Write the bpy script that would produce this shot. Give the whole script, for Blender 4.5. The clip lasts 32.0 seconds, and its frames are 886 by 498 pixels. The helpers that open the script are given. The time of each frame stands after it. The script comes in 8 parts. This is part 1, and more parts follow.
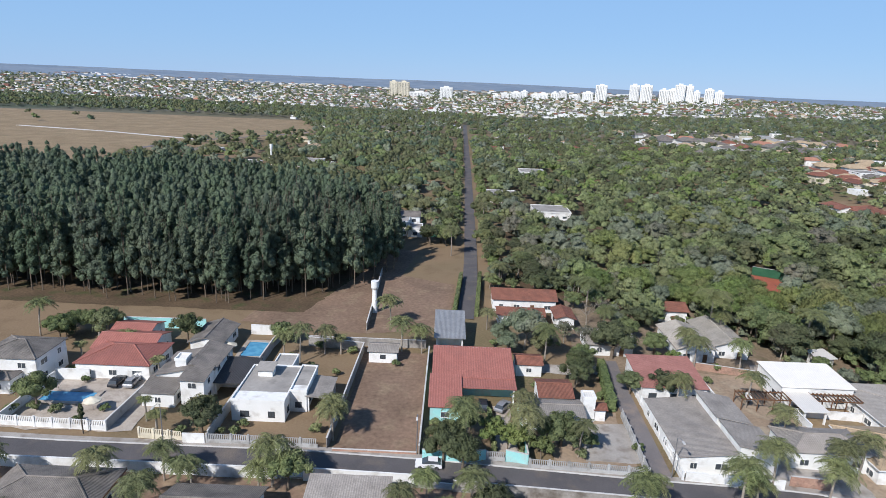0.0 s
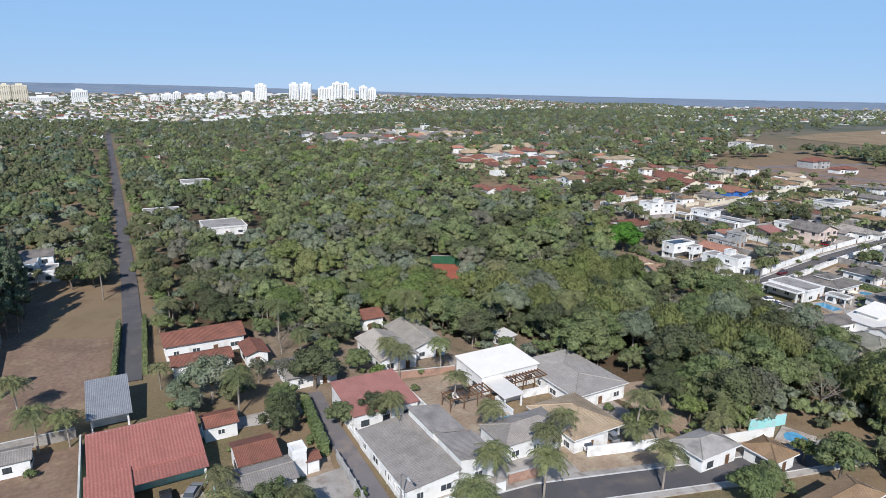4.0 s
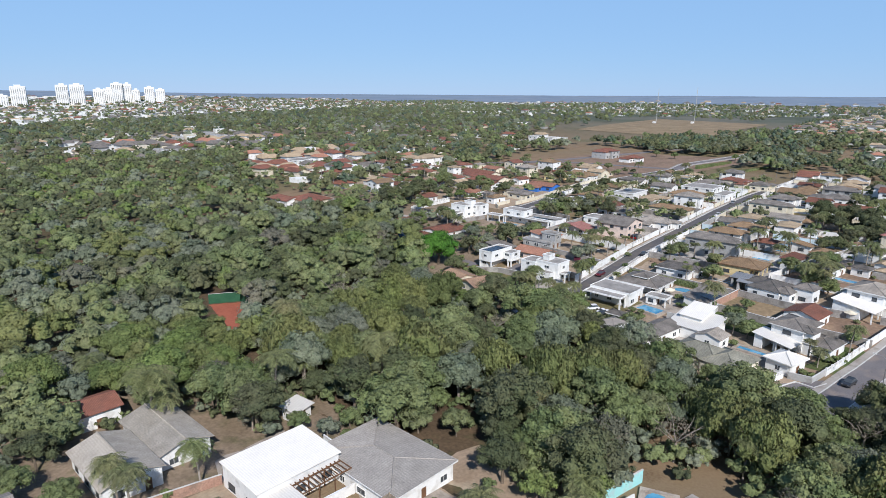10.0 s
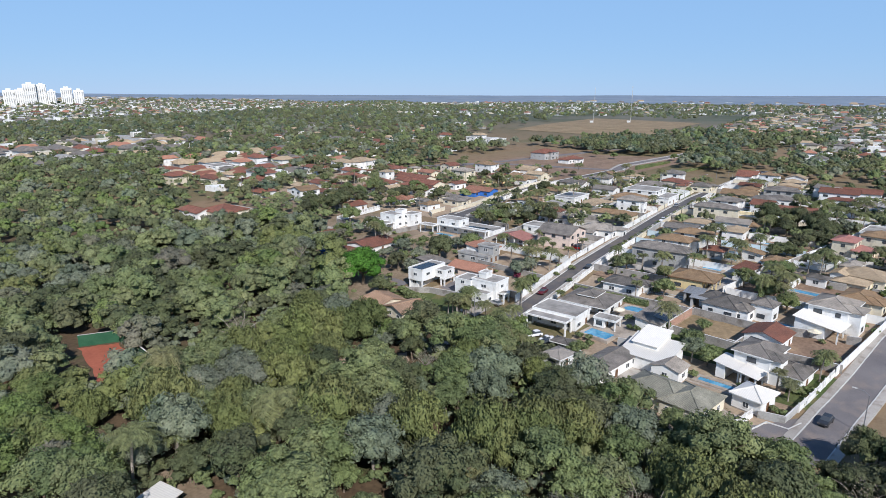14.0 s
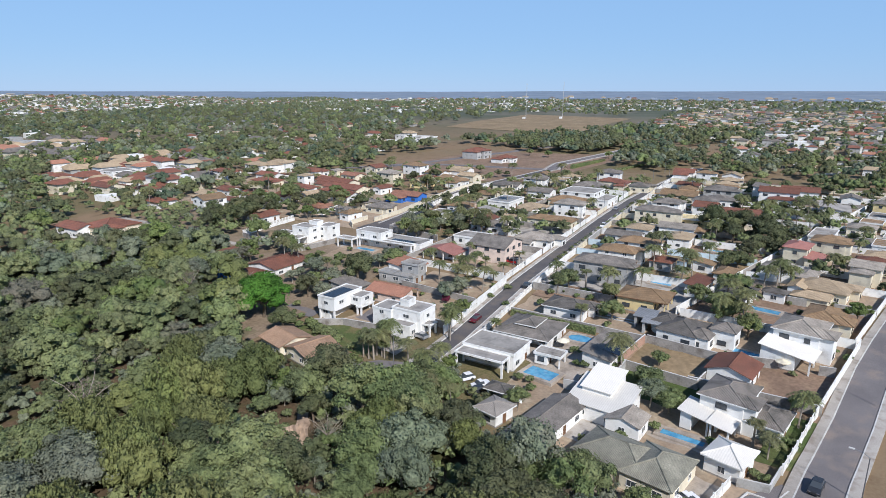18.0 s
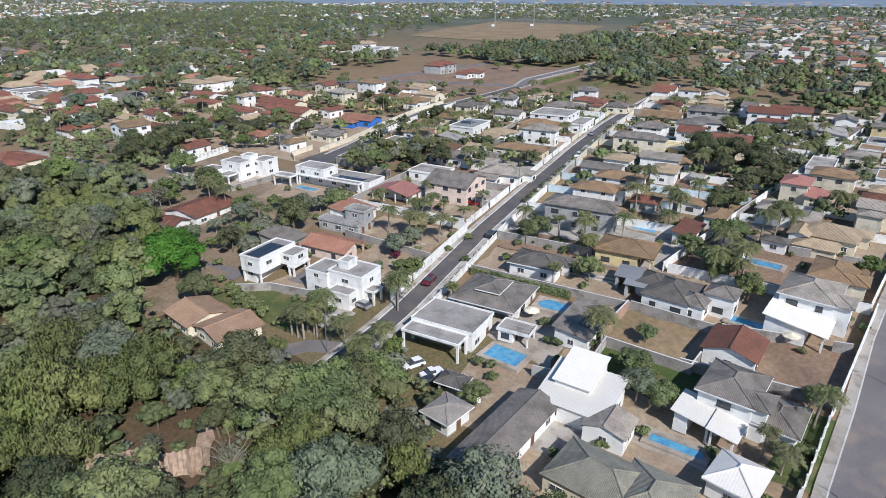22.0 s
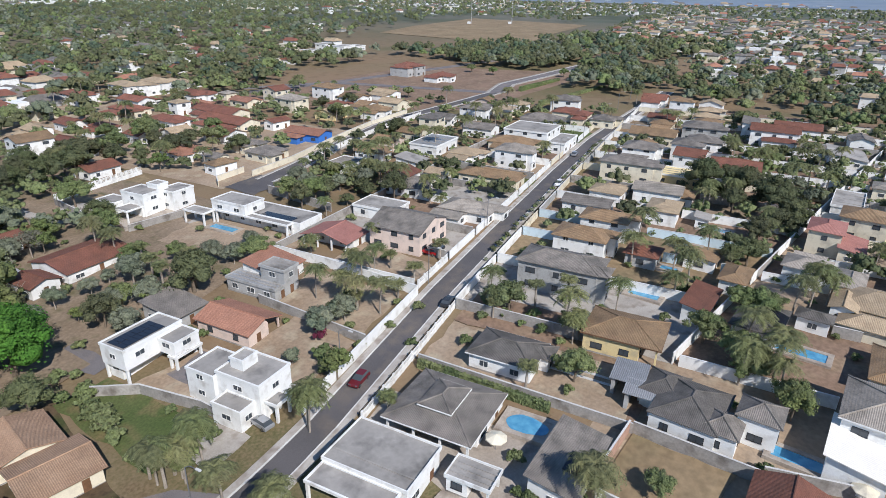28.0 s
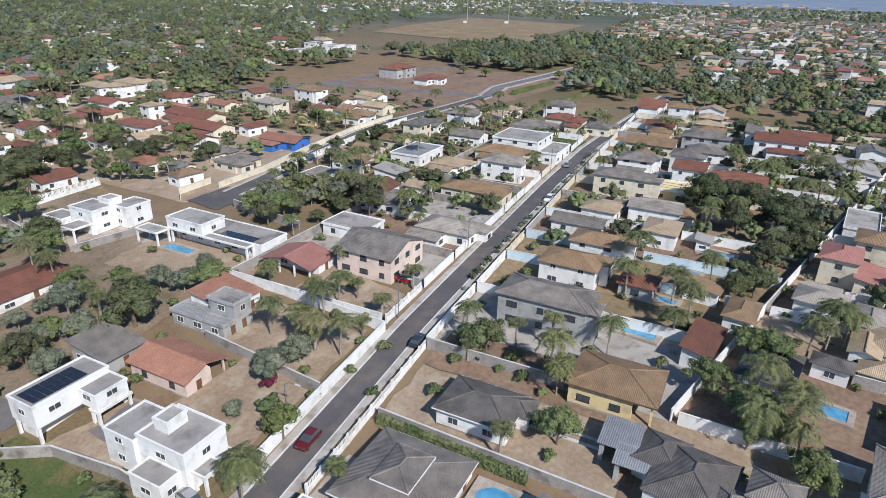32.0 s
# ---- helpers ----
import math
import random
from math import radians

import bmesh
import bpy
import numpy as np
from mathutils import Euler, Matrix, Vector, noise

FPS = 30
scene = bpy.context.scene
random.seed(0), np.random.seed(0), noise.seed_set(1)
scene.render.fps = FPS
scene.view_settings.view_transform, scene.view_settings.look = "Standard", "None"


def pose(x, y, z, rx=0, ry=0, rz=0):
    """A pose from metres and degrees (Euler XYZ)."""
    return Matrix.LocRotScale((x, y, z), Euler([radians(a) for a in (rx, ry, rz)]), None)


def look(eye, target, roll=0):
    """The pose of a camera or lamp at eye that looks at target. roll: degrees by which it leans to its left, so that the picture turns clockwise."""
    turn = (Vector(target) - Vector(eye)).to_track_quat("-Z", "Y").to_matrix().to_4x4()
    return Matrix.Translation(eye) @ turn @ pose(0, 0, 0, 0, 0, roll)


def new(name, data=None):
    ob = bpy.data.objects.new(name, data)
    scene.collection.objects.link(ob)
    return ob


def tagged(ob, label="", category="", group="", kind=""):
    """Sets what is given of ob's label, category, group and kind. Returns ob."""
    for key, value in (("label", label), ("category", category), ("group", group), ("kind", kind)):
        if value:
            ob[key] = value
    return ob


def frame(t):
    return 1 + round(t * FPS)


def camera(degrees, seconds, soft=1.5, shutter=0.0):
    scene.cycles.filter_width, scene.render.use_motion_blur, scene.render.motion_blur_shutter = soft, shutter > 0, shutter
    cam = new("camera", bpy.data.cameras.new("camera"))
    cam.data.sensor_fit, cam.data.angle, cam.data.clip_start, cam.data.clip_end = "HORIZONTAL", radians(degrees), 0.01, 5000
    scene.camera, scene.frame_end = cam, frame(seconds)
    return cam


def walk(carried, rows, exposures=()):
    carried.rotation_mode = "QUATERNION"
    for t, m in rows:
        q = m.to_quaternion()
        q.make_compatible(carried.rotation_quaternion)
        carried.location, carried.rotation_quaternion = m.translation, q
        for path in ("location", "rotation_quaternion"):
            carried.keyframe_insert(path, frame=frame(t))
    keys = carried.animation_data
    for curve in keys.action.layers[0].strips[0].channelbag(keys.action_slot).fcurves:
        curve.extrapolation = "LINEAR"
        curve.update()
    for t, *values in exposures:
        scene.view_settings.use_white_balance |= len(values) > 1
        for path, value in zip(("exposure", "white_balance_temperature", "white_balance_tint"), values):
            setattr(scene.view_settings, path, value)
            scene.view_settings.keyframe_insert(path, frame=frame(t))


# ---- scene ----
cam = camera(71.76, 32.0, 0.75)


def aim(t, x, y, z, yaw, pitch, lean):
    """A row of the flight: place, heading clockwise from +y, pitch and lean in degrees."""
    a, b = radians(yaw), radians(pitch)
    return t, look((x, y, z), (x + 50 * math.sin(a) * math.cos(b), y + 50 * math.cos(a) * math.cos(b), z + 50 * math.sin(b)), lean)


FLIGHT = [
    aim(0.0, 0.00, 0.00, 60.00, -0.000, -15.326, 2.362),
    aim(0.5, 0.35, 2.01, 59.99, -0.042, -15.263, 2.257),
    aim(1.0, 0.75, 4.04, 60.04, -0.530, -15.206, 2.152),
    aim(1.5, 1.25, 6.09, 60.14, -0.626, -15.175, 2.066),
    aim(2.0, 1.84, 8.15, 60.21, 2.116, -15.101, 1.976),
    aim(2.5, 2.48, 10.21, 60.25, 8.102, -14.943, 1.816),
    aim(3.0, 3.13, 12.27, 60.30, 18.650, -14.726, 1.552),
    aim(3.5, 3.84, 14.39, 60.34, 25.428, -14.597, 1.345),
    aim(4.0, 4.78, 16.55, 60.33, 29.791, -14.497, 1.195),
    aim(4.5, 6.04, 18.75, 60.27, 31.591, -14.471, 1.038),
    aim(6.5, 14.06, 27.69, 59.67, 37.453, -14.443, 0.667),
    aim(7.0, 16.40, 29.75, 59.59, 37.742, -14.455, 0.621),
    aim(7.5, 18.85, 31.74, 59.53, 40.545, -14.458, 0.583),
    aim(8.0, 21.30, 33.77, 59.48, 44.632, -14.419, 0.396),
    aim(8.5, 23.82, 35.77, 59.40, 45.779, -14.403, 0.349),
    aim(9.0, 26.49, 37.72, 59.31, 46.341, -14.367, 0.393),
    aim(9.5, 29.28, 39.60, 59.27, 46.637, -14.370, 0.382),
    aim(10.0, 32.13, 41.41, 59.24, 46.904, -14.365, 0.389),
    aim(10.5, 34.98, 43.12, 59.22, 47.055, -14.388, 0.315),
    aim(11.0, 37.83, 44.71, 59.17, 47.154, -14.414, 0.283),
    aim(11.5, 40.68, 46.21, 59.09, 47.241, -14.402, 0.282),
    aim(12.0, 43.53, 47.67, 58.99, 47.282, -14.389, 0.271),
    aim(12.5, 46.35, 49.14, 58.86, 47.332, -14.355, 0.234),
    aim(13.0, 49.13, 50.65, 58.74, 47.510, -14.326, 0.250),
    aim(13.5, 51.86, 52.19, 58.65, 50.438, -14.311, 0.187),
    aim(14.0, 54.52, 53.79, 58.61, 52.308, -14.313, 0.227),
    aim(14.5, 57.21, 55.38, 58.59, 52.966, -14.323, 0.270),
    aim(16.5, 70.07, 61.49, 58.58, 53.963, -14.643, 0.291),
    aim(17.0, 73.60, 63.09, 58.53, 55.129, -14.653, 0.283),
    aim(17.5, 77.15, 64.69, 58.48, 57.632, -14.624, 0.030),
    aim(18.0, 80.67, 66.17, 58.42, 58.300, -14.629, 0.109),
    aim(18.5, 84.12, 67.53, 58.31, 58.714, -15.710, 0.100),
    aim(19.0, 87.55, 68.85, 58.23, 59.036, -19.213, 0.142),
    aim(19.5, 91.00, 70.17, 58.29, 59.266, -22.007, 0.204),
    aim(20.0, 94.41, 71.47, 58.40, 59.453, -22.560, 0.185),
    aim(20.5, 97.72, 72.75, 58.52, 59.624, -22.584, 0.153),
    aim(21.0, 100.97, 74.02, 58.64, 59.959, -22.649, 0.146),
    aim(21.5, 104.26, 75.25, 58.78, 60.753, -22.695, 0.195),
    aim(22.0, 107.55, 76.48, 58.90, 61.204, -22.703, 0.148),
    aim(22.5, 110.87, 77.72, 58.95, 61.601, -22.718, 0.148),
    aim(23.0, 114.17, 79.01, 58.94, 61.881, -22.751, 0.205),
    aim(23.5, 117.42, 80.32, 58.88, 62.170, -22.766, 0.291),
    aim(24.0, 120.63, 81.57, 58.81, 62.354, -22.772, 0.329),
    aim(24.5, 123.82, 82.74, 58.76, 62.495, -22.784, 0.445),
    aim(25.0, 127.01, 83.84, 58.75, 62.569, -22.846, 0.568),
    aim(25.5, 130.18, 84.88, 58.80, 62.667, -22.922, 0.654),
    aim(27.5, 142.05, 88.24, 58.96, 63.272, -23.055, 1.092),
    aim(28.0, 144.75, 88.93, 58.96, 63.357, -23.085, 1.157),
    aim(28.5, 147.38, 89.56, 58.97, 63.421, -23.117, 1.297),
    aim(29.0, 149.91, 90.12, 58.95, 63.458, -23.110, 1.352),
    aim(29.5, 152.30, 90.56, 58.90, 63.496, -23.129, 1.287),
    aim(30.0, 154.42, 90.85, 58.87, 63.518, -23.129, 1.309),
    aim(30.5, 156.19, 91.03, 58.88, 63.538, -23.132, 1.311),
    aim(31.0, 157.67, 91.14, 58.91, 63.552, -23.157, 1.384),
    aim(31.5, 158.97, 91.23, 59.01, 63.566, -23.171, 1.477),
    aim(32.0, 160.14, 91.34, 59.14, 63.565, -23.210, 1.573),
]
walk(cam, FLIGHT)

# ---- world, sun, exposure ----
world = bpy.data.worlds.new("sky")
scene.world = world
world.use_nodes = True
wn = world.node_tree.nodes
sky = wn.new("ShaderNodeTexSky")
sky.sky_type = "NISHITA"
sky.sun_disc = False
sky.sun_elevation = radians(40)
sky.sun_rotation = radians(216)
sky.altitude = 1000
sky.air_density = 1.0
sky.dust_density = 0.0
sky.ozone_density = 3.0
veil = wn.new("ShaderNodeMix")
veil.data_type = "RGBA"
veil.inputs[0].default_value = 0.85
# the clear sky deepens from the horizon to the zenith
tc = wn.new("ShaderNodeTexCoord")
up = wn.new("ShaderNodeSeparateXYZ")
world.node_tree.links.new(tc.outputs["Generated"], up.inputs[0])
deep = wn.new("ShaderNodeMapRange")
deep.inputs[1].default_value, deep.inputs[2].default_value = 0.2, 0.8
world.node_tree.links.new(up.outputs[2], deep.inputs[0])
dome = wn.new("ShaderNodeMix")
dome.data_type = "RGBA"
dome.inputs[6].default_value = (2.35, 4.25, 7.3, 1)
dome.inputs[7].default_value = (0.45, 1.15, 3.0, 1)
world.node_tree.links.new(deep.outputs[0], dome.inputs[0])
world.node_tree.links.new(dome.outputs[2], veil.inputs[7])
world.node_tree.links.new(sky.outputs[0], veil.inputs[6])
world.node_tree.links.new(veil.outputs[2], wn["Background"].inputs[0])
wn["Background"].inputs[1].default_value = 0.115
sun = new("sun", bpy.data.lights.new("sun", "SUN"))
sun.data.energy = 5.0
sun.data.angle = radians(0.55)
sun.data.color = (1.0, 0.97, 0.965)
sun.matrix_world = look((-58, -81, 84), (0, 0, 0))
scene.view_settings.exposure = 0.06


# ---- terrain ----
KX = (-6000, 55, 95, 150, 192, 245, 330, 520, 800, 1200, 6000)
KZ = (0, 0, -2, -3, -2.2, 2, 5.5, 10, 18, 20, 20)


def hgt(x, y):
    """Height of the ground."""
    r = math.hypot(x - 60, y - 60)
    z = float(np.interp(x, KX, KZ))
    if r > 2400:
        k = min(1.0, (r - 2400) / 2200)
        k = k * k * (3 - 2 * k)
        z += k * (36 + 4 * noise.noise((x * 0.0009, y * 0.0009, 0.3)) - z)
    return z


# ---- materials ----
MATS = {}


def nodes_of(name):
    m = bpy.data.materials.new(name)
    m.use_nodes = True
    t = m.node_tree
    return m, t, t.nodes["Principled BSDF"]


def mixed(t, fac, a, b, blend="MIX"):
    n = t.nodes.new("ShaderNodeMix")
    n.data_type = "RGBA"
    n.blend_type = blend
    for sock, v in ((n.inputs[0], fac), (n.inputs[6], a), (n.inputs[7], b)):
        if isinstance(v, bpy.types.NodeSocket):
            t.links.new(v, sock)
        elif isinstance(v, (int, float)):
            sock.default_value = v
        else:
            sock.default_value = (*v, 1)
    return n.outputs[2]


def noisy(t, vec, scale, detail=4, lo=0.35, hi=0.65):
    n = t.nodes.new("ShaderNodeTexNoise")
    n.inputs["Scale"].default_value = scale
    n.inputs["Detail"].default_value = detail
    t.links.new(vec, n.inputs["Vector"])
    r = t.nodes.new("ShaderNodeMapRange")
    r.inputs[1].default_value, r.inputs[2].default_value = lo, hi
    t.links.new(n.outputs[0], r.inputs[0])
    return r.outputs[0]


def bumped(t, p, h, strength, dist=0.05, normal=None):
    b = t.nodes.new("ShaderNodeBump")
    b.inputs["Strength"].default_value = strength
    b.inputs["Distance"].default_value = dist
    t.links.new(h, b.inputs["Height"])
    t.links.new(b.outputs[0], p.inputs["Normal"])


def surface(name, c1, c2, rough=0.85, s1=0.15, s2=3.0, grain=0.25, bump=0.3, stain=None, s3=0.6, vary=0.12, metal=0.0, spec=0.3):
    """Paint, plaster, soil, concrete: two tones, grain, stains and relief, in world metres."""
    m, t, p = nodes_of(name)
    g = t.nodes.new("ShaderNodeNewGeometry")
    pos = g.outputs["Position"]
    col = mixed(t, noisy(t, pos, s1, 5), c1, c2)
    if stain:
        col = mixed(t, noisy(t, pos, s3, 6, 0.52, 0.72), col, stain)
    fine = noisy(t, pos, s2, 3, 0.25, 0.75)
    f = t.nodes.new("ShaderNodeMapRange")
    f.inputs[3].default_value, f.inputs[4].default_value = 1 - grain, 1 + grain * 0.6
    t.links.new(fine, f.inputs[0])
    o = t.nodes.new("ShaderNodeObjectInfo")
    v = t.nodes.new("ShaderNodeMapRange")
    v.inputs[3].default_value, v.inputs[4].default_value = 1 - vary, 1 + vary * 0.5
    t.links.new(o.outputs["Random"], v.inputs[0])
    mul = t.nodes.new("ShaderNodeMath")
    mul.operation = "MULTIPLY"
    t.links.new(f.outputs[0], mul.inputs[0])
    t.links.new(v.outputs[0], mul.inputs[1])
    cmb = t.nodes.new("ShaderNodeCombineColor")
    for k in range(3):
        t.links.new(mul.outputs[0], cmb.inputs[k])
    col = mixed(t, 1.0, col, cmb.outputs[0], "MULTIPLY")
    t.links.new(col, p.inputs["Base Color"])
    p.inputs["Roughness"].default_value = rough
    p.inputs["Metallic"].default_value = metal
    p.inputs["Specular IOR Level"].default_value = spec
    if bump:
        bumped(t, p, fine, bump)
    MATS[name] = m
    return m


def roofing(name, c1, c2, rib=0.25, row=0.4, rough=0.8, stain=(0.05, 0.05, 0.045), stained=0.5, metal=0.0, depth=0.045, low=0.78, grain=0.62):
    """Tiles or sheets: ribs run up the slope (u along the eave, v up it, in metres)."""
    m, t, p = nodes_of(name)
    uv = t.nodes.new("ShaderNodeUVMap")
    sep = t.nodes.new("ShaderNodeSeparateXYZ")
    t.links.new(uv.outputs[0], sep.inputs[0])
    g = t.nodes.new("ShaderNodeNewGeometry")
    pos = g.outputs["Position"]

    def wave(sock, period):
        a = t.nodes.new("ShaderNodeMath")
        a.operation = "MULTIPLY"
        t.links.new(sock, a.inputs[0])
        a.inputs[1].default_value = 2 * math.pi / period
        b = t.nodes.new("ShaderNodeMath")
        b.operation = "SINE"
        t.links.new(a.outputs[0], b.inputs[0])
        c = t.nodes.new("ShaderNodeMapRange")
        c.inputs[1].default_value = -1
        t.links.new(b.outputs[0], c.inputs[0])
        return c.outputs[0]

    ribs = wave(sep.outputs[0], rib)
    rows = wave(sep.outputs[1], row)
    o = t.nodes.new("ShaderNodeObjectInfo")
    col = mixed(t, noisy(t, pos, 0.5, 5, 0.3, 0.7), c1, c2)
    sc = t.nodes.new("ShaderNodeMath")
    sc.operation = "MULTIPLY"
    t.links.new(noisy(t, pos, 0.35, 7, 0.45, 0.75), sc.inputs[0])
    sc.inputs[1].default_value = stained
    col = mixed(t, sc.outputs[0], col, stain)
    fine = noisy(t, pos, 4.0, 4, 0.2, 0.8)
    dark = mixed(t, fine, (grain, grain, grain), (1.15, 1.15, 1.15))
    col = mixed(t, 1.0, col, dark, "MULTIPLY")
    v = mixed(t, o.outputs["Random"], (0.8, 0.8, 0.8), (1.12, 1.1, 1.08))
    col = mixed(t, 1.0, col, v, "MULTIPLY")
    # colour drops to low in the troughs between ribs, following the relief
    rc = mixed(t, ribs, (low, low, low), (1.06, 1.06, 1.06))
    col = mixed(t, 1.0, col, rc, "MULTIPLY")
    t.links.new(col, p.inputs["Base Color"])
    p.inputs["Roughness"].default_value = rough
    p.inputs["Metallic"].default_value = metal
    p.inputs["Specular IOR Level"].default_value = 0.3
    h = t.nodes.new("ShaderNodeMath")
    h.operation = "MULTIPLY_ADD"
    t.links.new(rows, h.inputs[0])
    h.inputs[1].default_value = 0.25
    t.links.new(ribs, h.inputs[2])
    bumped(t, p, h.outputs[0], 0.9, depth)
    MATS[name] = m
    return m


def foliage(name, c1, c2, c3):
    """Leaves: colour differs from tree to tree and from clump to clump, with leafy relief."""
    m, t, p = nodes_of(name)
    g = t.nodes.new("ShaderNodeNewGeometry")
    o = t.nodes.new("ShaderNodeObjectInfo")
    pos = g.outputs["Position"]
    col = mixed(t, o.outputs["Random"], c1, c2)
    col = mixed(t, noisy(t, pos, 0.22, 3, 0.4, 0.7), col, c3)
    vo = t.nodes.new("ShaderNodeTexVoronoi")
    vo.voronoi_dimensions = "2D"
    vo.inputs["Scale"].default_value = 0.13
    t.links.new(pos, vo.inputs["Vector"])
    sp = t.nodes.new("ShaderNodeSeparateColor")
    t.links.new(vo.outputs["Color"], sp.inputs[0])
    col = mixed(t, 1.0, col, mixed(t, sp.outputs[0], (0.8, 0.81, 0.82), (1.2, 1.17, 1.08)), "MULTIPLY")
    col = mixed(t, 1.0, col, mixed(t, sp.outputs[1], (0.93, 1.0, 0.92), (1.05, 0.995, 1.04)), "MULTIPLY")
    leafy = noisy(t, pos, 1.7, 5, 0.3, 0.7)
    col = mixed(t, 1.0, col, mixed(t, leafy, (0.68, 0.69, 0.7), (1.28, 1.27, 1.18)), "MULTIPLY")
    var = mixed(t, g.outputs["Random Per Island"], (0.9, 0.9, 0.9), (1.08, 1.08, 1.06))
    col = mixed(t, 1.0, col, var, "MULTIPLY")
    t.links.new(col, p.inputs["Base Color"])
    p.inputs["Roughness"].default_value = 0.7
    p.inputs["Specular IOR Level"].default_value = 0.1
    bumped(t, p, leafy, 1.0, 0.3)
    tr = t.nodes.new("ShaderNodeBsdfTranslucent")
    t.links.new(col, tr.inputs[0])
    mx = t.nodes.new("ShaderNodeMixShader")
    mx.inputs[0].default_value = 0.16
    t.links.new(p.outputs[0], mx.inputs[1])
    t.links.new(tr.outputs[0], mx.inputs[2])
    t.links.new(mx.outputs[0], t.nodes["Material Output"].inputs[0])
    MATS[name] = m
    return m


def glossy(name, c, rough=0.15, metal=0.0):
    m, t, p = nodes_of(name)
    p.inputs["Base Color"].default_value = (*c, 1)
    p.inputs["Roughness"].default_value = rough
    p.inputs["Metallic"].default_value = metal
    MATS[name] = m
    return m


surface("white", (0.80, 0.80, 0.78), (0.72, 0.72, 0.69), 0.8, 0.3, 5, 0.06, 0.1, (0.55, 0.53, 0.49), 0.5, 0.06)
surface("cream", (0.72, 0.66, 0.52), (0.66, 0.6, 0.46), 0.8, 0.3, 5, 0.08, 0.1, (0.5, 0.45, 0.36))
surface("pink", (0.68, 0.55, 0.47), (0.62, 0.5, 0.43), 0.8, 0.3, 5, 0.08, 0.1, (0.5, 0.42, 0.36))
surface("yellow", (0.72, 0.59, 0.32), (0.66, 0.53, 0.28), 0.8, 0.3, 5, 0.08, 0.1, (0.5, 0.42, 0.26))
surface("blue", (0.05, 0.19, 0.56), (0.05, 0.16, 0.48), 0.7, 0.3, 5, 0.08, 0.1)
surface("grey", (0.42, 0.42, 0.41), (0.36, 0.36, 0.35), 0.85, 0.3, 4, 0.12, 0.15, (0.25, 0.24, 0.22))
surface("render_grey", (0.36, 0.34, 0.31), (0.28, 0.26, 0.24), 0.9, 0.25, 2.5, 0.2, 0.2, (0.16, 0.14, 0.12), 0.4)
surface("turquoise", (0.32, 0.66, 0.66), (0.36, 0.7, 0.68), 0.75, 0.3, 5, 0.06, 0.1, (0.4, 0.55, 0.55))
surface("brickwork", (0.37, 0.22, 0.165), (0.42, 0.27, 0.2), 0.9, 0.4, 3.5, 0.25, 0.3, (0.24, 0.17, 0.13))
surface("slab", (0.365, 0.342, 0.312), (0.28, 0.262, 0.24), 0.9, 0.2, 1.6, 0.14, 0.15, (0.17, 0.16, 0.148), 0.25, 0.12)
surface("asphalt", (0.185, 0.17, 0.168), (0.145, 0.133, 0.134), 0.92, 0.12, 6, 0.2, 0.2, (0.25, 0.205, 0.175), 0.2, 0.0)
# darker copy of asphalt, with street shade put into its colour
surface("dark_asphalt", (0.115, 0.107, 0.108), (0.09, 0.085, 0.087), 0.92, 0.12, 6, 0.2, 0.2, (0.16, 0.135, 0.115), 0.2, 0.0)
surface("concrete", (0.42, 0.39, 0.35), (0.34, 0.31, 0.275), 0.9, 0.25, 4, 0.15, 0.15, (0.24, 0.2, 0.165), 0.5)
surface("kerbstone", (0.62, 0.61, 0.58), (0.5, 0.49, 0.47), 0.85, 0.5, 5, 0.12, 0.1)
surface("soil", (0.255, 0.17, 0.118), (0.19, 0.128, 0.088), 0.95, 0.09, 1.2, 0.3, 0.4, (0.28, 0.205, 0.135), 0.22, 0.05)
surface("sand_lot", (0.355, 0.272, 0.195), (0.285, 0.208, 0.14), 0.95, 0.12, 1.5, 0.22, 0.3, (0.4, 0.335, 0.24), 0.25, 0.05)
surface("dry_grass", (0.30, 0.22, 0.13), (0.23, 0.165, 0.095), 0.95, 0.05, 0.8, 0.3, 0.4, (0.2, 0.16, 0.09), 0.12, 0.05)
surface("lawn", (0.062, 0.095, 0.026), (0.1, 0.12, 0.042), 0.95, 0.12, 2.5, 0.3, 0.4, (0.17, 0.14, 0.065), 0.3, 0.1)
surface("garden_earth", (0.27, 0.205, 0.145), (0.2, 0.15, 0.1), 0.95, 0.12, 1.5, 0.28, 0.4, (0.13, 0.115, 0.06), 0.2, 0.0)
surface("pale_blue", (0.58, 0.7, 0.76), (0.52, 0.64, 0.7), 0.75, 0.3, 5, 0.06, 0.1, (0.45, 0.55, 0.58))
surface("litter", (0.085, 0.058, 0.034), (0.125, 0.085, 0.05), 0.95, 0.12, 1.5, 0.35, 0.4, (0.06, 0.07, 0.025), 0.2, 0.0)
surface("paving", (0.43, 0.375, 0.315), (0.35, 0.3, 0.25), 0.85, 0.2, 3, 0.16, 0.1, (0.24, 0.2, 0.165), 0.4)
surface("pale_earth", (0.44, 0.335, 0.255), (0.35, 0.255, 0.185), 0.95, 0.2, 1.5, 0.3, 0.5, (0.22, 0.15, 0.105), 0.3, 0.05)
surface("bark", (0.2, 0.16, 0.12), (0.14, 0.11, 0.08), 0.9, 1, 6, 0.25, 0.4)
surface("pale_bark", (0.36, 0.32, 0.27), (0.25, 0.21, 0.17), 0.9, 1, 6, 0.2, 0.3)
surface("timber", (0.19, 0.1, 0.055), (0.14, 0.075, 0.04), 0.7, 0.6, 5, 0.2, 0.2)
surface("steel", (0.3, 0.3, 0.31), (0.25, 0.25, 0.26), 0.5, 0.5, 5, 0.1, 0.0, metal=0.6)
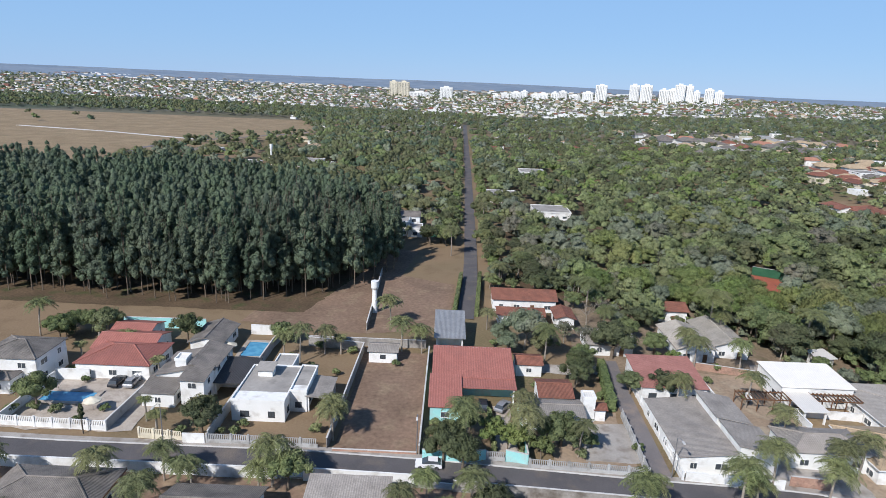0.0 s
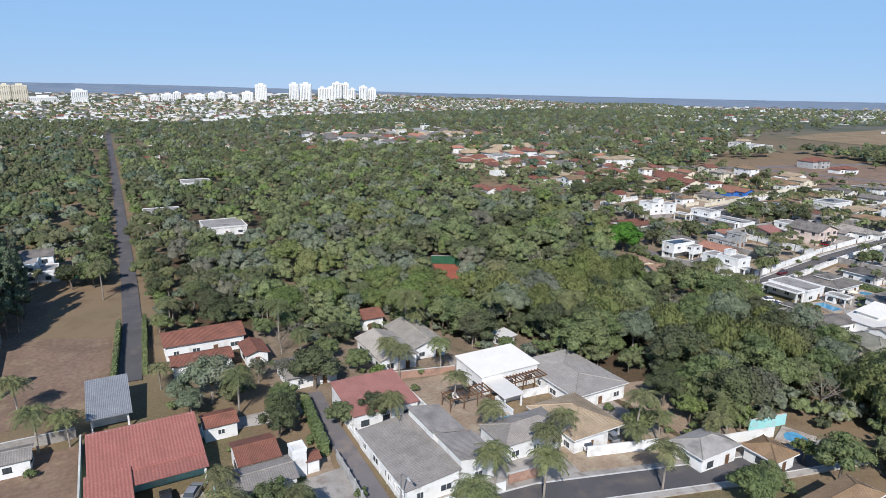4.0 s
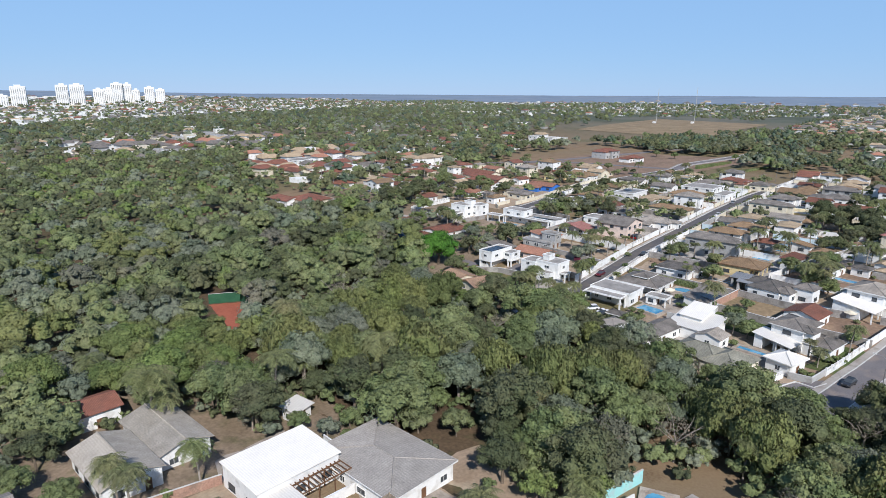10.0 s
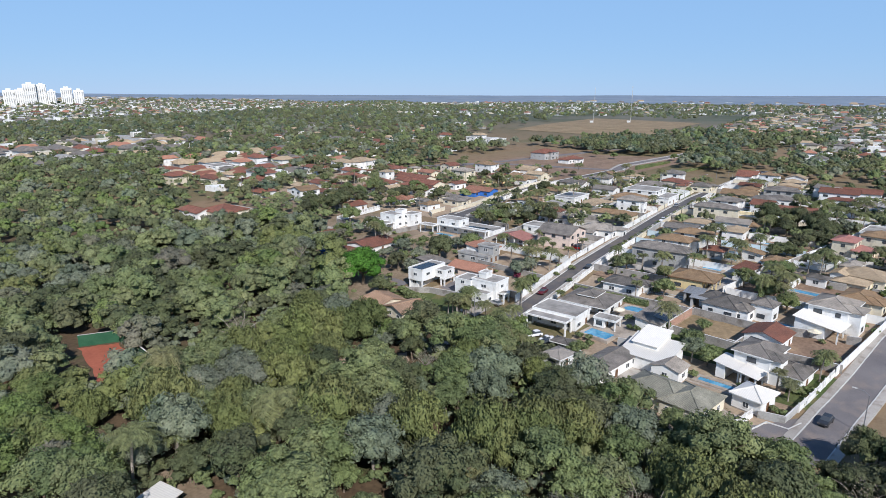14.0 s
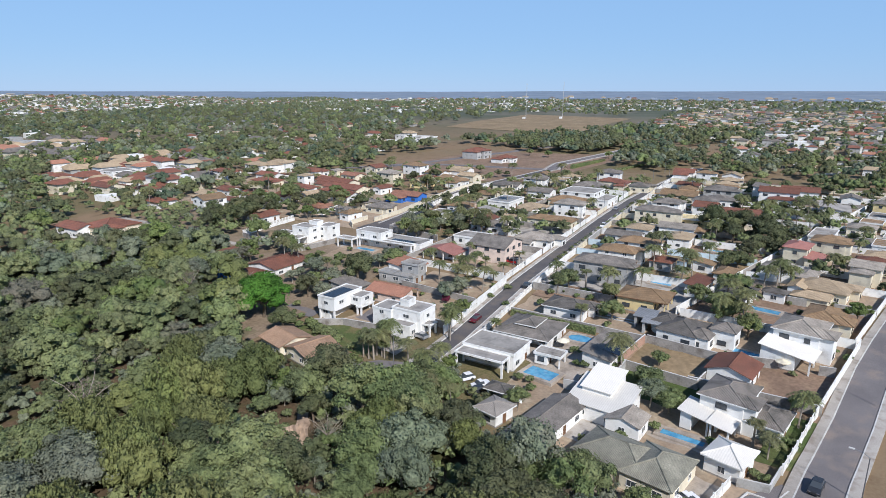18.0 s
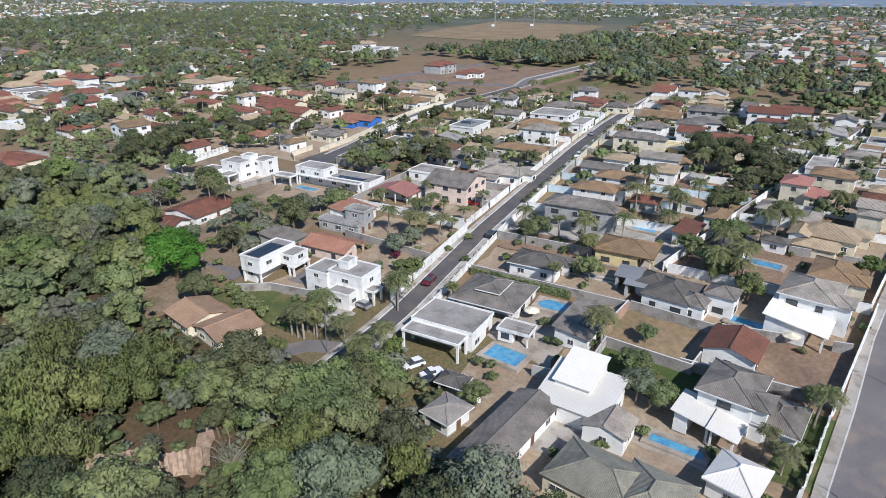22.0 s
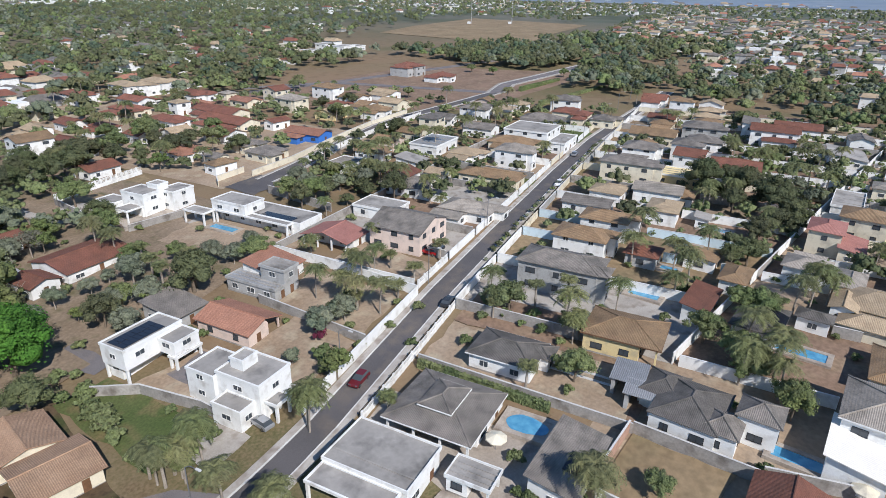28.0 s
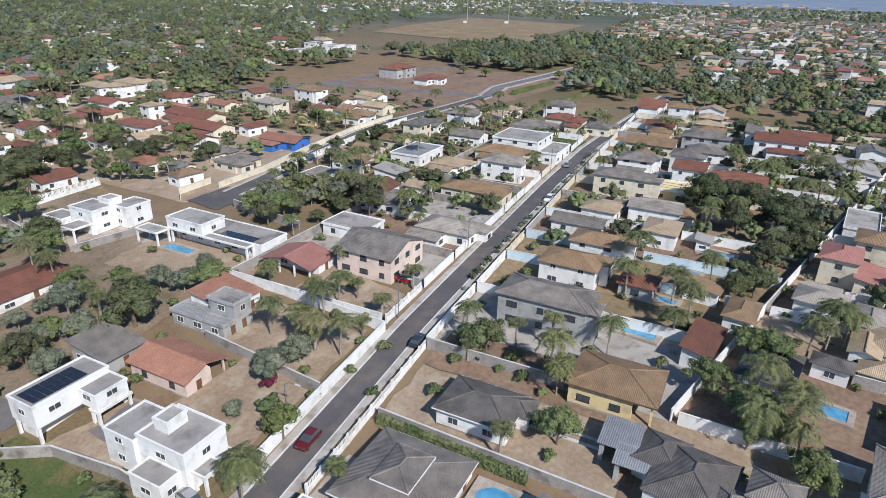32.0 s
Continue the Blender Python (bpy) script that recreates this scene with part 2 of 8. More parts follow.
surface("dark_metal", (0.035, 0.036, 0.04), (0.05, 0.05, 0.055), 0.5, 0.5, 5, 0.1, 0.0, metal=0.3)
surface("green_mesh", (0.02, 0.085, 0.045), (0.03, 0.105, 0.055), 0.8, 0.5, 5, 0.15, 0.1)
surface("clay_court", (0.36, 0.11, 0.065), (0.3, 0.09, 0.055), 0.95, 0.2, 2, 0.15, 0.2)
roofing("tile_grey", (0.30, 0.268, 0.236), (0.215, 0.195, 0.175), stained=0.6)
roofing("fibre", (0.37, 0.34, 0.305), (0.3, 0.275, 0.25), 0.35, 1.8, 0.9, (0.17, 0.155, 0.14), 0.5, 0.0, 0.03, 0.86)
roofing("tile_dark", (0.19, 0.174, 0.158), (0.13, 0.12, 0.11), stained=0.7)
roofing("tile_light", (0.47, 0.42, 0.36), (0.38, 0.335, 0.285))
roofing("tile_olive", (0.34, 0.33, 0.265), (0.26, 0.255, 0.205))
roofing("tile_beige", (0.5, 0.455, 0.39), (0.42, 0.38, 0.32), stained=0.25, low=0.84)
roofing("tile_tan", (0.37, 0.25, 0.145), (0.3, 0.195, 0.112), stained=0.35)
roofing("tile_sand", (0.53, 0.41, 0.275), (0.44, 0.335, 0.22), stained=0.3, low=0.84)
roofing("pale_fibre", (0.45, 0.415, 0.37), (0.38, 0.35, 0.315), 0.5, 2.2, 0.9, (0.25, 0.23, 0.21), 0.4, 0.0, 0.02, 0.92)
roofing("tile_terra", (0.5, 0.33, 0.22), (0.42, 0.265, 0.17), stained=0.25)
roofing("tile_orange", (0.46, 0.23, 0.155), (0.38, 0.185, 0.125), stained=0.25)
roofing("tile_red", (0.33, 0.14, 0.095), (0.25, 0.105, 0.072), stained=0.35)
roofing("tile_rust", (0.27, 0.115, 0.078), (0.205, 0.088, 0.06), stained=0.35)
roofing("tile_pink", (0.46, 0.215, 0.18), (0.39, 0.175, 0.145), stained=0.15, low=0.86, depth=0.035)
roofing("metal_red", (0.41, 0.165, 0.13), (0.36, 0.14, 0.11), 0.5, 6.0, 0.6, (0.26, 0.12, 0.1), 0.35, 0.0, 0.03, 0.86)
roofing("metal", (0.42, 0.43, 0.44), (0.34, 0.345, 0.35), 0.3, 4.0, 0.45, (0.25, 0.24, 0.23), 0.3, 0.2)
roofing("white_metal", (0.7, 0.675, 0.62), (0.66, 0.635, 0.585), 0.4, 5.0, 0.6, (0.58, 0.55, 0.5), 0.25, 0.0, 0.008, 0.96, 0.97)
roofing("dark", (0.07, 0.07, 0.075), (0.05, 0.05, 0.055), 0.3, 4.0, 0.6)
foliage("leaf_green", (0.184, 0.229, 0.107), (0.226, 0.257, 0.138), (0.153, 0.188, 0.095))
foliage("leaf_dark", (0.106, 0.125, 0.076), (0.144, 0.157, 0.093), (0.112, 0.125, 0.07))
foliage("leaf_lime", (0.195, 0.245, 0.096), (0.159, 0.213, 0.082), (0.171, 0.204, 0.089))
foliage("leaf_bright", (0.084, 0.212, 0.04), (0.092, 0.22, 0.044), (0.076, 0.176, 0.036))
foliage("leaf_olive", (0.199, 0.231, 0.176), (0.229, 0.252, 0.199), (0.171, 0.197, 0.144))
foliage("leaf_grey", (0.19, 0.196, 0.152), (0.207, 0.202, 0.166), (0.163, 0.172, 0.127))
foliage("leaf_bare", (0.234, 0.204, 0.173), (0.272, 0.238, 0.206), (0.207, 0.171, 0.143))
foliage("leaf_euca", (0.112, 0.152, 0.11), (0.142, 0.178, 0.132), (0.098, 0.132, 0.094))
foliage("leaf_palm", (0.165, 0.195, 0.1), (0.225, 0.22, 0.122), (0.155, 0.168, 0.085))
foliage("leaf_bamboo", (0.2, 0.222, 0.098), (0.18, 0.208, 0.09), (0.158, 0.18, 0.08))
foliage("leaf_magenta", (0.216, 0.043, 0.091), (0.173, 0.043, 0.077), (0.115, 0.094, 0.049))
# the blue-grey of distance haze is painted into this base colour
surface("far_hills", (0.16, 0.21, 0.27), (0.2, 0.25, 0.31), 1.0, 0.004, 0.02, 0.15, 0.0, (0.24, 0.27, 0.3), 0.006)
glossy("glass", (0.06, 0.07, 0.08), 0.1)
glossy("solar", (0.012, 0.014, 0.022), 0.2)
glossy("tyre", (0.015, 0.015, 0.015), 0.8)
glossy("paint_white", (0.75, 0.75, 0.76), 0.25)
glossy("paint_silver", (0.42, 0.43, 0.45), 0.25, 0.5)
glossy("paint_red", (0.12, 0.015, 0.02), 0.22)
glossy("paint_bright_red", (0.42, 0.02, 0.025), 0.22)
glossy("paint_dark", (0.03, 0.032, 0.036), 0.22)
glossy("chrome", (0.5, 0.5, 0.52), 0.25, 0.9)


def water_material():
    m, t, p = nodes_of("pool_water")
    g = t.nodes.new("ShaderNodeNewGeometry")
    col = mixed(t, noisy(t, g.outputs["Position"], 0.8, 3), (0.07, 0.25, 0.42), (0.12, 0.36, 0.52))
    t.links.new(col, p.inputs["Base Color"])
    p.inputs["Roughness"].default_value = 0.06
    bumped(t, p, noisy(t, g.outputs["Position"], 3.0, 2, 0.2, 0.8), 0.15, 0.03)
    MATS["pool_water"] = m


water_material()


def ground_material():
    """Dry red soil, thin straw-coloured grass and green patches, at several sizes."""
    m, t, p = nodes_of("open_ground")
    g = t.nodes.new("ShaderNodeNewGeometry")
    pos = g.outputs["Position"]
    col = mixed(t, noisy(t, pos, 0.02, 6), (0.225, 0.15, 0.094), (0.195, 0.145, 0.088))
    col = mixed(t, noisy(t, pos, 0.012, 7, 0.5, 0.62), col, (0.095, 0.095, 0.04))
    col = mixed(t, noisy(t, pos, 0.15, 6, 0.5, 0.75), col, (0.13, 0.085, 0.05))
    col = mixed(t, noisy(t, pos, 2.0, 3, 0.3, 0.9), col, (0.24, 0.18, 0.11))
    # the plain beyond the suburb is wooded
    far = t.nodes.new("ShaderNodeVectorMath")
    far.operation = "LENGTH"
    t.links.new(pos, far.inputs[0])
    mr = t.nodes.new("ShaderNodeMapRange")
    mr.inputs[1].default_value, mr.inputs[2].default_value = 620, 1100
    t.links.new(far.outputs["Value"], mr.inputs[0])
    wooded = mixed(t, noisy(t, pos, 0.006, 7, 0.4, 0.62), (0.085, 0.1, 0.07), (0.15, 0.145, 0.115))
    col = mixed(t, mr.outputs[0], col, wooded)
    t.links.new(col, p.inputs["Base Color"])
    p.inputs["Roughness"].default_value = 0.95
    p.inputs["Specular IOR Level"].default_value = 0.15
    bumped(t, p, noisy(t, pos, 1.5, 5, 0.2, 0.8), 0.5, 0.1)
    MATS["open_ground"] = m


ground_material()


# ---- mesh helpers ----
def mesh_of(name, verts, faces, material, uvs=None, smooth=False):
    me = bpy.data.meshes.new(name)
    me.from_pydata(verts, [], faces)
    if uvs:
        lay = me.uv_layers.new(name="UVMap")
        k = 0
        for f in uvs:
            for u in f:
                lay.data[k].uv = u
                k += 1
    for one in (material if isinstance(material, (list, tuple)) else [material]):
        me.materials.append(MATS[one])
    if smooth:
        me.shade_smooth()
    return me


def part(name, me, parent, label="", at=None):
    """Links a mesh as one part under a thing or a part."""
    ob = new(name, me)
    ob.parent = parent
    if at is not None:
        ob.matrix_local = at
    if label:
        ob["label"] = label
    return ob


def thing(name, m, label, category, group="", kind=""):
    ob = new(name)
    ob.empty_display_size = 0.5
    ob.matrix_world = m
    return tagged(ob, label, category, group, kind)


def box(x0, y0, z0, x1, y1, z1, vs, fs):
    k = len(vs)
    vs += [(x0, y0, z0), (x1, y0, z0), (x1, y1, z0), (x0, y1, z0), (x0, y0, z1), (x1, y0, z1), (x1, y1, z1), (x0, y1, z1)]
    fs += [(k, k + 3, k + 2, k + 1), (k + 4, k + 5, k + 6, k + 7), (k, k + 1, k + 5, k + 4), (k + 1, k + 2, k + 6, k + 5), (k + 2, k + 3, k + 7, k + 6), (k + 3, k, k + 4, k + 7)]


def boxes(name, rows, material):
    vs, fs = [], []
    for r in rows:
        box(*r, vs, fs)
    return mesh_of(name, vs, fs, material)


def beam(p, q, r, vs, fs, n=5, r2=None):
    """A tapering round bar from p to q."""
    p, q = Vector(p), Vector(q)
    d = (q - p).normalized()
    a = d.orthogonal().normalized()
    b = d.cross(a)
    k = len(vs)
    r2 = r if r2 is None else r2
    for c, s in ((p, r), (q, r2)):
        for i in range(n):
            w = 2 * math.pi * i / n
            vs.append(tuple(c + (a * math.cos(w) + b * math.sin(w)) * s))
    for i in range(n):
        j = (i + 1) % n
        fs.append((k + i, k + j, k + n + j, k + n + i))
    fs.append(tuple(k + n + i for i in range(n)))


# ---- ground ----
def ground_sheet():
    def lines(c):
        near = list(np.arange(-120, 481, 12.0))
        out = [4700 * s * k for k in (1.0, 0.93, 0.86, 0.8, 0.73, 0.66, 0.6, 0.53, 0.47, 0.4, 0.33, 0.27, 0.2, 0.14) for s in (-1, 1)]
        return sorted(set(near + [v + c for v in out if v + c < -130 or v + c > 500]))
    xs = sorted(set(lines(60) + [k for k in KX if abs(k) < 5000]))
    ys = lines(60)
    vs = [(x, y, hgt(x, y)) for y in ys for x in xs]
    n = len(xs)
    fs = [(j * n + i, j * n + i + 1, (j + 1) * n + i + 1, (j + 1) * n + i) for j in range(len(ys) - 1) for i in range(n - 1)]
    return tagged(new("ground", mesh_of("ground", vs, fs, "open_ground")), "dry reddish earth with thin straw-coloured grass", "ground", kind="structure")


ground_sheet()


LAYER = [0]


def patch(name, pts, material, label, category, lift=0.03, step=2.5):
    """A strip or field of ground cover that follows the terrain; pts: four corners in turn."""
    LAYER[0] += 1
    lift += 0.004 * (LAYER[0] % 40)
    a, b, c, d = (Vector((*p, 0)) for p in pts)
    nu = max(1, int(max((b - a).length, (c - d).length) / step))
    nv = max(1, int(max((d - a).length, (c - b).length) / step))
    vs, fs = [], []
    for j in range(nv + 1):
        for i in range(nu + 1):
            u, v = i / nu, j / nv
            q = a.lerp(b, u).lerp(d.lerp(c, u), v)
            if i in (0, nu) or j in (0, nv):
                # ragged edges
                q = q + Vector((noise.noise((q.x * 0.7, q.y * 0.7, 3.1)), noise.noise((q.x * 0.7, q.y * 0.7, 8.4)), 0)) * 0.9
            vs.append((q.x, q.y, hgt(q.x, q.y) + lift))
    for j in range(nv):
        for i in range(nu):
            k = j * (nu + 1) + i
            fs.append((k, k + 1, k + nu + 2, k + nu + 1))
    return tagged(new(name, mesh_of(name, vs, fs, material)), label, category, kind="structure")


def strip(name, pts, width, z0, z1, material, label, category, side=0.0):
    """A kerb, pavement or road along a line of points, with thickness."""
    vs, fs = [], []
    line = []
    for p, q in zip(pts, pts[1:]):
        n = max(1, int(math.hypot(q[0] - p[0], q[1] - p[1]) / 4))
        line += [(p[0] + (q[0] - p[0]) * i / n, p[1] + (q[1] - p[1]) * i / n) for i in range(n)]
    line.append(pts[-1])
    for i, (x, y) in enumerate(line):
        ax, ay = line[max(0, i - 1)]
        bx, by = line[min(len(line) - 1, i + 1)]
        k = math.hypot(bx - ax, by - ay)
        nx, ny = -(by - ay) / k, (bx - ax) / k
        for o in (side - width / 2, side + width / 2):
            for z in (z0, z1):
                vs.append((x + nx * o, y + ny * o, hgt(x, y) + z))
    for i in range(len(line) - 1):
        a, b = 4 * i, 4 * i + 4
        fs += [(a + 1, b + 1, b + 3, a + 3), (a, b, b + 1, a + 1), (a + 3, b + 3, b + 2, a + 2)]
    return tagged(new(name, mesh_of(name, vs, fs, material)), label, category, kind="structure")


def street(pts, width, kerbs=True, walk_w=1.6, what="narrow asphalt street with worn patches", top="asphalt"):
    strip("road", pts, width, -0.3, 0.22, top, what, "road")
    if kerbs:
        for s in (-1, 1):
            strip("kerb", pts, 0.22, -0.3, 0.36, "kerbstone", "pale concrete kerb along the street", "kerb", s * (width / 2 + 0.11))
            strip("pavement", pts, walk_w, -0.3, 0.33, "concrete", "worn concrete pavement with earth stains", "pavement", s * (width / 2 + 0.22 + walk_w / 2))


# ---- houses ----
WORDS = {"tile_grey": "weathered grey tiled", "tile_dark": "dark grey tiled", "tile_light": "pale grey tiled", "tile_olive": "olive-grey tiled",
         "tile_beige": "beige tiled", "tile_tan": "tan clay-tiled", "tile_sand": "sandy clay-tiled", "tile_terra": "pale terracotta-tiled",
         "tile_orange": "orange clay-tiled", "tile_red": "red clay-tiled", "tile_rust": "rust-brown tiled", "tile_pink": "pinkish red tiled",
         "metal_red": "red ribbed metal", "metal": "grey ribbed metal", "white_metal": "white sheet", "dark": "black corrugated", "slab": "stained concrete", "fibre": "grey fibre-cement", "pale_fibre": "pale grey fibre-cement",
         "yellow": "yellow"}
FORMS = {"hip": "hip roof", "gable": "gable roof", "gabley": "gable roof", "flat": "flat roof behind a parapet", "shed": "single-slope roof"}
SHARED = {}


def window_meshes(w, h, dark):
    key = ("w", w, h, dark)
    if key not in SHARED:
        f = boxes("window", [(-w / 2, -0.05, -h / 2, -w / 2 + 0.07, 0.02, h / 2), (w / 2 - 0.07, -0.05, -h / 2, w / 2, 0.02, h / 2),
                             (-w / 2 + 0.07, -0.05, h / 2 - 0.07, w / 2 - 0.07, 0.02, h / 2), (-w / 2 - 0.06, -0.1, -h / 2 - 0.07, w / 2 + 0.06, 0.02, -h / 2),
                             (-0.03, -0.045, -h / 2, 0.03, 0.02, h / 2 - 0.07)], "dark_metal" if dark else "white")
        g = boxes("pane", [(-w / 2 + 0.07, -0.02, -h / 2, w / 2 - 0.07, 0.015, h / 2 - 0.07)], "glass")
        SHARED[key] = (f, g)
    return SHARED[key]


def far_window(w, h, dark):
    """A window of a house far off: a frame with the pane set back in it, in one piece."""
    key = ("fw", w, h, dark)
    if key not in SHARED:
        vs = []
        for e, y in ((0, 0.02), (0, -0.06), (0.08, -0.06), (0.08, -0.02)):
            X, Z = w / 2 - e, h / 2 - e
            vs += [(-X, y, -Z), (X, y, -Z), (X, y, Z), (-X, y, Z)]
        fs = [(k + i, k + (i + 1) % 4, k + 4 + (i + 1) % 4, k + 4 + i) for k in (0, 4, 8) for i in range(4)] + [(12, 13, 14, 15)]
        me = mesh_of("window", vs, fs, ["dark_metal" if dark else "white", "glass"])
        me.polygons[12].material_index = 1
        SHARED[key] = me
    return SHARED[key]


def door_meshes(w, h):
    key = ("d", w, h)
    if key not in SHARED:
        SHARED[key] = (boxes("door", [(-w / 2, -0.05, 0, w / 2, 0.02, h)], "timber"), boxes("handle", [(w / 2 - 0.16, -0.09, 1.0, w / 2 - 0.12, -0.05, 1.12)], "chrome"))
    return SHARED[key]


def slope(vs, fs, uvs, pts, thick):
    """One roof plane with thickness; pts: eave left, eave right, then the upper corners back to the left."""
    a, b = Vector(pts[0]), Vector(pts[1])
    u = (b - a).normalized()
    n = (b - a).cross(Vector(pts[-1]) - a).normalized()
    v = n.cross(u)
    k, m = len(vs), len(pts)
    for p in pts:
        vs.append(tuple(p))
    for p in pts:
        vs.append(tuple(Vector(p) - Vector((0, 0, thick))))
    top = tuple(range(k, k + m))
    fs.append(top)
    uvs.append([((Vector(p) - a).dot(u), (Vector(p) - a).dot(v)) for p in pts])
    fs.append(tuple(reversed(range(k + m, k + 2 * m))))
    uvs.append([(0, 0)] * m)
    for i in range(m):
        j = (i + 1) % m
        fs.append((k + i, k + m + i, k + m + j, k + j))
        uvs.append([(0, 0)] * 4)


def roof_planes(form, w, d, z, pitch, over):
    """Planes (eave first) and the ridge and hip lines."""
    x, y = w / 2 + over, d / 2 + over
    P = []
    caps = []
    if form == "shed":
        r = min(2.2, 2 * y * 0.14)
        P.append([(-x, -y, z), (x, -y, z), (x, y, z + r), (-x, y, z + r)])
    elif form in ("gable", "gabley"):
        if (form == "gable") == (w >= d):
            r = y * pitch
            P += [[(-x, -y, z), (x, -y, z), (x, 0, z + r), (-x, 0, z + r)], [(x, y, z), (-x, y, z), (-x, 0, z + r), (x, 0, z + r)]]
            caps.append(((-x, 0, z + r), (x, 0, z + r)))
        else:
            r = x * pitch
            P += [[(x, -y, z), (x, y, z), (0, y, z + r), (0, -y, z + r)], [(-x, y, z), (-x, -y, z), (0, -y, z + r), (0, y, z + r)]]
            caps.append(((0, -y, z + r), (0, y, z + r)))
    else:
        if x >= y:
            r, e = y * pitch, x - y
            A, B = (-e, 0, z + r), (e, 0, z + r)
            P += [[(-x, -y, z), (x, -y, z), B, A], [(x, y, z), (-x, y, z), A, B], [(x, -y, z), (x, y, z), B], [(-x, y, z), (-x, -y, z), A]]
        else:
            r, e = x * pitch, y - x
            A, B = (0, -e, z + r), (0, e, z + r)
            P += [[(x, -y, z), (x, y, z), B, A], [(-x, y, z), (-x, -y, z), A, B], [(-x, -y, z), (x, -y, z), A], [(x, y, z), (-x, y, z), B]]
        if x >= y:
            caps += [(A, B), ((-x, -y, z), A), ((-x, y, z), A), ((x, -y, z), B), ((x, y, z), B)]
        else:
            caps += [(A, B), ((-x, -y, z), A), ((x, -y, z), A), ((-x, y, z), B), ((x, y, z), B)]
    return P, caps


RECTS = []


def house(x, y, turn, w, d, h, form, roof, wall, pitch=0.32, over=0.55, open_sides="", windows=True, solar=0, what="", wing=None):
    """A house: walls, roof, ridge caps, windows and a door. h: height of the eaves; open_sides: sides that stand on posts (s, n, e, w)."""
    rng = random.Random(int(x * 13 + y * 7))
    z0 = min(hgt(x + i * w / 2, y) for i in (-1, 0, 1))
    storeys = 2 if h > 4.9 else 1
    label = what or f"{'two-storey' if storeys == 2 else 'low'} {wall.replace('_', ' ')} house with {WORDS[roof]} {FORMS[form]}"
    annex = None
    if x > 268 and w > 10.5 and form in ("hip", "gable", "gabley") and not open_sides and not what:
        # the main block and a lower side wing
        s, cc, ss = rng.choice((-1, 1)), math.cos(radians(turn)), math.sin(radians(turn))
        aw, ad = w * 0.37, d * rng.uniform(0.55, 0.85)
        x, y, w = x - s * w * 0.18 * cc, y - s * w * 0.18 * ss, w * 0.63
        annex = (s * (w / 2 + aw / 2), rng.uniform(-0.5, 0.5) * (d - ad), aw, ad, max(2.6, h - rng.choice((0.7, 2.4))))
        RECTS.append((x + annex[0] * cc - annex[1] * ss, y + annex[0] * ss + annex[1] * cc, radians(turn), aw / 2, ad / 2))
    RECTS.append((x, y, radians(turn), w / 2, d / 2))
    t = thing("house", pose(x, y, z0, 0, 0, turn), label, "house")
    if annex:
        ax, ay, aw, ad, ah = annex
        part("side_wing", boxes("side_wing", [(ax - aw / 2, ay - ad / 2, -1.5, ax + aw / 2, ay + ad / 2, ah - 0.02)], wall), t)
        for p in roof_planes(rng.choice(("hip", "gable")), aw, ad, ah, pitch, 0.45)[0]:
            vs, fs, uvs = [], [], []
            slope(vs, fs, uvs, [(px + ax, py + ay, pz) for px, py, pz in p], 0.14)
            part("roof_slope", mesh_of("roof_slope", vs, fs, roof, uvs), t, f"{WORDS[roof]} roof slope")
        part("window", far_window(1.6, 1.0, True), t, at=pose(ax, ay - ad / 2, 1.5))
    top = h if form != "flat" else h - 0.35
    vs, fs = [], []
    inset = {"s": 0.0, "n": 0.0, "e": 0.0, "w": 0.0}
    for s in open_sides:
        inset[s] = 3.0
    wx0, wx1, wy0, wy1 = -w / 2 + inset["w"], w / 2 - inset["e"], -d / 2 + inset["s"], d / 2 - inset["n"]
    box(wx0, wy0, -1.5, wx1, wy1, top, vs, fs)
    if form in ("gable", "gabley"):
        k = len(vs)
        if (form == "gable") == (w >= d):
            r = (d / 2 + over) * pitch - over * pitch - 0.16
            vs += [(wx0, wy0, top), (wx0, wy1, top), (wx0, 0, top + r), (wx1, wy0, top), (wx1, wy1, top), (wx1, 0, top + r)]
        else:
            r = (w / 2) * pitch - 0.16
            vs += [(wx0, wy0, top), (wx1, wy0, top), (0, wy0, top + r), (wx0, wy1, top), (wx1, wy1, top), (0, wy1, top + r)]
        fs += [(k, k + 1, k + 2), (k + 3, k + 5, k + 4), (k, k + 2, k + 5, k + 3), (k + 1, k + 4, k + 5, k + 2)]
    if form == "shed":
        k = len(vs)
        r = min(2.2, 2 * (d / 2 + over) * 0.14) * (d / (d + 2 * over)) - 0.02
        vs += [(wx0, wy0, top), (wx1, wy0, top), (wx1, wy1, top), (wx0, wy1, top), (wx1, wy1, top + r), (wx0, wy1, top + r)]
        fs += [(k + 1, k + 2, k + 4), (k, k + 5, k + 3), (k + 2, k + 3, k + 5, k + 4)]
    part("wall", mesh_of("wall", vs, fs, wall), t)
    if 170 < x < 250:
        part("plinth", boxes("plinth", [(wx0 - 0.02, wy0 - 0.02, -1.5, wx1 + 0.02, wy1 + 0.02, 0.3)], "render_grey"), t)
    if open_sides:
        pm = SHARED.setdefault(("post", round(top, 1), wall), boxes("post", [(-0.15, -0.15, -1.0, 0.15, 0.15, top)], wall))
        spots = set()
        for s in open_sides:
            n = max(2, int((w if s in "sn" else d) / 4) + 1)
            for i in range(n):
                f = i / (n - 1)
                spots.add({"s": (-w / 2 + 0.2 + f * (w - 0.4), -d / 2 + 0.2), "n": (-w / 2 + 0.2 + f * (w - 0.4), d / 2 - 0.2),
                           "w": (-w / 2 + 0.2, -d / 2 + 0.2 + f * (d - 0.4)), "e": (w / 2 - 0.2, -d / 2 + 0.2 + f * (d - 0.4))}[s])
        for px, py in sorted(spots):
            part("post", pm, t, at=pose(px, py, 0))
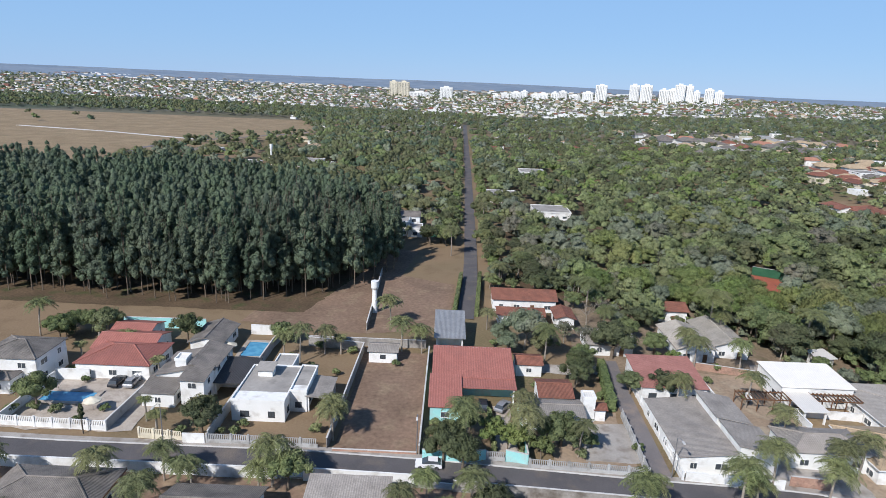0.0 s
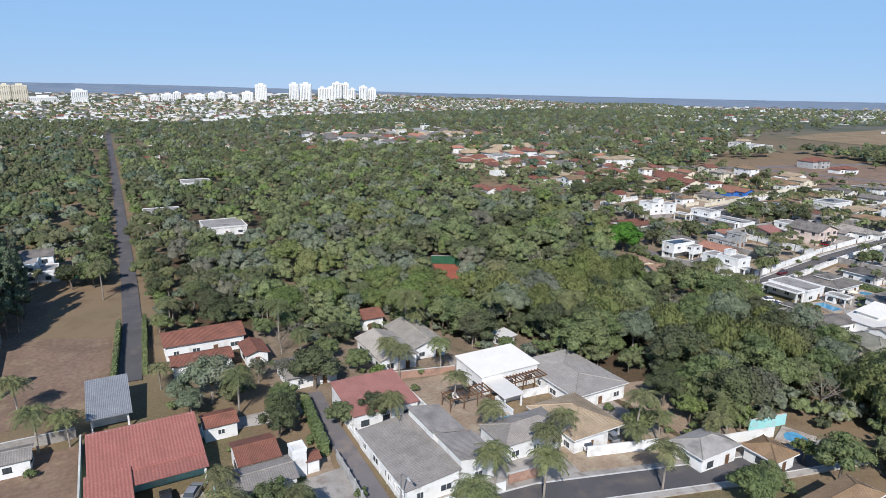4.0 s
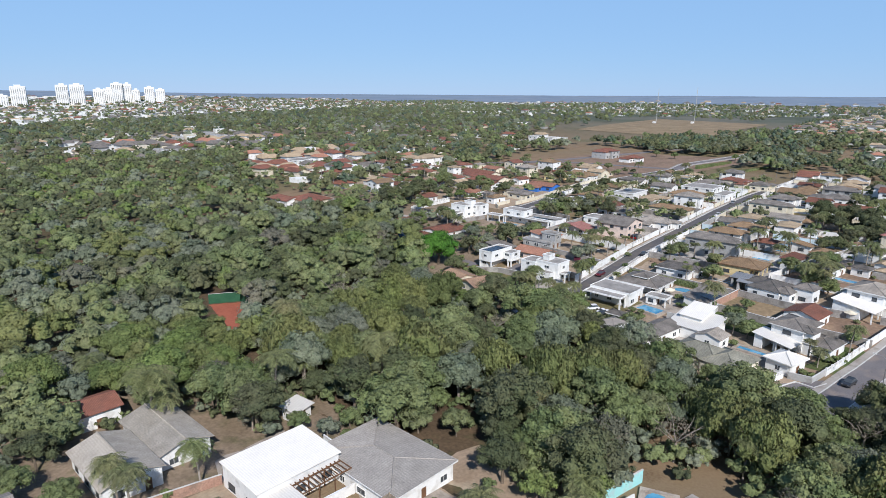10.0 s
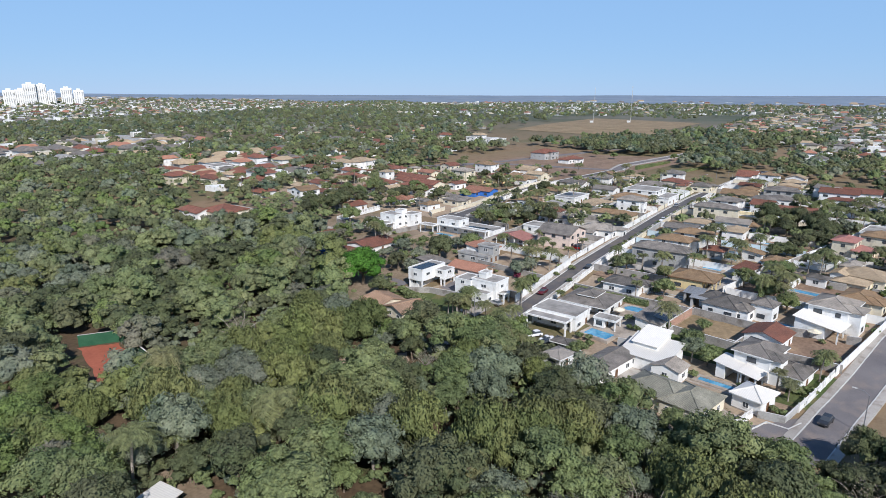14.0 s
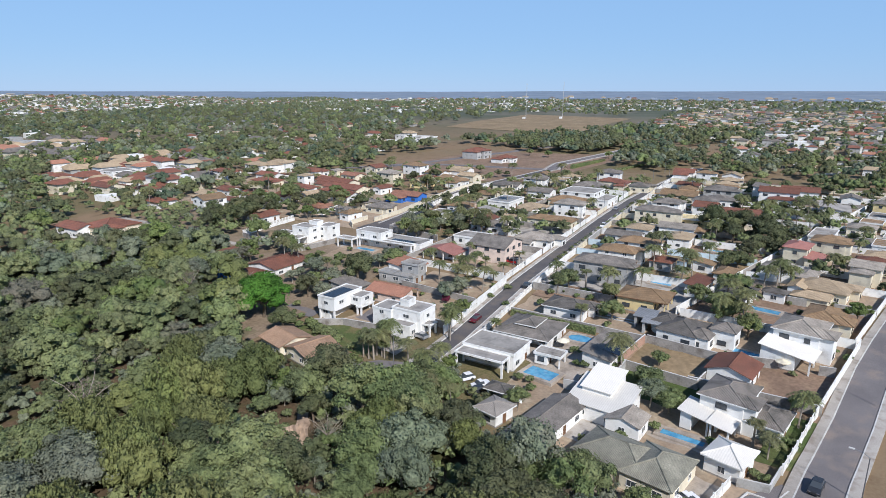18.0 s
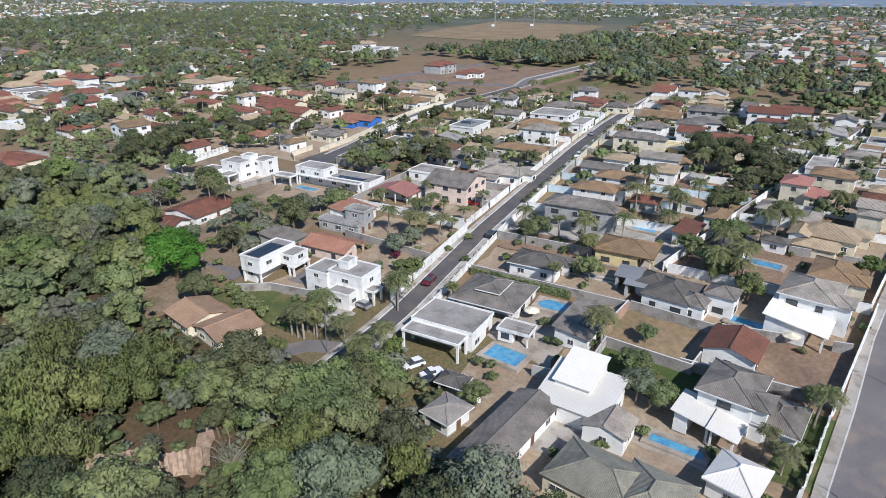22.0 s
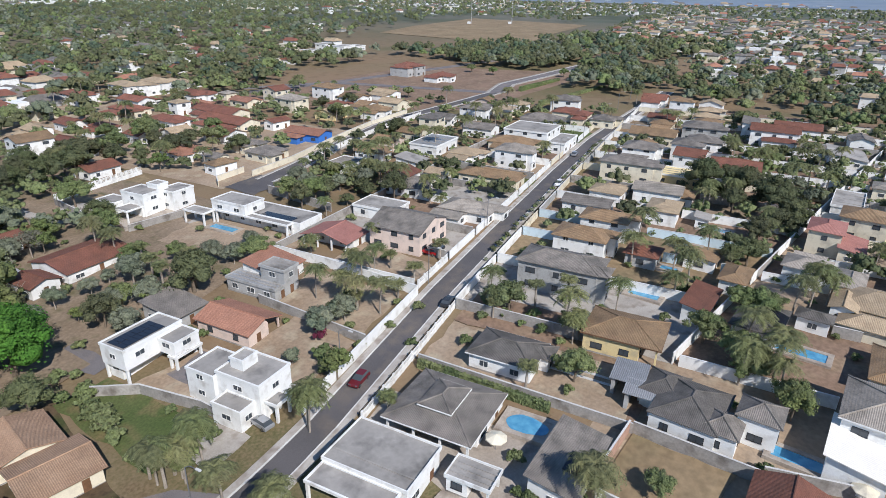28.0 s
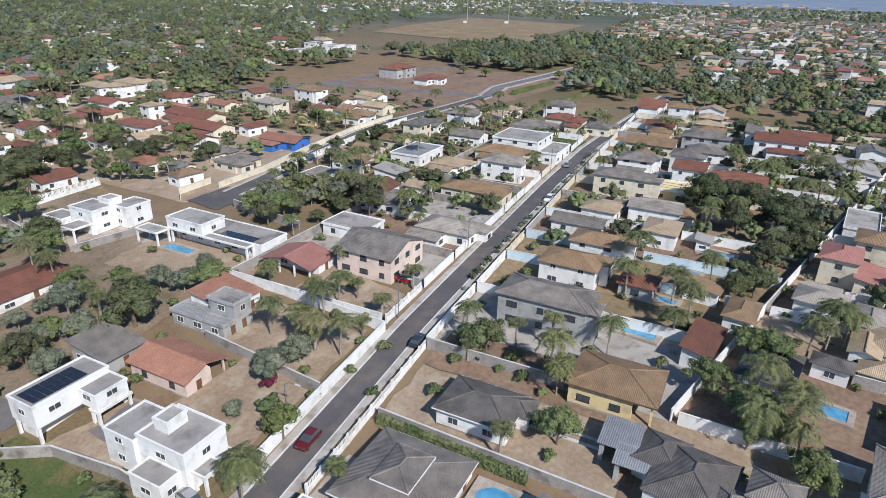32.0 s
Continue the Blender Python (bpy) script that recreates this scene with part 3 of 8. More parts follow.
    if form == "flat":
        e = 0.16
        o = 0.25
        X, Y = w / 2 + o, d / 2 + o
        part("parapet", boxes("parapet", [(-X, -Y, h - 0.5, X, -Y + e, h + 0.1), (-X, Y - e, h - 0.5, X, Y, h + 0.1), (-X, -Y + e, h - 0.5, -X + e, Y - e, h + 0.1),
                                          (X - e, -Y + e, h - 0.5, X, Y - e, h + 0.1)], "white" if wall != "grey" else "grey"), t)
        vs, fs, uvs = [], [], []
        slope(vs, fs, uvs, [(-X + e, -Y + e, h - 0.28), (X - e, -Y + e, h - 0.28), (X - e, Y - e, h - 0.12), (-X + e, Y - e, h - 0.12)], 0.2)
        rf = part("roof", mesh_of("roof", vs, fs, roof, uvs), t, f"{WORDS[roof]} roof")
        seams = [(-X + e + i * (2 * X - 2 * e) / 4 - 0.12, -Y + e, h - 0.24, -X + e + i * (2 * X - 2 * e) / 4 + 0.12, Y - e, h - 0.085) for i in (1, 2, 3)]
        part("roof_seam", boxes("roof_seam", seams[: rng.choice((1, 3))], "slab"), rf)
    else:
        P, caps = roof_planes(form, w, d, h, pitch, over)
        if wing is None:
            wing = form == "hip" and windows and not open_sides and min(w, d) > 7.5 and 150 < x < 480
        if wing:
            # a front wing whose hipped roof runs into the main one
            ww, Y, out = min(w * 0.46, d * 0.8), d / 2 + over, rng.uniform(1.4, 2.6)
            xc = rng.choice((-1, 1)) * (w / 2 - ww / 2 - 0.3)
            hw = ww / 2 + over
            zz = h + 0.012
            F, B = (xc, -Y - out + hw, zz + hw * pitch), (xc, -Y + hw, zz + hw * pitch)
            q0, q1, q2, q3 = (xc - hw, -Y, zz), (xc - hw, -Y - out, zz), (xc + hw, -Y - out, zz), (xc + hw, -Y, zz)
            P += [[q0, q1, F, B], [q2, q3, B, F], [q1, q2, F]]
            caps += [(F, B), (q1, F), (q2, F)]
            part("wing", boxes("wing", [(xc - ww / 2, wy0 - out, -1.5, xc + ww / 2, wy0 - 0.004, top)], wall), t)
            fm, gm = window_meshes(1.6, 1.1 if h > 2.8 else 0.9, True)
            part("pane", gm, part("window", fm, t, at=pose(xc, wy0 - out, 1.5)))
            cc, ss = math.cos(radians(turn)), math.sin(radians(turn))
            oy = -d / 2 - out / 2
            RECTS.append((x + xc * cc - oy * ss, y + xc * ss + oy * cc, radians(turn), ww / 2, out / 2))
        rf = None
        for p in P:
            vs, fs, uvs = [], [], []
            slope(vs, fs, uvs, p, 0.14)
            one = part("roof_slope", mesh_of("roof_slope", vs, fs, roof, uvs), t, f"{WORDS[roof]} roof slope")
            rf = rf or one
        for a, b in caps if x < 262 else caps[:1]:
            vs, fs = [], []
            beam((a[0], a[1], a[2] + 0.02), (b[0], b[1], b[2] + 0.02), 0.13, vs, fs, 5)
            part("ridge_cap", mesh_of("ridge_cap", vs, fs, roof), t)
        X, Y = w / 2 + over, d / 2 + over
        if form == "hip" and x < 250:
            part("fascia", boxes("fascia", [(-X, -Y - 0.05, h - 0.24, X, -Y - 0.003, h - 0.02), (-X - 0.05, -Y, h - 0.24, -X - 0.003, Y, h - 0.02),
                                            (X + 0.003, -Y, h - 0.24, X + 0.05, Y, h - 0.02)], "white" if wall == "white" else "timber"), t)
    if solar:
        panel = SHARED.setdefault("solar", boxes("solar_panel", [(-0.48, -0.95, 0, 0.48, 0.95, 0.05)], "solar"))
        if form == "flat":
            for i in range(solar):
                part("solar_panel", panel, rf, "black photovoltaic panel", pose(-w / 2 + 1.6 + (i % 6) * 1.02, (i // 6 - 0.5) * 2.1, h - 0.02))
        else:
            Pl = P[0]
            a, b = Vector(Pl[0]), Vector(Pl[1])
            u = (b - a).normalized()
            n = (b - a).cross(Vector(Pl[-1]) - a).normalized()
            v = n.cross(u)
            c = (a + b) / 2 + v * (d / 2 * 0.5) + n * 0.08
            rot = Matrix((u, v, n)).transposed().to_4x4()
            for i in range(solar):
                part("solar_panel", panel, rf, "black photovoltaic panel", Matrix.Translation(c + u * ((i % 6) - 2.5) * 1.0 + v * ((i // 6) - 0.4) * 1.98) @ rot)
    if windows:
        dark = rng.random() < 0.45
        sides = ["s", "w" if x > 15 else "e"]
        if -25 < x < 45:
            sides.append("w" if sides[1] == "e" else "e")
        for s in sides:
            L = (wx1 - wx0) if s in "sn" else (wy1 - wy0)
            n = max(1, int(L / 4.2))
            for st in range(storeys):
                for i in range(n):
                    f = (i + 0.5) / n
                    zc = 1.55 + st * 2.9 if h > 2.8 else 1.3
                    if s == "s":
                        m = pose(wx0 + f * L, wy0, zc)
                    elif s == "w":
                        m = pose(wx0, wy0 + f * L, zc, 0, 0, -90)
                    else:
                        m = pose(wx1, wy0 + f * L, zc, 0, 0, 90)
                    if st == 0 and i == n // 2 and s == "s":
                        dm, hm = door_meshes(1.0, 2.1)
                        m2 = m.copy()
                        m2.translation.z = 0.02
                        dd = part("door", dm, t, "brown wooden door", m2)
                        if x < 250:
                            part("handle", hm, dd)
                        continue
                    size = (rng.choice((1.2, 1.6, 2.0)), 1.1 if h > 2.8 else 0.9, dark)
                    if x > 300 or y > 225:
                        part("window", far_window(*size), t, at=m)
                        continue
                    fm, gm = window_meshes(*size)
                    wd = part("window", fm, t, at=m)
                    part("pane", gm, wd)
    return t


def wall_run(pts, h=2.2, material="white", thick=0.18, piers=3.0, cap=True, fence=False, what=""):
    """A boundary wall along a line of points, in panels between piers."""
    names = {"white": "white-painted", "render_grey": "grey rendered", "cream": "cream-painted", "turquoise": "turquoise-painted", "pale_blue": "pale blue painted", "brickwork": "bare brick", "grey": "grey-painted",
             "green_mesh": "green mesh", "yellow": "yellow-painted"}
    label = what or f"{names[material]} boundary wall {'with railings between piers' if fence else 'with a coping'} round a plot"
    x0, y0 = pts[0]
    t = thing("boundary_wall", pose(x0, y0, hgt(x0, y0)), label, "wall")
    for (ax, ay), (bx, by) in zip(pts, pts[1:]):
        L = math.hypot(bx - ax, by - ay)
        n = max(1, round(L / (piers if fence else 12.0)))
        a = math.degrees(math.atan2(by - ay, bx - ax))
        for i in range(n):
            px, py = ax + (bx - ax) * i / n, ay + (by - ay) * i / n
            qx, qy = ax + (bx - ax) * (i + 1) / n, ay + (by - ay) * (i + 1) / n
            za = hgt(px, py) - hgt(x0, y0)
            zb = hgt(qx, qy) - hgt(x0, y0)
            l = L / n
            vs, fs = [], []
            dz = zb - za
            hh = h if not fence else 0.5 * h

            def bar(u0, u1, v, z0, z1):
                k = len(vs)
                box(u0, -v, z0, u1, v, z1, vs, fs)
                for q in range(k, len(vs)):
                    p = vs[q]
                    vs[q] = (p[0], p[1], p[2] + dz * p[0] / l)
            bar(0, l, thick / 2, -0.6, hh)
            m = pose(px - x0, py - y0, za, 0, 0, a)
            part("panel", mesh_of("panel", vs, fs, material), t, at=m)
            if cap and not fence:
                vs, fs = [], []
                bar(0, l, thick / 2 + 0.05, hh, hh + 0.07)
                part("coping", mesh_of("coping", vs, fs, "kerbstone" if material != "white" else "white"), t, at=m)
            if fence:
                pm = SHARED.setdefault(("pier", h, material), boxes("pier", [(-0.17, -0.17, -0.6, 0.17, 0.17, h + 0.1)], material))
                part("pier", pm, t, at=m)
                vs, fs = [], []
                k = int(l / 0.3)
                for j in range(1, k):
                    bar(j * l / k - 0.09, j * l / k + 0.09, 0.02, hh, h - 0.1)
                bar(0.17, l - 0.17, 0.03, h - 0.1, h)
                part("railing", mesh_of("railing", vs, fs, material), t, at=m)
    return t


def pool(x, y, turn, w, d, round_end=False, what="blue-tiled swimming pool with a pale paved edge"):
    z = max(hgt(x + a, y + b) for a in (-w / 2, w / 2) for b in (-d / 2, d / 2)) + 0.2
    RECTS.append((x, y, radians(turn), w / 2 + 2.4, d / 2 + 2.4))
    t = thing("swimming_pool", pose(x, y, z, 0, 0, turn), what, "swimming pool")
    part("coping", boxes("coping", [(-w / 2 - 0.9, -d / 2 - 0.9, -0.8, w / 2 + 0.9, -d / 2, 0.2), (-w / 2 - 0.9, d / 2, -0.8, w / 2 + 0.9, d / 2 + 0.9, 0.2),
                                    (-w / 2 - 0.9, -d / 2, -0.8, -w / 2, d / 2, 0.2), (w / 2, -d / 2, -0.8, w / 2 + 0.9, d / 2, 0.2)], "paving"), t)
    if round_end:
        vs = [(0, 0, 0.1)] + [(w / 2 * math.cos(a / 12 * math.pi) * (1 + 0.12 * math.sin(a * 0.8)), d / 2 * math.sin(a / 12 * math.pi), 0.1) for a in range(24)]
        fs = [(0, i + 1, (i + 1) % 24 + 1) for i in range(24)]
        part("deck", boxes("deck", [(-w / 2, -d / 2, -0.8, w / 2, d / 2, 0.07)], "paving"), t)
        part("water", mesh_of("water", vs, fs, "pool_water"), t, "clear blue water")
    else:
        part("water", boxes("water", [(-w / 2, -d / 2, -0.8, w / 2, d / 2, 0.08)], "pool_water"), t, "clear blue water")
    return t


def car_parts(paint, pickup=False):
    key = ("car", paint, pickup)
    if key in SHARED:
        return SHARED[key]
    prof = [(-2.15, 0.35), (-2.15, 0.8), (-2.0, 0.95), (-1.3, 1.02), (1.0, 0.98), (2.0, 0.85), (2.15, 0.65), (2.15, 0.35)]
    top = [(-1.95, 0.98), (-1.5, 1.45), (0.1, 1.5), (1.05, 1.0)] if not pickup else [(-0.5, 1.0), (-0.35, 1.5), (0.6, 1.55), (1.2, 1.0)]

    def loft(pf, half, inset):
        vs, fs = [], []
        n = len(pf)
        for s in (-1, 1):
            for i, (px, pz) in enumerate(pf):
                vs.append((px, s * (half - (inset if 0 < i < n - 1 and inset else 0)), pz))
        fs.append(tuple(range(n)))
        fs.append(tuple(reversed(range(n, 2 * n))))
        for i in range(n):
            j = (i + 1) % n
            fs.append((i, n + i, n + j, j))
        return vs, fs
    v, f = loft(prof, 0.87, 0)
    body = mesh_of("body", v, f, paint)
    v, f = loft(top, 0.8, 0.14)
    cabin = mesh_of("cabin", v, f, "glass")
    rt = boxes("roof_panel", [(top[1][0] + 0.02, -0.66, top[1][1] - 0.02, top[2][0] - 0.02, 0.66, top[2][1] + 0.03)], paint)
    vs, fs = [], []
    beam((0, -0.1, 0), (0, 0.1, 0), 0.33, vs, fs, 14)
    fs.append(tuple(reversed(range(14))))
    tyre = mesh_of("tyre", vs, fs, "tyre")
    vs, fs = [], []
    beam((0, -0.105, 0), (0, 0.105, 0), 0.2, vs, fs, 10)
    fs.append(tuple(reversed(range(10))))
    rim = mesh_of("rim", vs, fs, "chrome")
    light = boxes("headlight", [(2.1, -0.2, 0.62, 2.17, 0.2, 0.76)], "chrome")
    SHARED[key] = (body, cabin, rt, tyre, rim, light)
    return SHARED[key]


def car(x, y, turn, paint, pickup=False, what=""):
    words = {"paint_white": "white", "paint_silver": "silver", "paint_red": "dark red", "paint_bright_red": "bright red", "paint_dark": "black"}
    t = thing("car", pose(x, y, hgt(x, y) + 0.22, 0, 0, turn), what or f"{words[paint]} {'pickup truck' if pickup else 'hatchback car'} parked", "car")
    body, cabin, rt, tyre, rim, light = car_parts(paint, pickup)
    b = part("body", body, t)
    part("cabin", cabin, t, "dark tinted cabin glass")
    part("roof_panel", rt, t)
    for s in (-0.6, 0.6):
        part("headlight", light, b, "clear headlight", pose(0, s, 0))
    for px in (-1.35, 1.35):
        for py in (-0.8, 0.8):
            wl = part("tyre", tyre, t, at=pose(px, py, 0.33))
            part("rim", rim, wl)
    return t


# ---- trees ----
def lumps(rng, n, R, H, z0):
    """Leaf clumps that overlap into one uneven dome, large ones inside and small ones on its skin."""
    out = [(0, 0, z0 + H * 0.46, R * 0.56)]
    turn = rng.uniform(0, 6)
    sx, sy = rng.uniform(0.85, 1.12), rng.uniform(0.85, 1.12)
    for i in range(n):
        k = math.sqrt((i + 0.4) / n)
        a = turn + i * 2.399 + rng.uniform(-0.35, 0.35)
        small = rng.random() < 0.4
        r = R * (rng.uniform(0.17, 0.26) if small else rng.uniform(0.33, 0.46))
        rad = (R - r * 0.8) * k * rng.uniform(0.82, 1.08)
        z = z0 + H * (0.3 + 0.5 * math.sqrt(max(0.0, 1 - 0.92 * k * k))) - r * 0.45 + R * rng.uniform(-0.07, 0.05) + (r * 0.5 if small else 0)
        out.append((rad * math.cos(a) * sx, rad * math.sin(a) * sy, z, r))
    return out


def column_lumps(rng, n, R, H, z0):
    """Clumps up a tall narrow crown with a rounded, uneven top."""
    out = []
    for i in range(n):
        f = (i + rng.random()) / n
        a = rng.uniform(0, 2 * math.pi)
        k = R * 0.52 * math.sqrt(max(0.0, 1 - (1.15 * f - 0.12) ** 2)) * rng.uniform(0.5, 1.0)
        out.append((k * math.cos(a), k * math.sin(a), z0 + f * H * 0.93, R * 0.4 * (1 - 0.42 * f) * rng.uniform(0.75, 1.25)))
    return out


ICO = [(0, 0, -1), (0.72, -0.53, -0.45), (-0.28, -0.85, -0.45), (-0.89, 0, -0.45), (-0.28, 0.85, -0.45), (0.72, 0.53, -0.45), (0.28, -0.85, 0.45), (-0.72, -0.53, 0.45),
       (-0.72, 0.53, 0.45), (0.28, 0.85, 0.45), (0.89, 0, 0.45), (0, 0, 1)]
ICO_F = [(1, 5, 10), (2, 1, 6), (3, 2, 7), (4, 3, 8), (5, 4, 9), (1, 10, 6), (2, 6, 7), (3, 7, 8), (4, 8, 9), (5, 9, 10), (6, 10, 11), (7, 6, 11), (8, 7, 11), (9, 8, 11), (10, 9, 11),
         (0, 1, 2), (1, 0, 5), (0, 2, 3), (0, 3, 4), (0, 4, 5)]


def inner_mass(rng, L, squash, vs, fs, lo=0.55, hi=0.95, faces=20):
    """The dense inside of each leaf clump, as an uneven ball."""
    for cx, cy, cz, r in L:
        k = len(vs)
        w = rng.uniform(0, 6.28)
        c, sn = math.cos(w), math.sin(w)
        for a in ICO:
            j = r * rng.uniform(lo, hi)
            vs.append((cx + (a[0] * c - a[1] * sn) * j, cy + (a[0] * sn + a[1] * c) * j, cz + a[2] * j * squash))
        fs += [(k + a, k + b, k + d) for a, b, d in ICO_F[:faces]]


def unit(v):
    return v / (np.linalg.norm(v, axis=1)[:, None] + 1e-9)


def sprays(nr, L, leaves, size, squash=0.8, droop=0.0):
    """Bent leaf sprays on the skin of clumps L (x, y, z, radius): an array of quads."""
    c = np.repeat(L[:, :3], leaves, axis=0)
    r = np.repeat(L[:, 3], leaves)[:, None]
    m = len(c)
    d = unit(nr.normal(size=(m, 3)))
    d[:, 2] = np.where(d[:, 2] < -0.4, -d[:, 2], d[:, 2])
    c = c + d * r * nr.uniform(0.8, 1.1, (m, 1)) * (1, 1, squash)
    n = unit(d + nr.normal(size=(m, 3)) * 0.3 + (0, 0, 0.12))
    a = unit(np.cross(n, nr.normal(size=(m, 3))))
    b = np.cross(n, a)
    s = size * nr.uniform(0.6, 1.4, (m, 1))
    dz = np.array((0, 0, -droop)) * s
    return np.stack([c - a * s * 0.5 + dz * 0.3, c - b * s * 0.35, c + a * s * 0.5 - n * s * 0.15 + dz, c + b * s * 0.35], axis=1)


def crown_mesh(name, seed, R, H, z0, material, n=11, leaves=75, size=0.42, core=0.74, squash=0.8, droop=0.0, column=False):
    """Clumps of many single leaf sprays round a dim inner mass, with gaps and an uneven outline."""
    rng = random.Random(seed)
    nr = np.random.RandomState(seed)
    vs, fs = [], []
    L = (column_lumps if column else lumps)(rng, n, R, H, z0)
    if core:
        inner_mass(rng, L, squash, vs, fs, core * 0.72, core * 1.25)
    q = sprays(nr, np.array(L), leaves, size, squash, droop)
    k = len(vs)
    vs += q.reshape(-1, 3).tolist()
    fs += (np.arange(len(q) * 4).reshape(-1, 4) + k).tolist()
    return mesh_of(name, vs, fs, material, smooth=True)


def trunk_mesh(seed, h, r, spread, material="bark", limbs=4):
    rng = random.Random(seed)
    vs, fs = [], []
    p = Vector((0, 0, -0.5))
    q = Vector((rng.uniform(-0.3, 0.3), rng.uniform(-0.3, 0.3), h * 0.5))
    beam(p, q, r, vs, fs, 7, r * 0.75)
    for i in range(limbs):
        a = 2 * math.pi * i / limbs + rng.uniform(-0.4, 0.4)
        e = q + Vector((math.cos(a) * spread * 0.5, math.sin(a) * spread * 0.5, h * rng.uniform(0.25, 0.45)))
        beam(q, e, r * 0.5, vs, fs, 5, r * 0.25)
        e2 = e + Vector((math.cos(a + 0.4) * spread * 0.3, math.sin(a + 0.4) * spread * 0.3, h * rng.uniform(0.1, 0.22)))
        beam(e, e2, r * 0.25, vs, fs, 4, r * 0.1)
    return mesh_of("trunk", vs, fs, material)


def palm_crown(seed, n, L, material, droop=1.0, leaf=0.5):
    """Arching fronds, each a midrib with rows of leaflets."""
    rng = random.Random(seed)
    vs, fs = [], []
    for i in range(n):
        a = 2 * math.pi * i / n * 2.4 + rng.uniform(-0.2, 0.2)
        up = rng.uniform(0.15, 1.1)
        l = L * rng.uniform(0.8, 1.1)
        ca, sa = math.cos(a), math.sin(a)
        pts = []
        for j in range(8):
            f = j / 7
            rr = l * f * math.cos(up * (1 - 0.5 * f))
            zz = l * (math.sin(up) * f - droop * 0.75 * f * f)
            pts.append(Vector((ca * rr, sa * rr, zz)))
        side = Vector((-sa, ca, 0))
        for j in range(7):
            p, q = pts[j], pts[j + 1]
            wdt = leaf * (0.35 + 1.0 * math.sin(math.pi * min(1, (j + 0.7) / 7.2)))
            for s in (-1, 1):
                for u in (0.0, 0.34, 0.67):
                    m = p.lerp(q, u)
                    m2 = p.lerp(q, u + 0.3)
                    t = m.lerp(m2, 1.6) + side * s * wdt * rng.uniform(0.8, 1.15) + Vector((0, 0, -wdt * rng.uniform(0.25, 0.6)))
                    k = len(vs)
                    vs += [tuple(m), tuple(m2), tuple(t)]
                    fs.append((k, k + 1, k + 2) if s > 0 else (k, k + 2, k + 1))
    return mesh_of("crown", vs, fs, material)


def palm_trunk(h, r, bend=0.4):
    vs, fs = [], []
    prev = Vector((0, 0, -0.5))
    for i in range(1, 7):
        f = i / 6
        q = Vector((bend * f * f, 0, h * f))
        beam(prev, q, r * (1.15 - 0.3 * (f - 1 / 6)), vs, fs, 7, r * (1.15 - 0.3 * f))
        prev = q
    return mesh_of("trunk", vs, fs, "pale_bark")


KINDS = {}


def kind_of_tree(key, trunk, crown, label, category="tree", extra=None):
    KINDS.setdefault(key, []).append((trunk, crown, label, category, extra))


for sd in range(5):
    kind_of_tree("green", trunk_mesh(sd, 6, 0.28, 4), crown_mesh("crown", 10 + sd, 4.9, 7.4, 1.2, "leaf_green", 17, 150, 0.33), "broadleaf tree with a full green crown")
for sd in range(4):
    kind_of_tree("dark", trunk_mesh(20 + sd, 6.5, 0.3, 4), crown_mesh("crown", 30 + sd, 4.9, 8.0, 1.2, "leaf_dark", 17, 150, 0.32), "dense dark green broadleaf tree")
for sd in range(3):
    kind_of_tree("olive", trunk_mesh(40 + sd, 5.5, 0.22, 3.6, "pale_bark"), crown_mesh("crown", 50 + sd, 4.2, 6.2, 1.6, "leaf_olive", 15, 140, 0.3), "olive-green tree with a loose crown")
for sd in range(3):
    kind_of_tree("grey", trunk_mesh(60 + sd, 5.5, 0.2, 3.6, "pale_bark", 6), crown_mesh("crown", 70 + sd, 4.0, 6.0, 1.6, "leaf_grey", 15, 95, 0.3, 0.45), "greyish thin-leaved tree in the dry season")
for sd in range(2):
    kind_of_tree("bare", trunk_mesh(80 + sd, 6.5, 0.2, 4.5, "pale_bark", 8), crown_mesh("crown", 90 + sd, 3.6, 5.0, 2.4, "leaf_bare", 12, 45, 0.22, False), "nearly leafless tree with pale twigs")
for sd in range(2):
    kind_of_tree("lime", trunk_mesh(100 + sd, 5, 0.2, 3, "bark"), crown_mesh("crown", 110 + sd, 3.4, 5.2, 1.8, "leaf_lime", 11, 95, 0.42), "bright yellow-green leafy tree")
for sd in range(3):
    kind_of_tree("bamboo", trunk_mesh(120 + sd, 6, 0.12, 3.5, "pale_bark", 9), crown_mesh("crown", 130 + sd, 4.6, 8.4, 0.4, "leaf_bamboo", 22, 135, 0.33, 0.7, 1.15, 1.0), "feathery clump of yellow-green bamboo", "bamboo")
kind_of_tree("bright", trunk_mesh(140, 6, 0.4, 6), crown_mesh("crown", 141, 6.4, 10.5, 0.6, "leaf_bright", 30, 220, 0.34), "broad vivid green shade tree")
kind_of_tree("mango", trunk_mesh(142, 5, 0.4, 5), crown_mesh("crown", 143, 5.2, 6.5, 1.6, "leaf_dark", 18, 150, 0.4), "round dense dark mango tree")
for sd in range(3):
    kind_of_tree("shade", trunk_mesh(144 + sd, 6.5, 0.4, 6), crown_mesh("crown", 147 + sd, 6.2, 8.2, 1.4, "leaf_lime", 24, 190, 0.34), "broad domed shade tree with dense bright green leaves")
for sd in range(4):
    kind_of_tree("euca", trunk_mesh(150 + sd, 24, 0.17, 1.0, "bark", 3), crown_mesh("crown", 160 + sd, 4.4, 17.5, 6.0, "leaf_euca", 22, 34, 0.6, 0.7, 1.3, 0.5, True), "tall slender eucalyptus with a narrow grey-green crown")
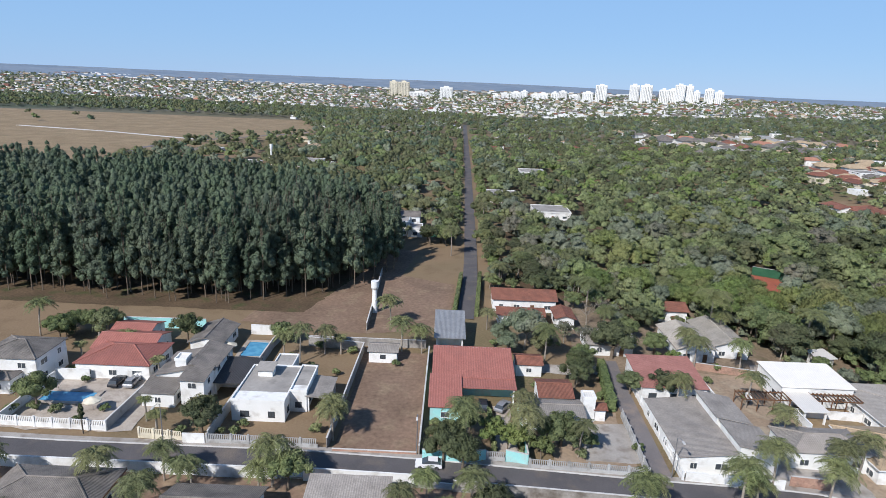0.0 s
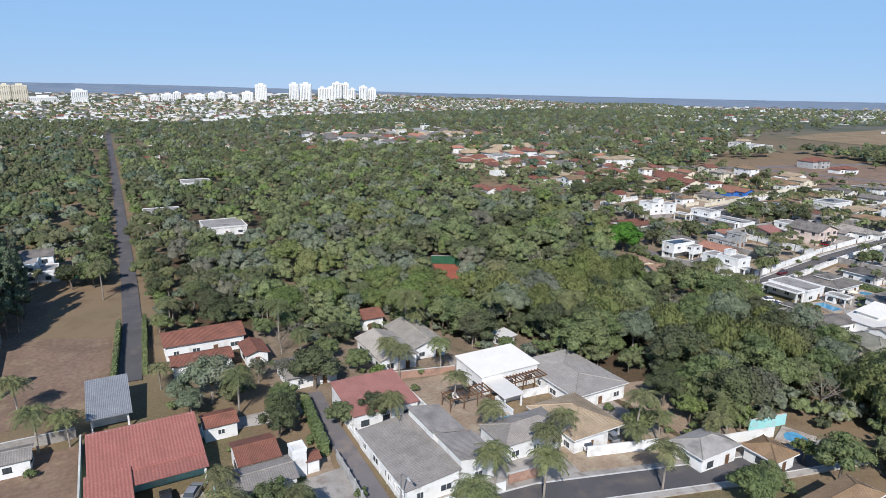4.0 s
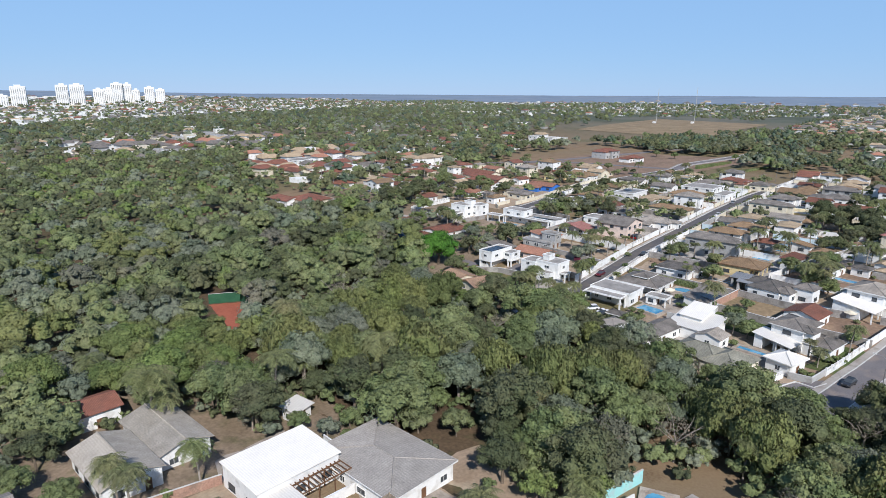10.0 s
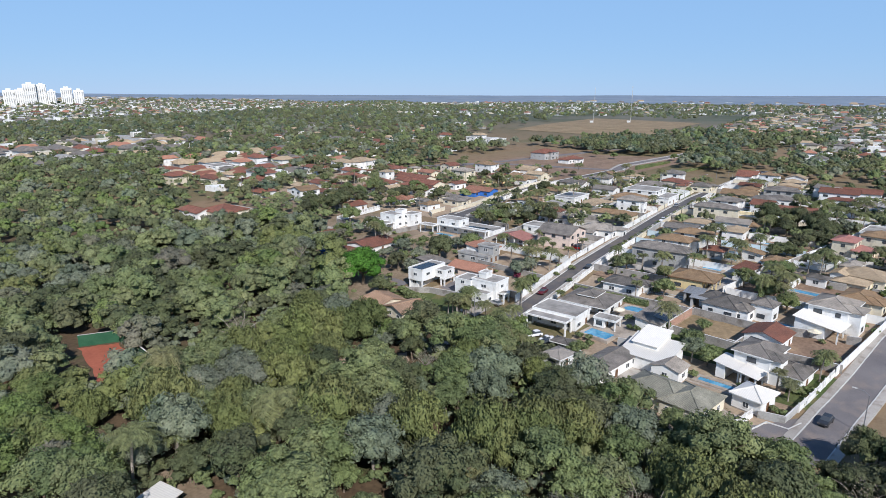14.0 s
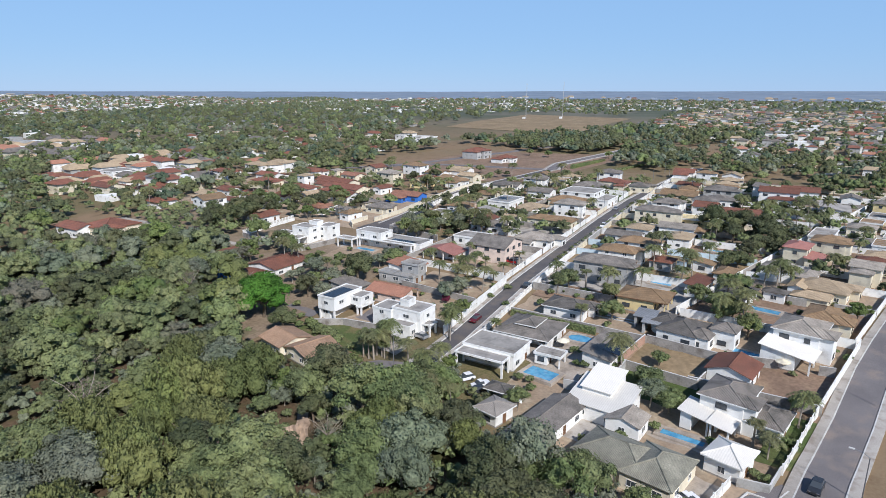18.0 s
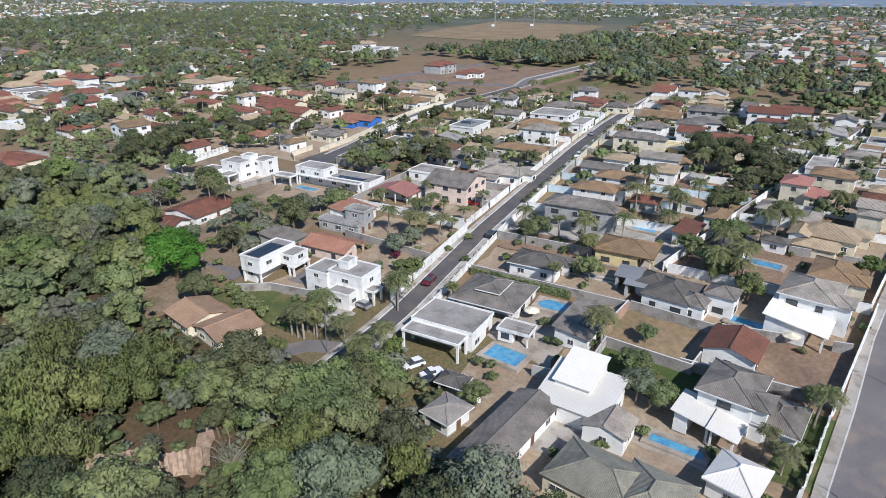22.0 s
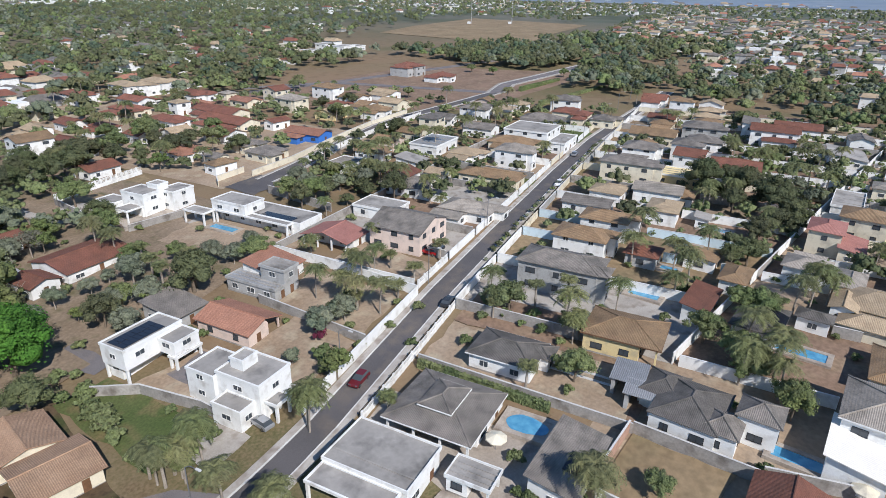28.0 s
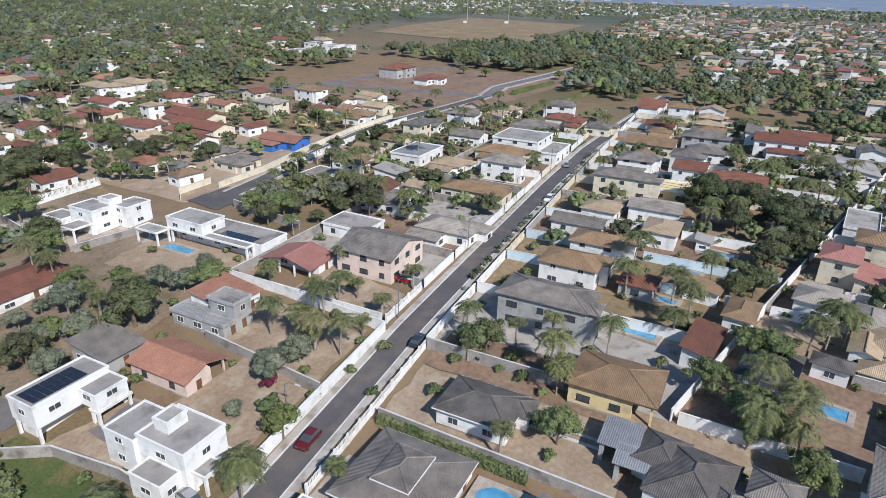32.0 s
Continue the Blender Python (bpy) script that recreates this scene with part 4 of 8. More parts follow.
for sd in range(3):
    kind_of_tree("bush", trunk_mesh(180 + sd, 1.6, 0.08, 1), crown_mesh("crown", 190 + sd, 1.3, 1.7, 0.2, "leaf_green", 6, 70, 0.3), "leafy green garden shrub", "shrub")
kind_of_tree("bloom", trunk_mesh(186, 1.8, 0.08, 1), crown_mesh("crown", 196, 1.7, 1.9, 0.2, "leaf_magenta", 6, 70, 0.3), "shrub with magenta blossom", "shrub")
kind_of_tree("cypress", trunk_mesh(187, 6, 0.15, 0.3), crown_mesh("crown", 197, 0.65, 8.5, 0.2, "leaf_dark", 14, 50, 0.35, 0.7, 2.2), "narrow dark green garden cypress", "tree")
for sd in range(4):
    kind_of_tree("palm", palm_trunk(6.0 + sd * 0.7, 0.16, 0.2 + 0.15 * sd), palm_crown(200 + sd, 30, 3.3, "leaf_palm", 1.15, 0.8), "palm with a slim trunk and drooping feathery fronds", "palm tree", 6.0 + sd * 0.7)
for sd in range(2):
    kind_of_tree("fanpalm", palm_trunk(4.5 + sd, 0.22, 0.1), palm_crown(210 + sd, 24, 1.9, "leaf_palm", 0.8, 0.9), "stout palm with a thick tuft of fronds", "palm tree", 4.5 + sd)


def tree(key, x, y, s=1.0, rng=None, label="", group=""):
    """Plants one tree: trunk and crown under one base."""
    rng = rng or random.Random(int(x * 31 + y * 17))
    opts = KINDS[key]
    i = rng.randrange(len(opts))
    tr, cr, lab, cat, lift = opts[i]
    name = {"palm": "palm_tree", "fanpalm": "palm_tree", "bush": "shrub", "bloom": "shrub", "bamboo": "bamboo", "euca": "eucalyptus_tree", "mango": "mango_tree", "cypress": "cypress",
            "olive": "dry_season_tree", "grey": "dry_season_tree", "bare": "leafless_tree", "lime": "leafy_tree", "bright": "shade_tree", "shade": "shade_tree", "dark": "dense_tree"}.get(key, "broadleaf_tree")
    ob = new(name)
    sc = s * rng.uniform(0.85, 1.15)
    ob.matrix_world = Matrix.LocRotScale((x, y, hgt(x, y)), Euler((0, 0, rng.uniform(0, 6.28))), (sc, sc, sc * rng.uniform(0.9, 1.1)))
    tagged(ob, label or lab, cat, group)
    part("trunk", tr, ob)
    c = part("crown", cr, ob)
    if lift:
        b = max(v.co.x for v in tr.vertices if v.co.z > lift - 0.1) - 0.13
        c.matrix_local = pose(b, 0, lift)
    return ob


def joined(name, items, material, label, category):
    """Far growth and buildings that nobody could count: one mesh from copies of a small pattern. items: (verts, faces, x, y, z, scale, turn)."""
    V, F, k = [], [], 0
    for v, f, x, y, z, s, a in items:
        c, sn = math.cos(a), math.sin(a)
        m = np.array(((c, sn, 0), (-sn, c, 0), (0, 0, 1.0)))
        w = (v * s) @ m + np.array((x, y, z))
        V.append(w)
        F.append(f + k)
        k += len(v)
    if not V:
        return None
    V = np.concatenate(V)
    F = np.concatenate(F)
    me = bpy.data.meshes.new(name)
    me.vertices.add(len(V))
    me.vertices.foreach_set("co", V.astype(np.float32).ravel())
    me.loops.add(F.size)
    me.loops.foreach_set("vertex_index", F.astype(np.int32).ravel())
    me.polygons.add(len(F))
    me.polygons.foreach_set("loop_start", np.arange(0, F.size, F.shape[1], dtype=np.int32))
    me.update(calc_edges=True)
    if material.startswith("leaf"):
        me.shade_smooth()
    else:
        me.shade_flat()
    me.materials.append(MATS[material])
    return tagged(new(name, me), label, category, kind="stuff")


def small_tree(seed, L, leaves, size, squash=0.8, droop=0.0, lo=0.58, hi=1.0):
    """A light pattern for trees that stand far off: uneven leaf clumps with sprays on their skin, triangles only."""
    rng = random.Random(seed)
    vs, fs = [], []
    inner_mass(rng, L, squash, vs, fs, lo, hi, 15)
    q = sprays(np.random.RandomState(seed), np.array(L), leaves, size, squash, droop)
    k = np.arange(len(q))[:, None] * 4 + len(vs)
    tris = np.concatenate([k + (0, 1, 2), k + (0, 2, 3)])
    return np.concatenate([np.array(vs), q.reshape(-1, 3)]), np.concatenate([np.array(fs), tris])


def far_tree(seed, leaves, n, size):
    return small_tree(seed, lumps(random.Random(seed), n, 4.6, 7.0, 0.6), leaves, size)


def tall_tree(seed):
    """The same for eucalyptus behind the front rows."""
    return small_tree(seed, column_lumps(random.Random(seed), 14, 4.4, 17.5, 6.0), 15, 0.7, 1.3, 0.4)


NEAR = [far_tree(290 + i, 42, 12, 0.42) for i in range(7)]
MID = [far_tree(300 + i, 9, 8, 0.66) for i in range(6)]
FAR = [far_tree(320 + i, 5, 5, 0.9) for i in range(5)]
TINY = [far_tree(330 + i, 1, 3, 1.0) for i in range(4)]


def block_house(x, y, blocks, wall, label, solar=None):
    """A flat-roofed modern house of several blocks (x0, y0, x1, y1, bottom, top, posts) round its base."""
    z = hgt(x, y)
    t = thing("house", pose(x, y, z), label, "house")
    rng = random.Random(int(x + y))
    for x0, y0, x1, y1, zb, zt, posts in blocks:
        RECTS.append((x + (x0 + x1) / 2, y + (y0 + y1) / 2, 0, (x1 - x0) / 2, (y1 - y0) / 2))
        e = 0.16
        lo = zb if zb > 0 else -1.2
        if posts:
            lo = zt - 0.5
            for px, py in ((x0 + 0.25, y0 + 0.25), (x1 - 0.25, y0 + 0.25), (x0 + 0.25, y1 - 0.25), (x1 - 0.25, y1 - 0.25)):
                part("post", SHARED.setdefault(("bp", zt), boxes("post", [(-0.2, -0.2, -1.2, 0.2, 0.2, zt - 0.5)], "white")), t, at=pose(px, py, 0))
        part("wall", boxes("wall", [(x0, y0, lo, x1, y1, zt - 0.3)], wall), t)
        part("parapet", boxes("parapet", [(x0 - .1, y0 - .1, zt - 0.45, x1 + .1, y0 + e, zt), (x0 - .1, y1 - e, zt - 0.45, x1 + .1, y1 + .1, zt), (x0 - .1, y0 + e, zt - 0.45, x0 + e, y1 - e, zt),
                                          (x1 - e, y0 + e, zt - 0.45, x1 + .1, y1 - e, zt)], "white"), t)
        part("roof", boxes("roof", [(x0 + e, y0 + e, zt - 0.4, x1 - e, y1 - e, zt - 0.22)], "slab"), t, "stained concrete roof")
        if posts:
            continue
        for st in range(2 if zt > 4.9 else 1):
            zc = 1.6 + 2.9 * st
            if zc < lo:
                continue
            for s, L in (("s", x1 - x0), ("w", y1 - y0)):
                for i in range(max(1, int(L / 4.6))):
                    f = (i + 0.5) / max(1, int(L / 4.6))
                    fm, gm = window_meshes(rng.choice((1.4, 1.8)), 0.9, False)
                    m = pose(x0 + f * L, y0, zc) if s == "s" else pose(x0, y0 + f * L, zc, 0, 0, -90)
                    wd = part("window", fm, t, at=m)
                    part("pane", gm, wd)
    if solar:
        panel = SHARED.setdefault("solar", boxes("solar_panel", [(-0.48, -0.95, 0, 0.48, 0.95, 0.05)], "solar"))
        sx, sy, nx, ny, sz = solar
        for i in range(nx):
            for j in range(ny):
                part("solar_panel", panel, t, "black photovoltaic panel", pose(sx + i * 1.02, sy + j * 2.0, sz))
    return t

UNDER = [far_tree(340 + i, 18, 5, 0.6) for i in range(4)]


def volumes(label, wall, vols, windows=True, turn=0):
    """One house of several joined volumes, each (x0, y0, x1, y1, height of eaves, roof form, roof cover, rise); forms: hip, gable, gabley, flat, and shed_n, _e, _w by the side that is higher."""
    cx, cy = (vols[0][0] + vols[0][2]) / 2, (vols[0][1] + vols[0][3]) / 2
    z = hgt(cx, cy)
    t = thing("house", pose(cx, cy, z, 0, 0, turn), label, "house")
    ct, st_ = math.cos(radians(turn)), math.sin(radians(turn))
    rng = random.Random(int(cx * 3 + cy))
    dark = rng.random() < 0.5
    for k, (x0, y0, x1, y1, h, form, cover, rise) in enumerate(vols):
        x0, x1, y0, y1 = x0 - cx, x1 - cx, y0 - cy, y1 - cy
        mx, my = (x0 + x1) / 2, (y0 + y1) / 2
        w, d = x1 - x0, y1 - y0
        RECTS.append((cx + mx * ct - my * st_, cy + mx * st_ + my * ct, radians(turn), w / 2, d / 2))
        open_front = rise < 0
        rise = abs(rise)
        i = 0.012 * k
        vs, fs = [], []
        if open_front:
            for px in (x0 + 0.2, x1 - 0.2):
                part("post", SHARED.setdefault(("vp", h), boxes("post", [(-0.16, -0.16, -1.0, 0.16, 0.16, h - 0.02)], "white")), t, at=pose(px, y0 + 0.2, 0))
            box(x0 + i, y1 - 0.6, -1.5, x1 - i, y1 - i, h, vs, fs)
        else:
            box(x0 + i, y0 + i, -1.5, x1 - i, y1 - i, h, vs, fs)
        q = len(vs)
        if form == "shed_n":
            vs += [(x0 + i, y0, h), (x1 - i, y0, h), (x1 - i, y1 - i, h), (x0 + i, y1 - i, h), (x1 - i, y1 - i, h + rise), (x0 + i, y1 - i, h + rise)]
            fs += [(q + 1, q + 2, q + 4), (q, q + 5, q + 3), (q + 2, q + 3, q + 5, q + 4)]
        elif form == "shed_e":
            vs += [(x0, y0 + i, h), (x0, y1 - i, h), (x1 - i, y1 - i, h), (x1 - i, y0 + i, h), (x1 - i, y1 - i, h + rise), (x1 - i, y0 + i, h + rise)]
            fs += [(q + 1, q + 4, q + 2), (q, q + 3, q + 5), (q + 2, q + 4, q + 5, q + 3)]
        elif form == "shed_w":
            vs += [(x1, y0 + i, h), (x1, y1 - i, h), (x0 + i, y1 - i, h), (x0 + i, y0 + i, h), (x0 + i, y1 - i, h + rise), (x0 + i, y0 + i, h + rise)]
            fs += [(q + 1, q + 2, q + 4), (q, q + 5, q + 3), (q + 2, q + 3, q + 5, q + 4)]
        elif form == "gable":
            vs += [(x0 + i, y0, h), (x0 + i, y1, h), (x0 + i, my, h + rise - 0.1), (x1 - i, y0, h), (x1 - i, y1, h), (x1 - i, my, h + rise - 0.1)]
            fs += [(q, q + 2, q + 1), (q + 3, q + 4, q + 5)]
        elif form == "gabley":
            vs += [(x0, y0 + i, h), (x1, y0 + i, h), (mx, y0 + i, h + rise - 0.1), (x0, y1 - i, h), (x1, y1 - i, h), (mx, y1 - i, h + rise - 0.1)]
            fs += [(q, q + 1, q + 2), (q + 3, q + 5, q + 4)]
        part("wall", mesh_of("wall", vs, fs, wall), t)
        vs, fs, uvs = [], [], []
        name = "roof"
        o, zz = 0.35, h + 0.05 + i
        X0, X1, Y0, Y1 = x0 - o, x1 + o, y0 - o, y1 + o
        caps = []
        if form == "flat":
            e = 0.18
            slope(vs, fs, uvs, [(x0 + e, y0 + e, h - 0.02), (x1 - e, y0 + e, h - 0.02), (x1 - e, y1 - e, h + 0.06 + i), (x0 + e, y1 - e, h + 0.06 + i)], 0.12)
            part("parapet", boxes("parapet", [(x0 - .06, y0 - .06, h - 0.2, x1 + .06, y0 + e, h + 0.3), (x0 - .06, y1 - e, h - 0.2, x1 + .06, y1 + .06, h + 0.3 + i),
                                              (x0 - .06, y0 + e, h - 0.2, x0 + e, y1 - e, h + 0.3 + i), (x1 - e, y0 + e, h - 0.2, x1 + .06, y1 - e, h + 0.3 + i)], wall), t)
        elif form == "shed_n":
            slope(vs, fs, uvs, [(X0, Y0, zz), (X1, Y0, zz), (X1, Y1, zz + rise), (X0, Y1, zz + rise)], 0.12)
        elif form == "shed_e":
            slope(vs, fs, uvs, [(X0, Y1, zz), (X0, Y0, zz), (X1, Y0, zz + rise), (X1, Y1, zz + rise)], 0.12)
        elif form == "shed_w":
            slope(vs, fs, uvs, [(X1, Y0, zz), (X1, Y1, zz), (X0, Y1, zz + rise), (X0, Y0, zz + rise)], 0.12)
        else:
            half = (d if form == "gable" or (form == "hip" and w >= d) else w) / 2 + o
            P, caps = roof_planes(form, w, d, zz, rise / half, o) if form == "hip" else ridge_planes(form, w, d, zz, rise, o)
            for p in P[1:]:
                slope(vs, fs, uvs, [(a + mx, b + my, c) for a, b, c in p], 0.12)
                part("roof_slope", mesh_of("roof_slope", vs, fs, cover, uvs), t, f"{WORDS[cover]} roof slope")
                vs, fs, uvs = [], [], []
            slope(vs, fs, uvs, [(a + mx, b + my, c) for a, b, c in P[0]], 0.12)
            name = "roof_slope"
        rf = part(name, mesh_of(name, vs, fs, cover, uvs), t, f"{WORDS[cover]} roof")
        if caps:
            for a, b in caps:
                vs, fs = [], []
                beam((a[0] + mx, a[1] + my, a[2] + 0.02), (b[0] + mx, b[1] + my, b[2] + 0.02), 0.13, vs, fs, 5)
                part("ridge_cap", mesh_of("ridge_cap", vs, fs, cover), t)
        if windows and not open_front and min(w, d) > 2.4:
            for side, L in (("s", w), ("w" if cx > 15 else "e", d)):
                n = max(1, int(L / 4))
                for st in range(2 if h > 4.9 else 1):
                    for j in range(n):
                        f = (j + 0.5) / n
                        zc = 1.5 + 2.8 * st
                        m = pose(x0 + f * w, y0 + i, zc) if side == "s" else pose(x0 + i, y0 + f * d, zc, 0, 0, -90) if side == "w" else pose(x1 - i, y0 + f * d, zc, 0, 0, 90)
                        fm, gm = window_meshes(rng.choice((1.2, 1.6, 2.0)), 1.1 if h > 2.8 else 0.9, dark)
                        part("pane", gm, part("window", fm, t, at=m))
    return t


def ridge_planes(form, w, d, z, r, o):
    """The two planes of a gable roof; gable: ridge along x, gabley: along y."""
    x, y = w / 2 + o, d / 2 + o
    if form == "gable":
        return [[(-x, -y, z), (x, -y, z), (x, 0, z + r), (-x, 0, z + r)], [(x, y, z), (-x, y, z), (-x, 0, z + r), (x, 0, z + r)]], [((-x, 0, z + r), (x, 0, z + r))]
    return [[(x, -y, z), (x, y, z), (0, y, z + r), (0, -y, z + r)], [(-x, y, z), (-x, -y, z), (0, -y, z + r), (0, y, z + r)]], [((0, -y, z + r), (0, y, z + r))]


def pergola(x0, y0, x1, y1, h, label):
    """Dark timber beams on posts."""
    t = thing("pergola", pose(x0, y0, hgt(x0, y0)), label, "pergola")
    w, d = x1 - x0, y1 - y0
    n = max(3, int(w / 0.8))
    bm = boxes("beam", [(-0.06, -0.2, 0, 0.06, d + 0.2, 0.16)], "timber")
    for i in range(n + 1):
        part("beam", bm, t, at=pose(w * i / n, 0, h))
    rail = boxes("rail", [(0, -0.07, -0.2, w, 0.07, 0)], "timber")
    for yy in (0.1, d - 0.1):
        part("rail", rail, t, at=pose(0, yy, h))
    pm = boxes("post", [(-0.08, -0.08, -0.5, 0.08, 0.08, h - 0.2)], "timber")
    for i in range(max(2, int(w / 3)) + 1):
        for yy in (0.1, d - 0.1):
            part("post", pm, t, at=pose(0.1 + (w - 0.2) * i / max(2, int(w / 3)), yy, 0))
    return t


# ---- houses ----
house(-39.6, 110.0, 0, 6.4, 7.9, 2.8, "shed", "dark", "white", open_sides="s", windows=False)
house(-50.9, 128.3, 0, 6.9, 10.5, 3.0, "gable", "tile_grey", "white")
house(2.4, 136.5, 0, 6.2, 12.1, 3.3, "shed", "metal", "white", open_sides="s", windows=False)
house(22.8, 161.6, 0, 17.0, 8.8, 3.6, "gable", "tile_red", "white")
house(20.7, 149.8, 0, 11.7, 5.4, 3.0, "gable", "tile_red", "white")
house(31.9, 149.7, 0, 4.5, 7.4, 3.0, "gable", "tile_red", "white")
house(59.2, 137.2, 0, 8.6, 14.0, 3.4, "gable", "tile_beige", "white")
house(68.8, 141.4, 0, 8.4, 15.6, 3.4, "gable", "tile_beige", "white")
house(62.6, 158.3, 0, 7.3, 7.0, 3.6, "gable", "tile_red", "white")
house(102.4, 70.5, 0, 5.5, 5.7, 3.0, "hip", "tile_tan", "white")
house(93.1, 76.6, 0, 9.0, 6.0, 3.5, "hip", "slab", "white")
house(94.9, 54.9, 0, 12.1, 4.5, 6.0, "hip", "tile_tan", "white")
house(216.3, 166.9, 0, 8.0, 12.4, 3.0, "gable", "tile_orange", "pink", open_sides="e")
house(228.4, 173.1, 0, 4.5, 12.7, 3.2, "flat", "metal", "grey")
house(231.0, 169.6, 0, 4.2, 6.1, 6.0, "flat", "slab", "grey")
house(234.6, 174.4, 0, 8.7, 8.8, 3.5, "shed", "tile_orange", "white")
house(254.2, 172.8, 0, 8.4, 12.4, 2.7, "gabley", "tile_pink", "white", open_sides="w", pitch=0.25)
house(263.1, 157.6, 0, 13.3, 13.4, 5.5, "gable", "tile_grey", "pink")
house(324.6, 238.2, 0, 12.8, 15.9, 3.2, "gable", "tile_orange", "blue")
house(295.0, 175.6, 0, 12.3, 12.6, 3.2, "hip", "tile_grey", "white")
house(335.2, 188.9, 0, 16.5, 10.5, 4.0, "flat", "metal", "white")
house(275.0, 172.9, 0, 8.6, 11.9, 3.2, "flat", "slab", "white")
house(281.7, 151.2, 0, 13.7, 13.7, 3.2, "hip", "tile_light", "white")
house(257.7, 118.2, 0, 8.6, 16.1, 6.3, "hip", "tile_grey", "grey")
house(276.0, 118.9, 0, 8.3, 11.5, 5.0, "hip", "tile_tan", "white")
house(288.6, 116.5, 0, 7.7, 10.9, 5.0, "hip", "tile_tan", "white", solar=6)
house(242.4, 101.9, 0, 9.6, 12.4, 3.8, "hip", "tile_tan", "yellow", open_sides="s")
house(228.7, 118.4, 0, 8.1, 10.7, 3.2, "hip", "tile_dark", "white")
house(201.9, 112.5, 0, 3.9, 6.0, 3.0, "flat", "slab", "white", open_sides="s")
house(209.7, 102.1, -4, 13.0, 6.3, 3.2, "shed", "tile_grey", "white", solar=10)
house(260.1, 91.4, -8, 11.1, 4.3, 3.2, "shed", "tile_rust", "white")
house(257.1, 81.1, -10, 10.8, 7.2, 3.3, "hip", "tile_dark", "white", solar=12)
house(262.6, 72.3, -10, 3.4, 5.2, 3.0, "hip", "tile_dark", "white")
house(286.7, 72.8, -10, 11.9, 8.0, 3.6, "hip", "tile_light", "white")
house(303.1, 69.2, -8, 9.7, 6.6, 6.0, "hip", "tile_pink", "cream")
house(300.8, 63.8, -8, 10.7, 4.7, 3.2, "shed", "tile_pink", "cream")
house(400.0, 81.5, 0, 15.9, 15.9, 6.0, "gable", "tile_rust", "white")
house(353.2, 91.5, 0, 15.7, 13.7, 4.5, "gable", "tile_red", "white", solar=6)
house(336.0, 120.6, 0, 12.0, 15.7, 6.0, "hip", "tile_grey", "cream")
house(319.9, 109.0, 0, 11.6, 12.4, 4.0, "gable", "tile_light", "white")
house(338.2, 105.6, 0, 9.9, 13.7, 3.5, "flat", "yellow", "yellow")
house(302.0, 124.5, 0, 6.7, 12.2, 3.0, "gable", "tile_grey", "white")
house(312.4, 156.2, 0, 11.4, 18.4, 3.4, "hip", "tile_tan", "cream")
house(347.4, 164.4, 0, 15.2, 15.9, 3.4, "hip", "tile_tan", "cream")
house(365.3, 162.8, 0, 16.5, 16.5, 5.5, "flat", "slab", "white")
house(327.7, 173.9, 0, 13.3, 9.6, 3.2, "hip", "tile_sand", "white")
house(355.8, 121.6, 0, 15.9, 10.5, 5.0, "hip", "tile_grey", "white")
house(386.8, 121.6, 0, 15.9, 15.9, 4.0, "gable", "tile_tan", "cream")
house(305.1, 105.4, 0, 10.1, 7.3, 4.0, "hip", "tile_sand", "white")
house(198.4, 75.2, -10, 9.6, 7.6, 5.8, "hip", "tile_grey", "white")
house(197.1, 68.4, -10, 8.1, 6.1, 3.2, "hip", "tile_grey", "white")
house(213.1, 76.2, -8, 8.6, 8.3, 3.4, "gable", "tile_rust", "white")
house(226.7, 66.6, -10, 9.8, 9.8, 3.4, "shed", "white_metal", "white", open_sides="s", windows=False)
house(234.5, 65.1, -10, 11.1, 9.1, 6.0, "hip", "tile_light", "white")
house(182.7, 115.8, 0, 3.0, 4.1, 2.6, "hip", "tile_dark", "white", open_sides="sw", windows=False)
house(270.4, 62.0, -10, 17.9, 12.9, 3.4, "hip", "tile_sand", "cream")
house(220.6, 217.6, 0, 15.5, 12.5, 2.8, "gable", "tile_rust", "white", pitch=0.22)
house(262, 270, 0, 10.5, 8.4, 3.0, "gable", "tile_rust", "white")
house(214.0, 180.9, 0, 7.0, 8.8, 3.0, "shed", "tile_grey", "grey")
house(280.9, 65.5, -10, 9.1, 4.3, 3.5, "hip", "tile_light", "white")
house(269.8, 67.3, -10, 7.0, 3.8, 3.5, "gable", "tile_sand", "white")
house(212.8, 326.9, 0, 9.3, 15.9, 4.0, "gable", "tile_red", "white")
house(393, 239.5, -5, 13, 11, 3.5, "gable", "tile_sand", "cream")
house(58.5, 419.2, 0, 16.5, 16.5, 4.0, "flat", "slab", "white")
house(50.0, 285.4, 0, 16.5, 16.5, 4.0, "flat", "slab", "white")
house(30.0, 322.4, 0, 15.4, 16.5, 4.0, "flat", "slab", "white")
house(41.7, 549.3, 0, 15.9, 15.9, 3.5, "hip", "tile_red", "white")
house(221.3, 316.6, 0, 15.9, 15.9, 4.0, "hip", "tile_red", "cream")
house(272.0, 400.2, 0, 15.9, 15.9, 4.0, "gable", "tile_red", "cream")
house(-131.7, 402.7, 0, 16.5, 16.5, 4.0, "flat", "slab", "white")
house(-94.0, 424.3, 0, 16.5, 16.5, 4.0, "flat", "slab", "white")
house(-63.4, 674.6, 0, 16.5, 16.5, 4.0, "flat", "slab", "white")
house(393.8, 198.1, 0, 15.9, 10.3, 5.0, "hip", "tile_grey", "white")
house(400.7, 106.2, 0, 15.9, 13.1, 5.5, "hip", "tile_grey", "grey")
house(387.3, 104.3, 0, 15.4, 10.1, 3.5, "hip", "tile_grey", "white")
house(413.0, 90.1, 0, 15.9, 5.4, 6.0, "shed", "tile_grey", "white")
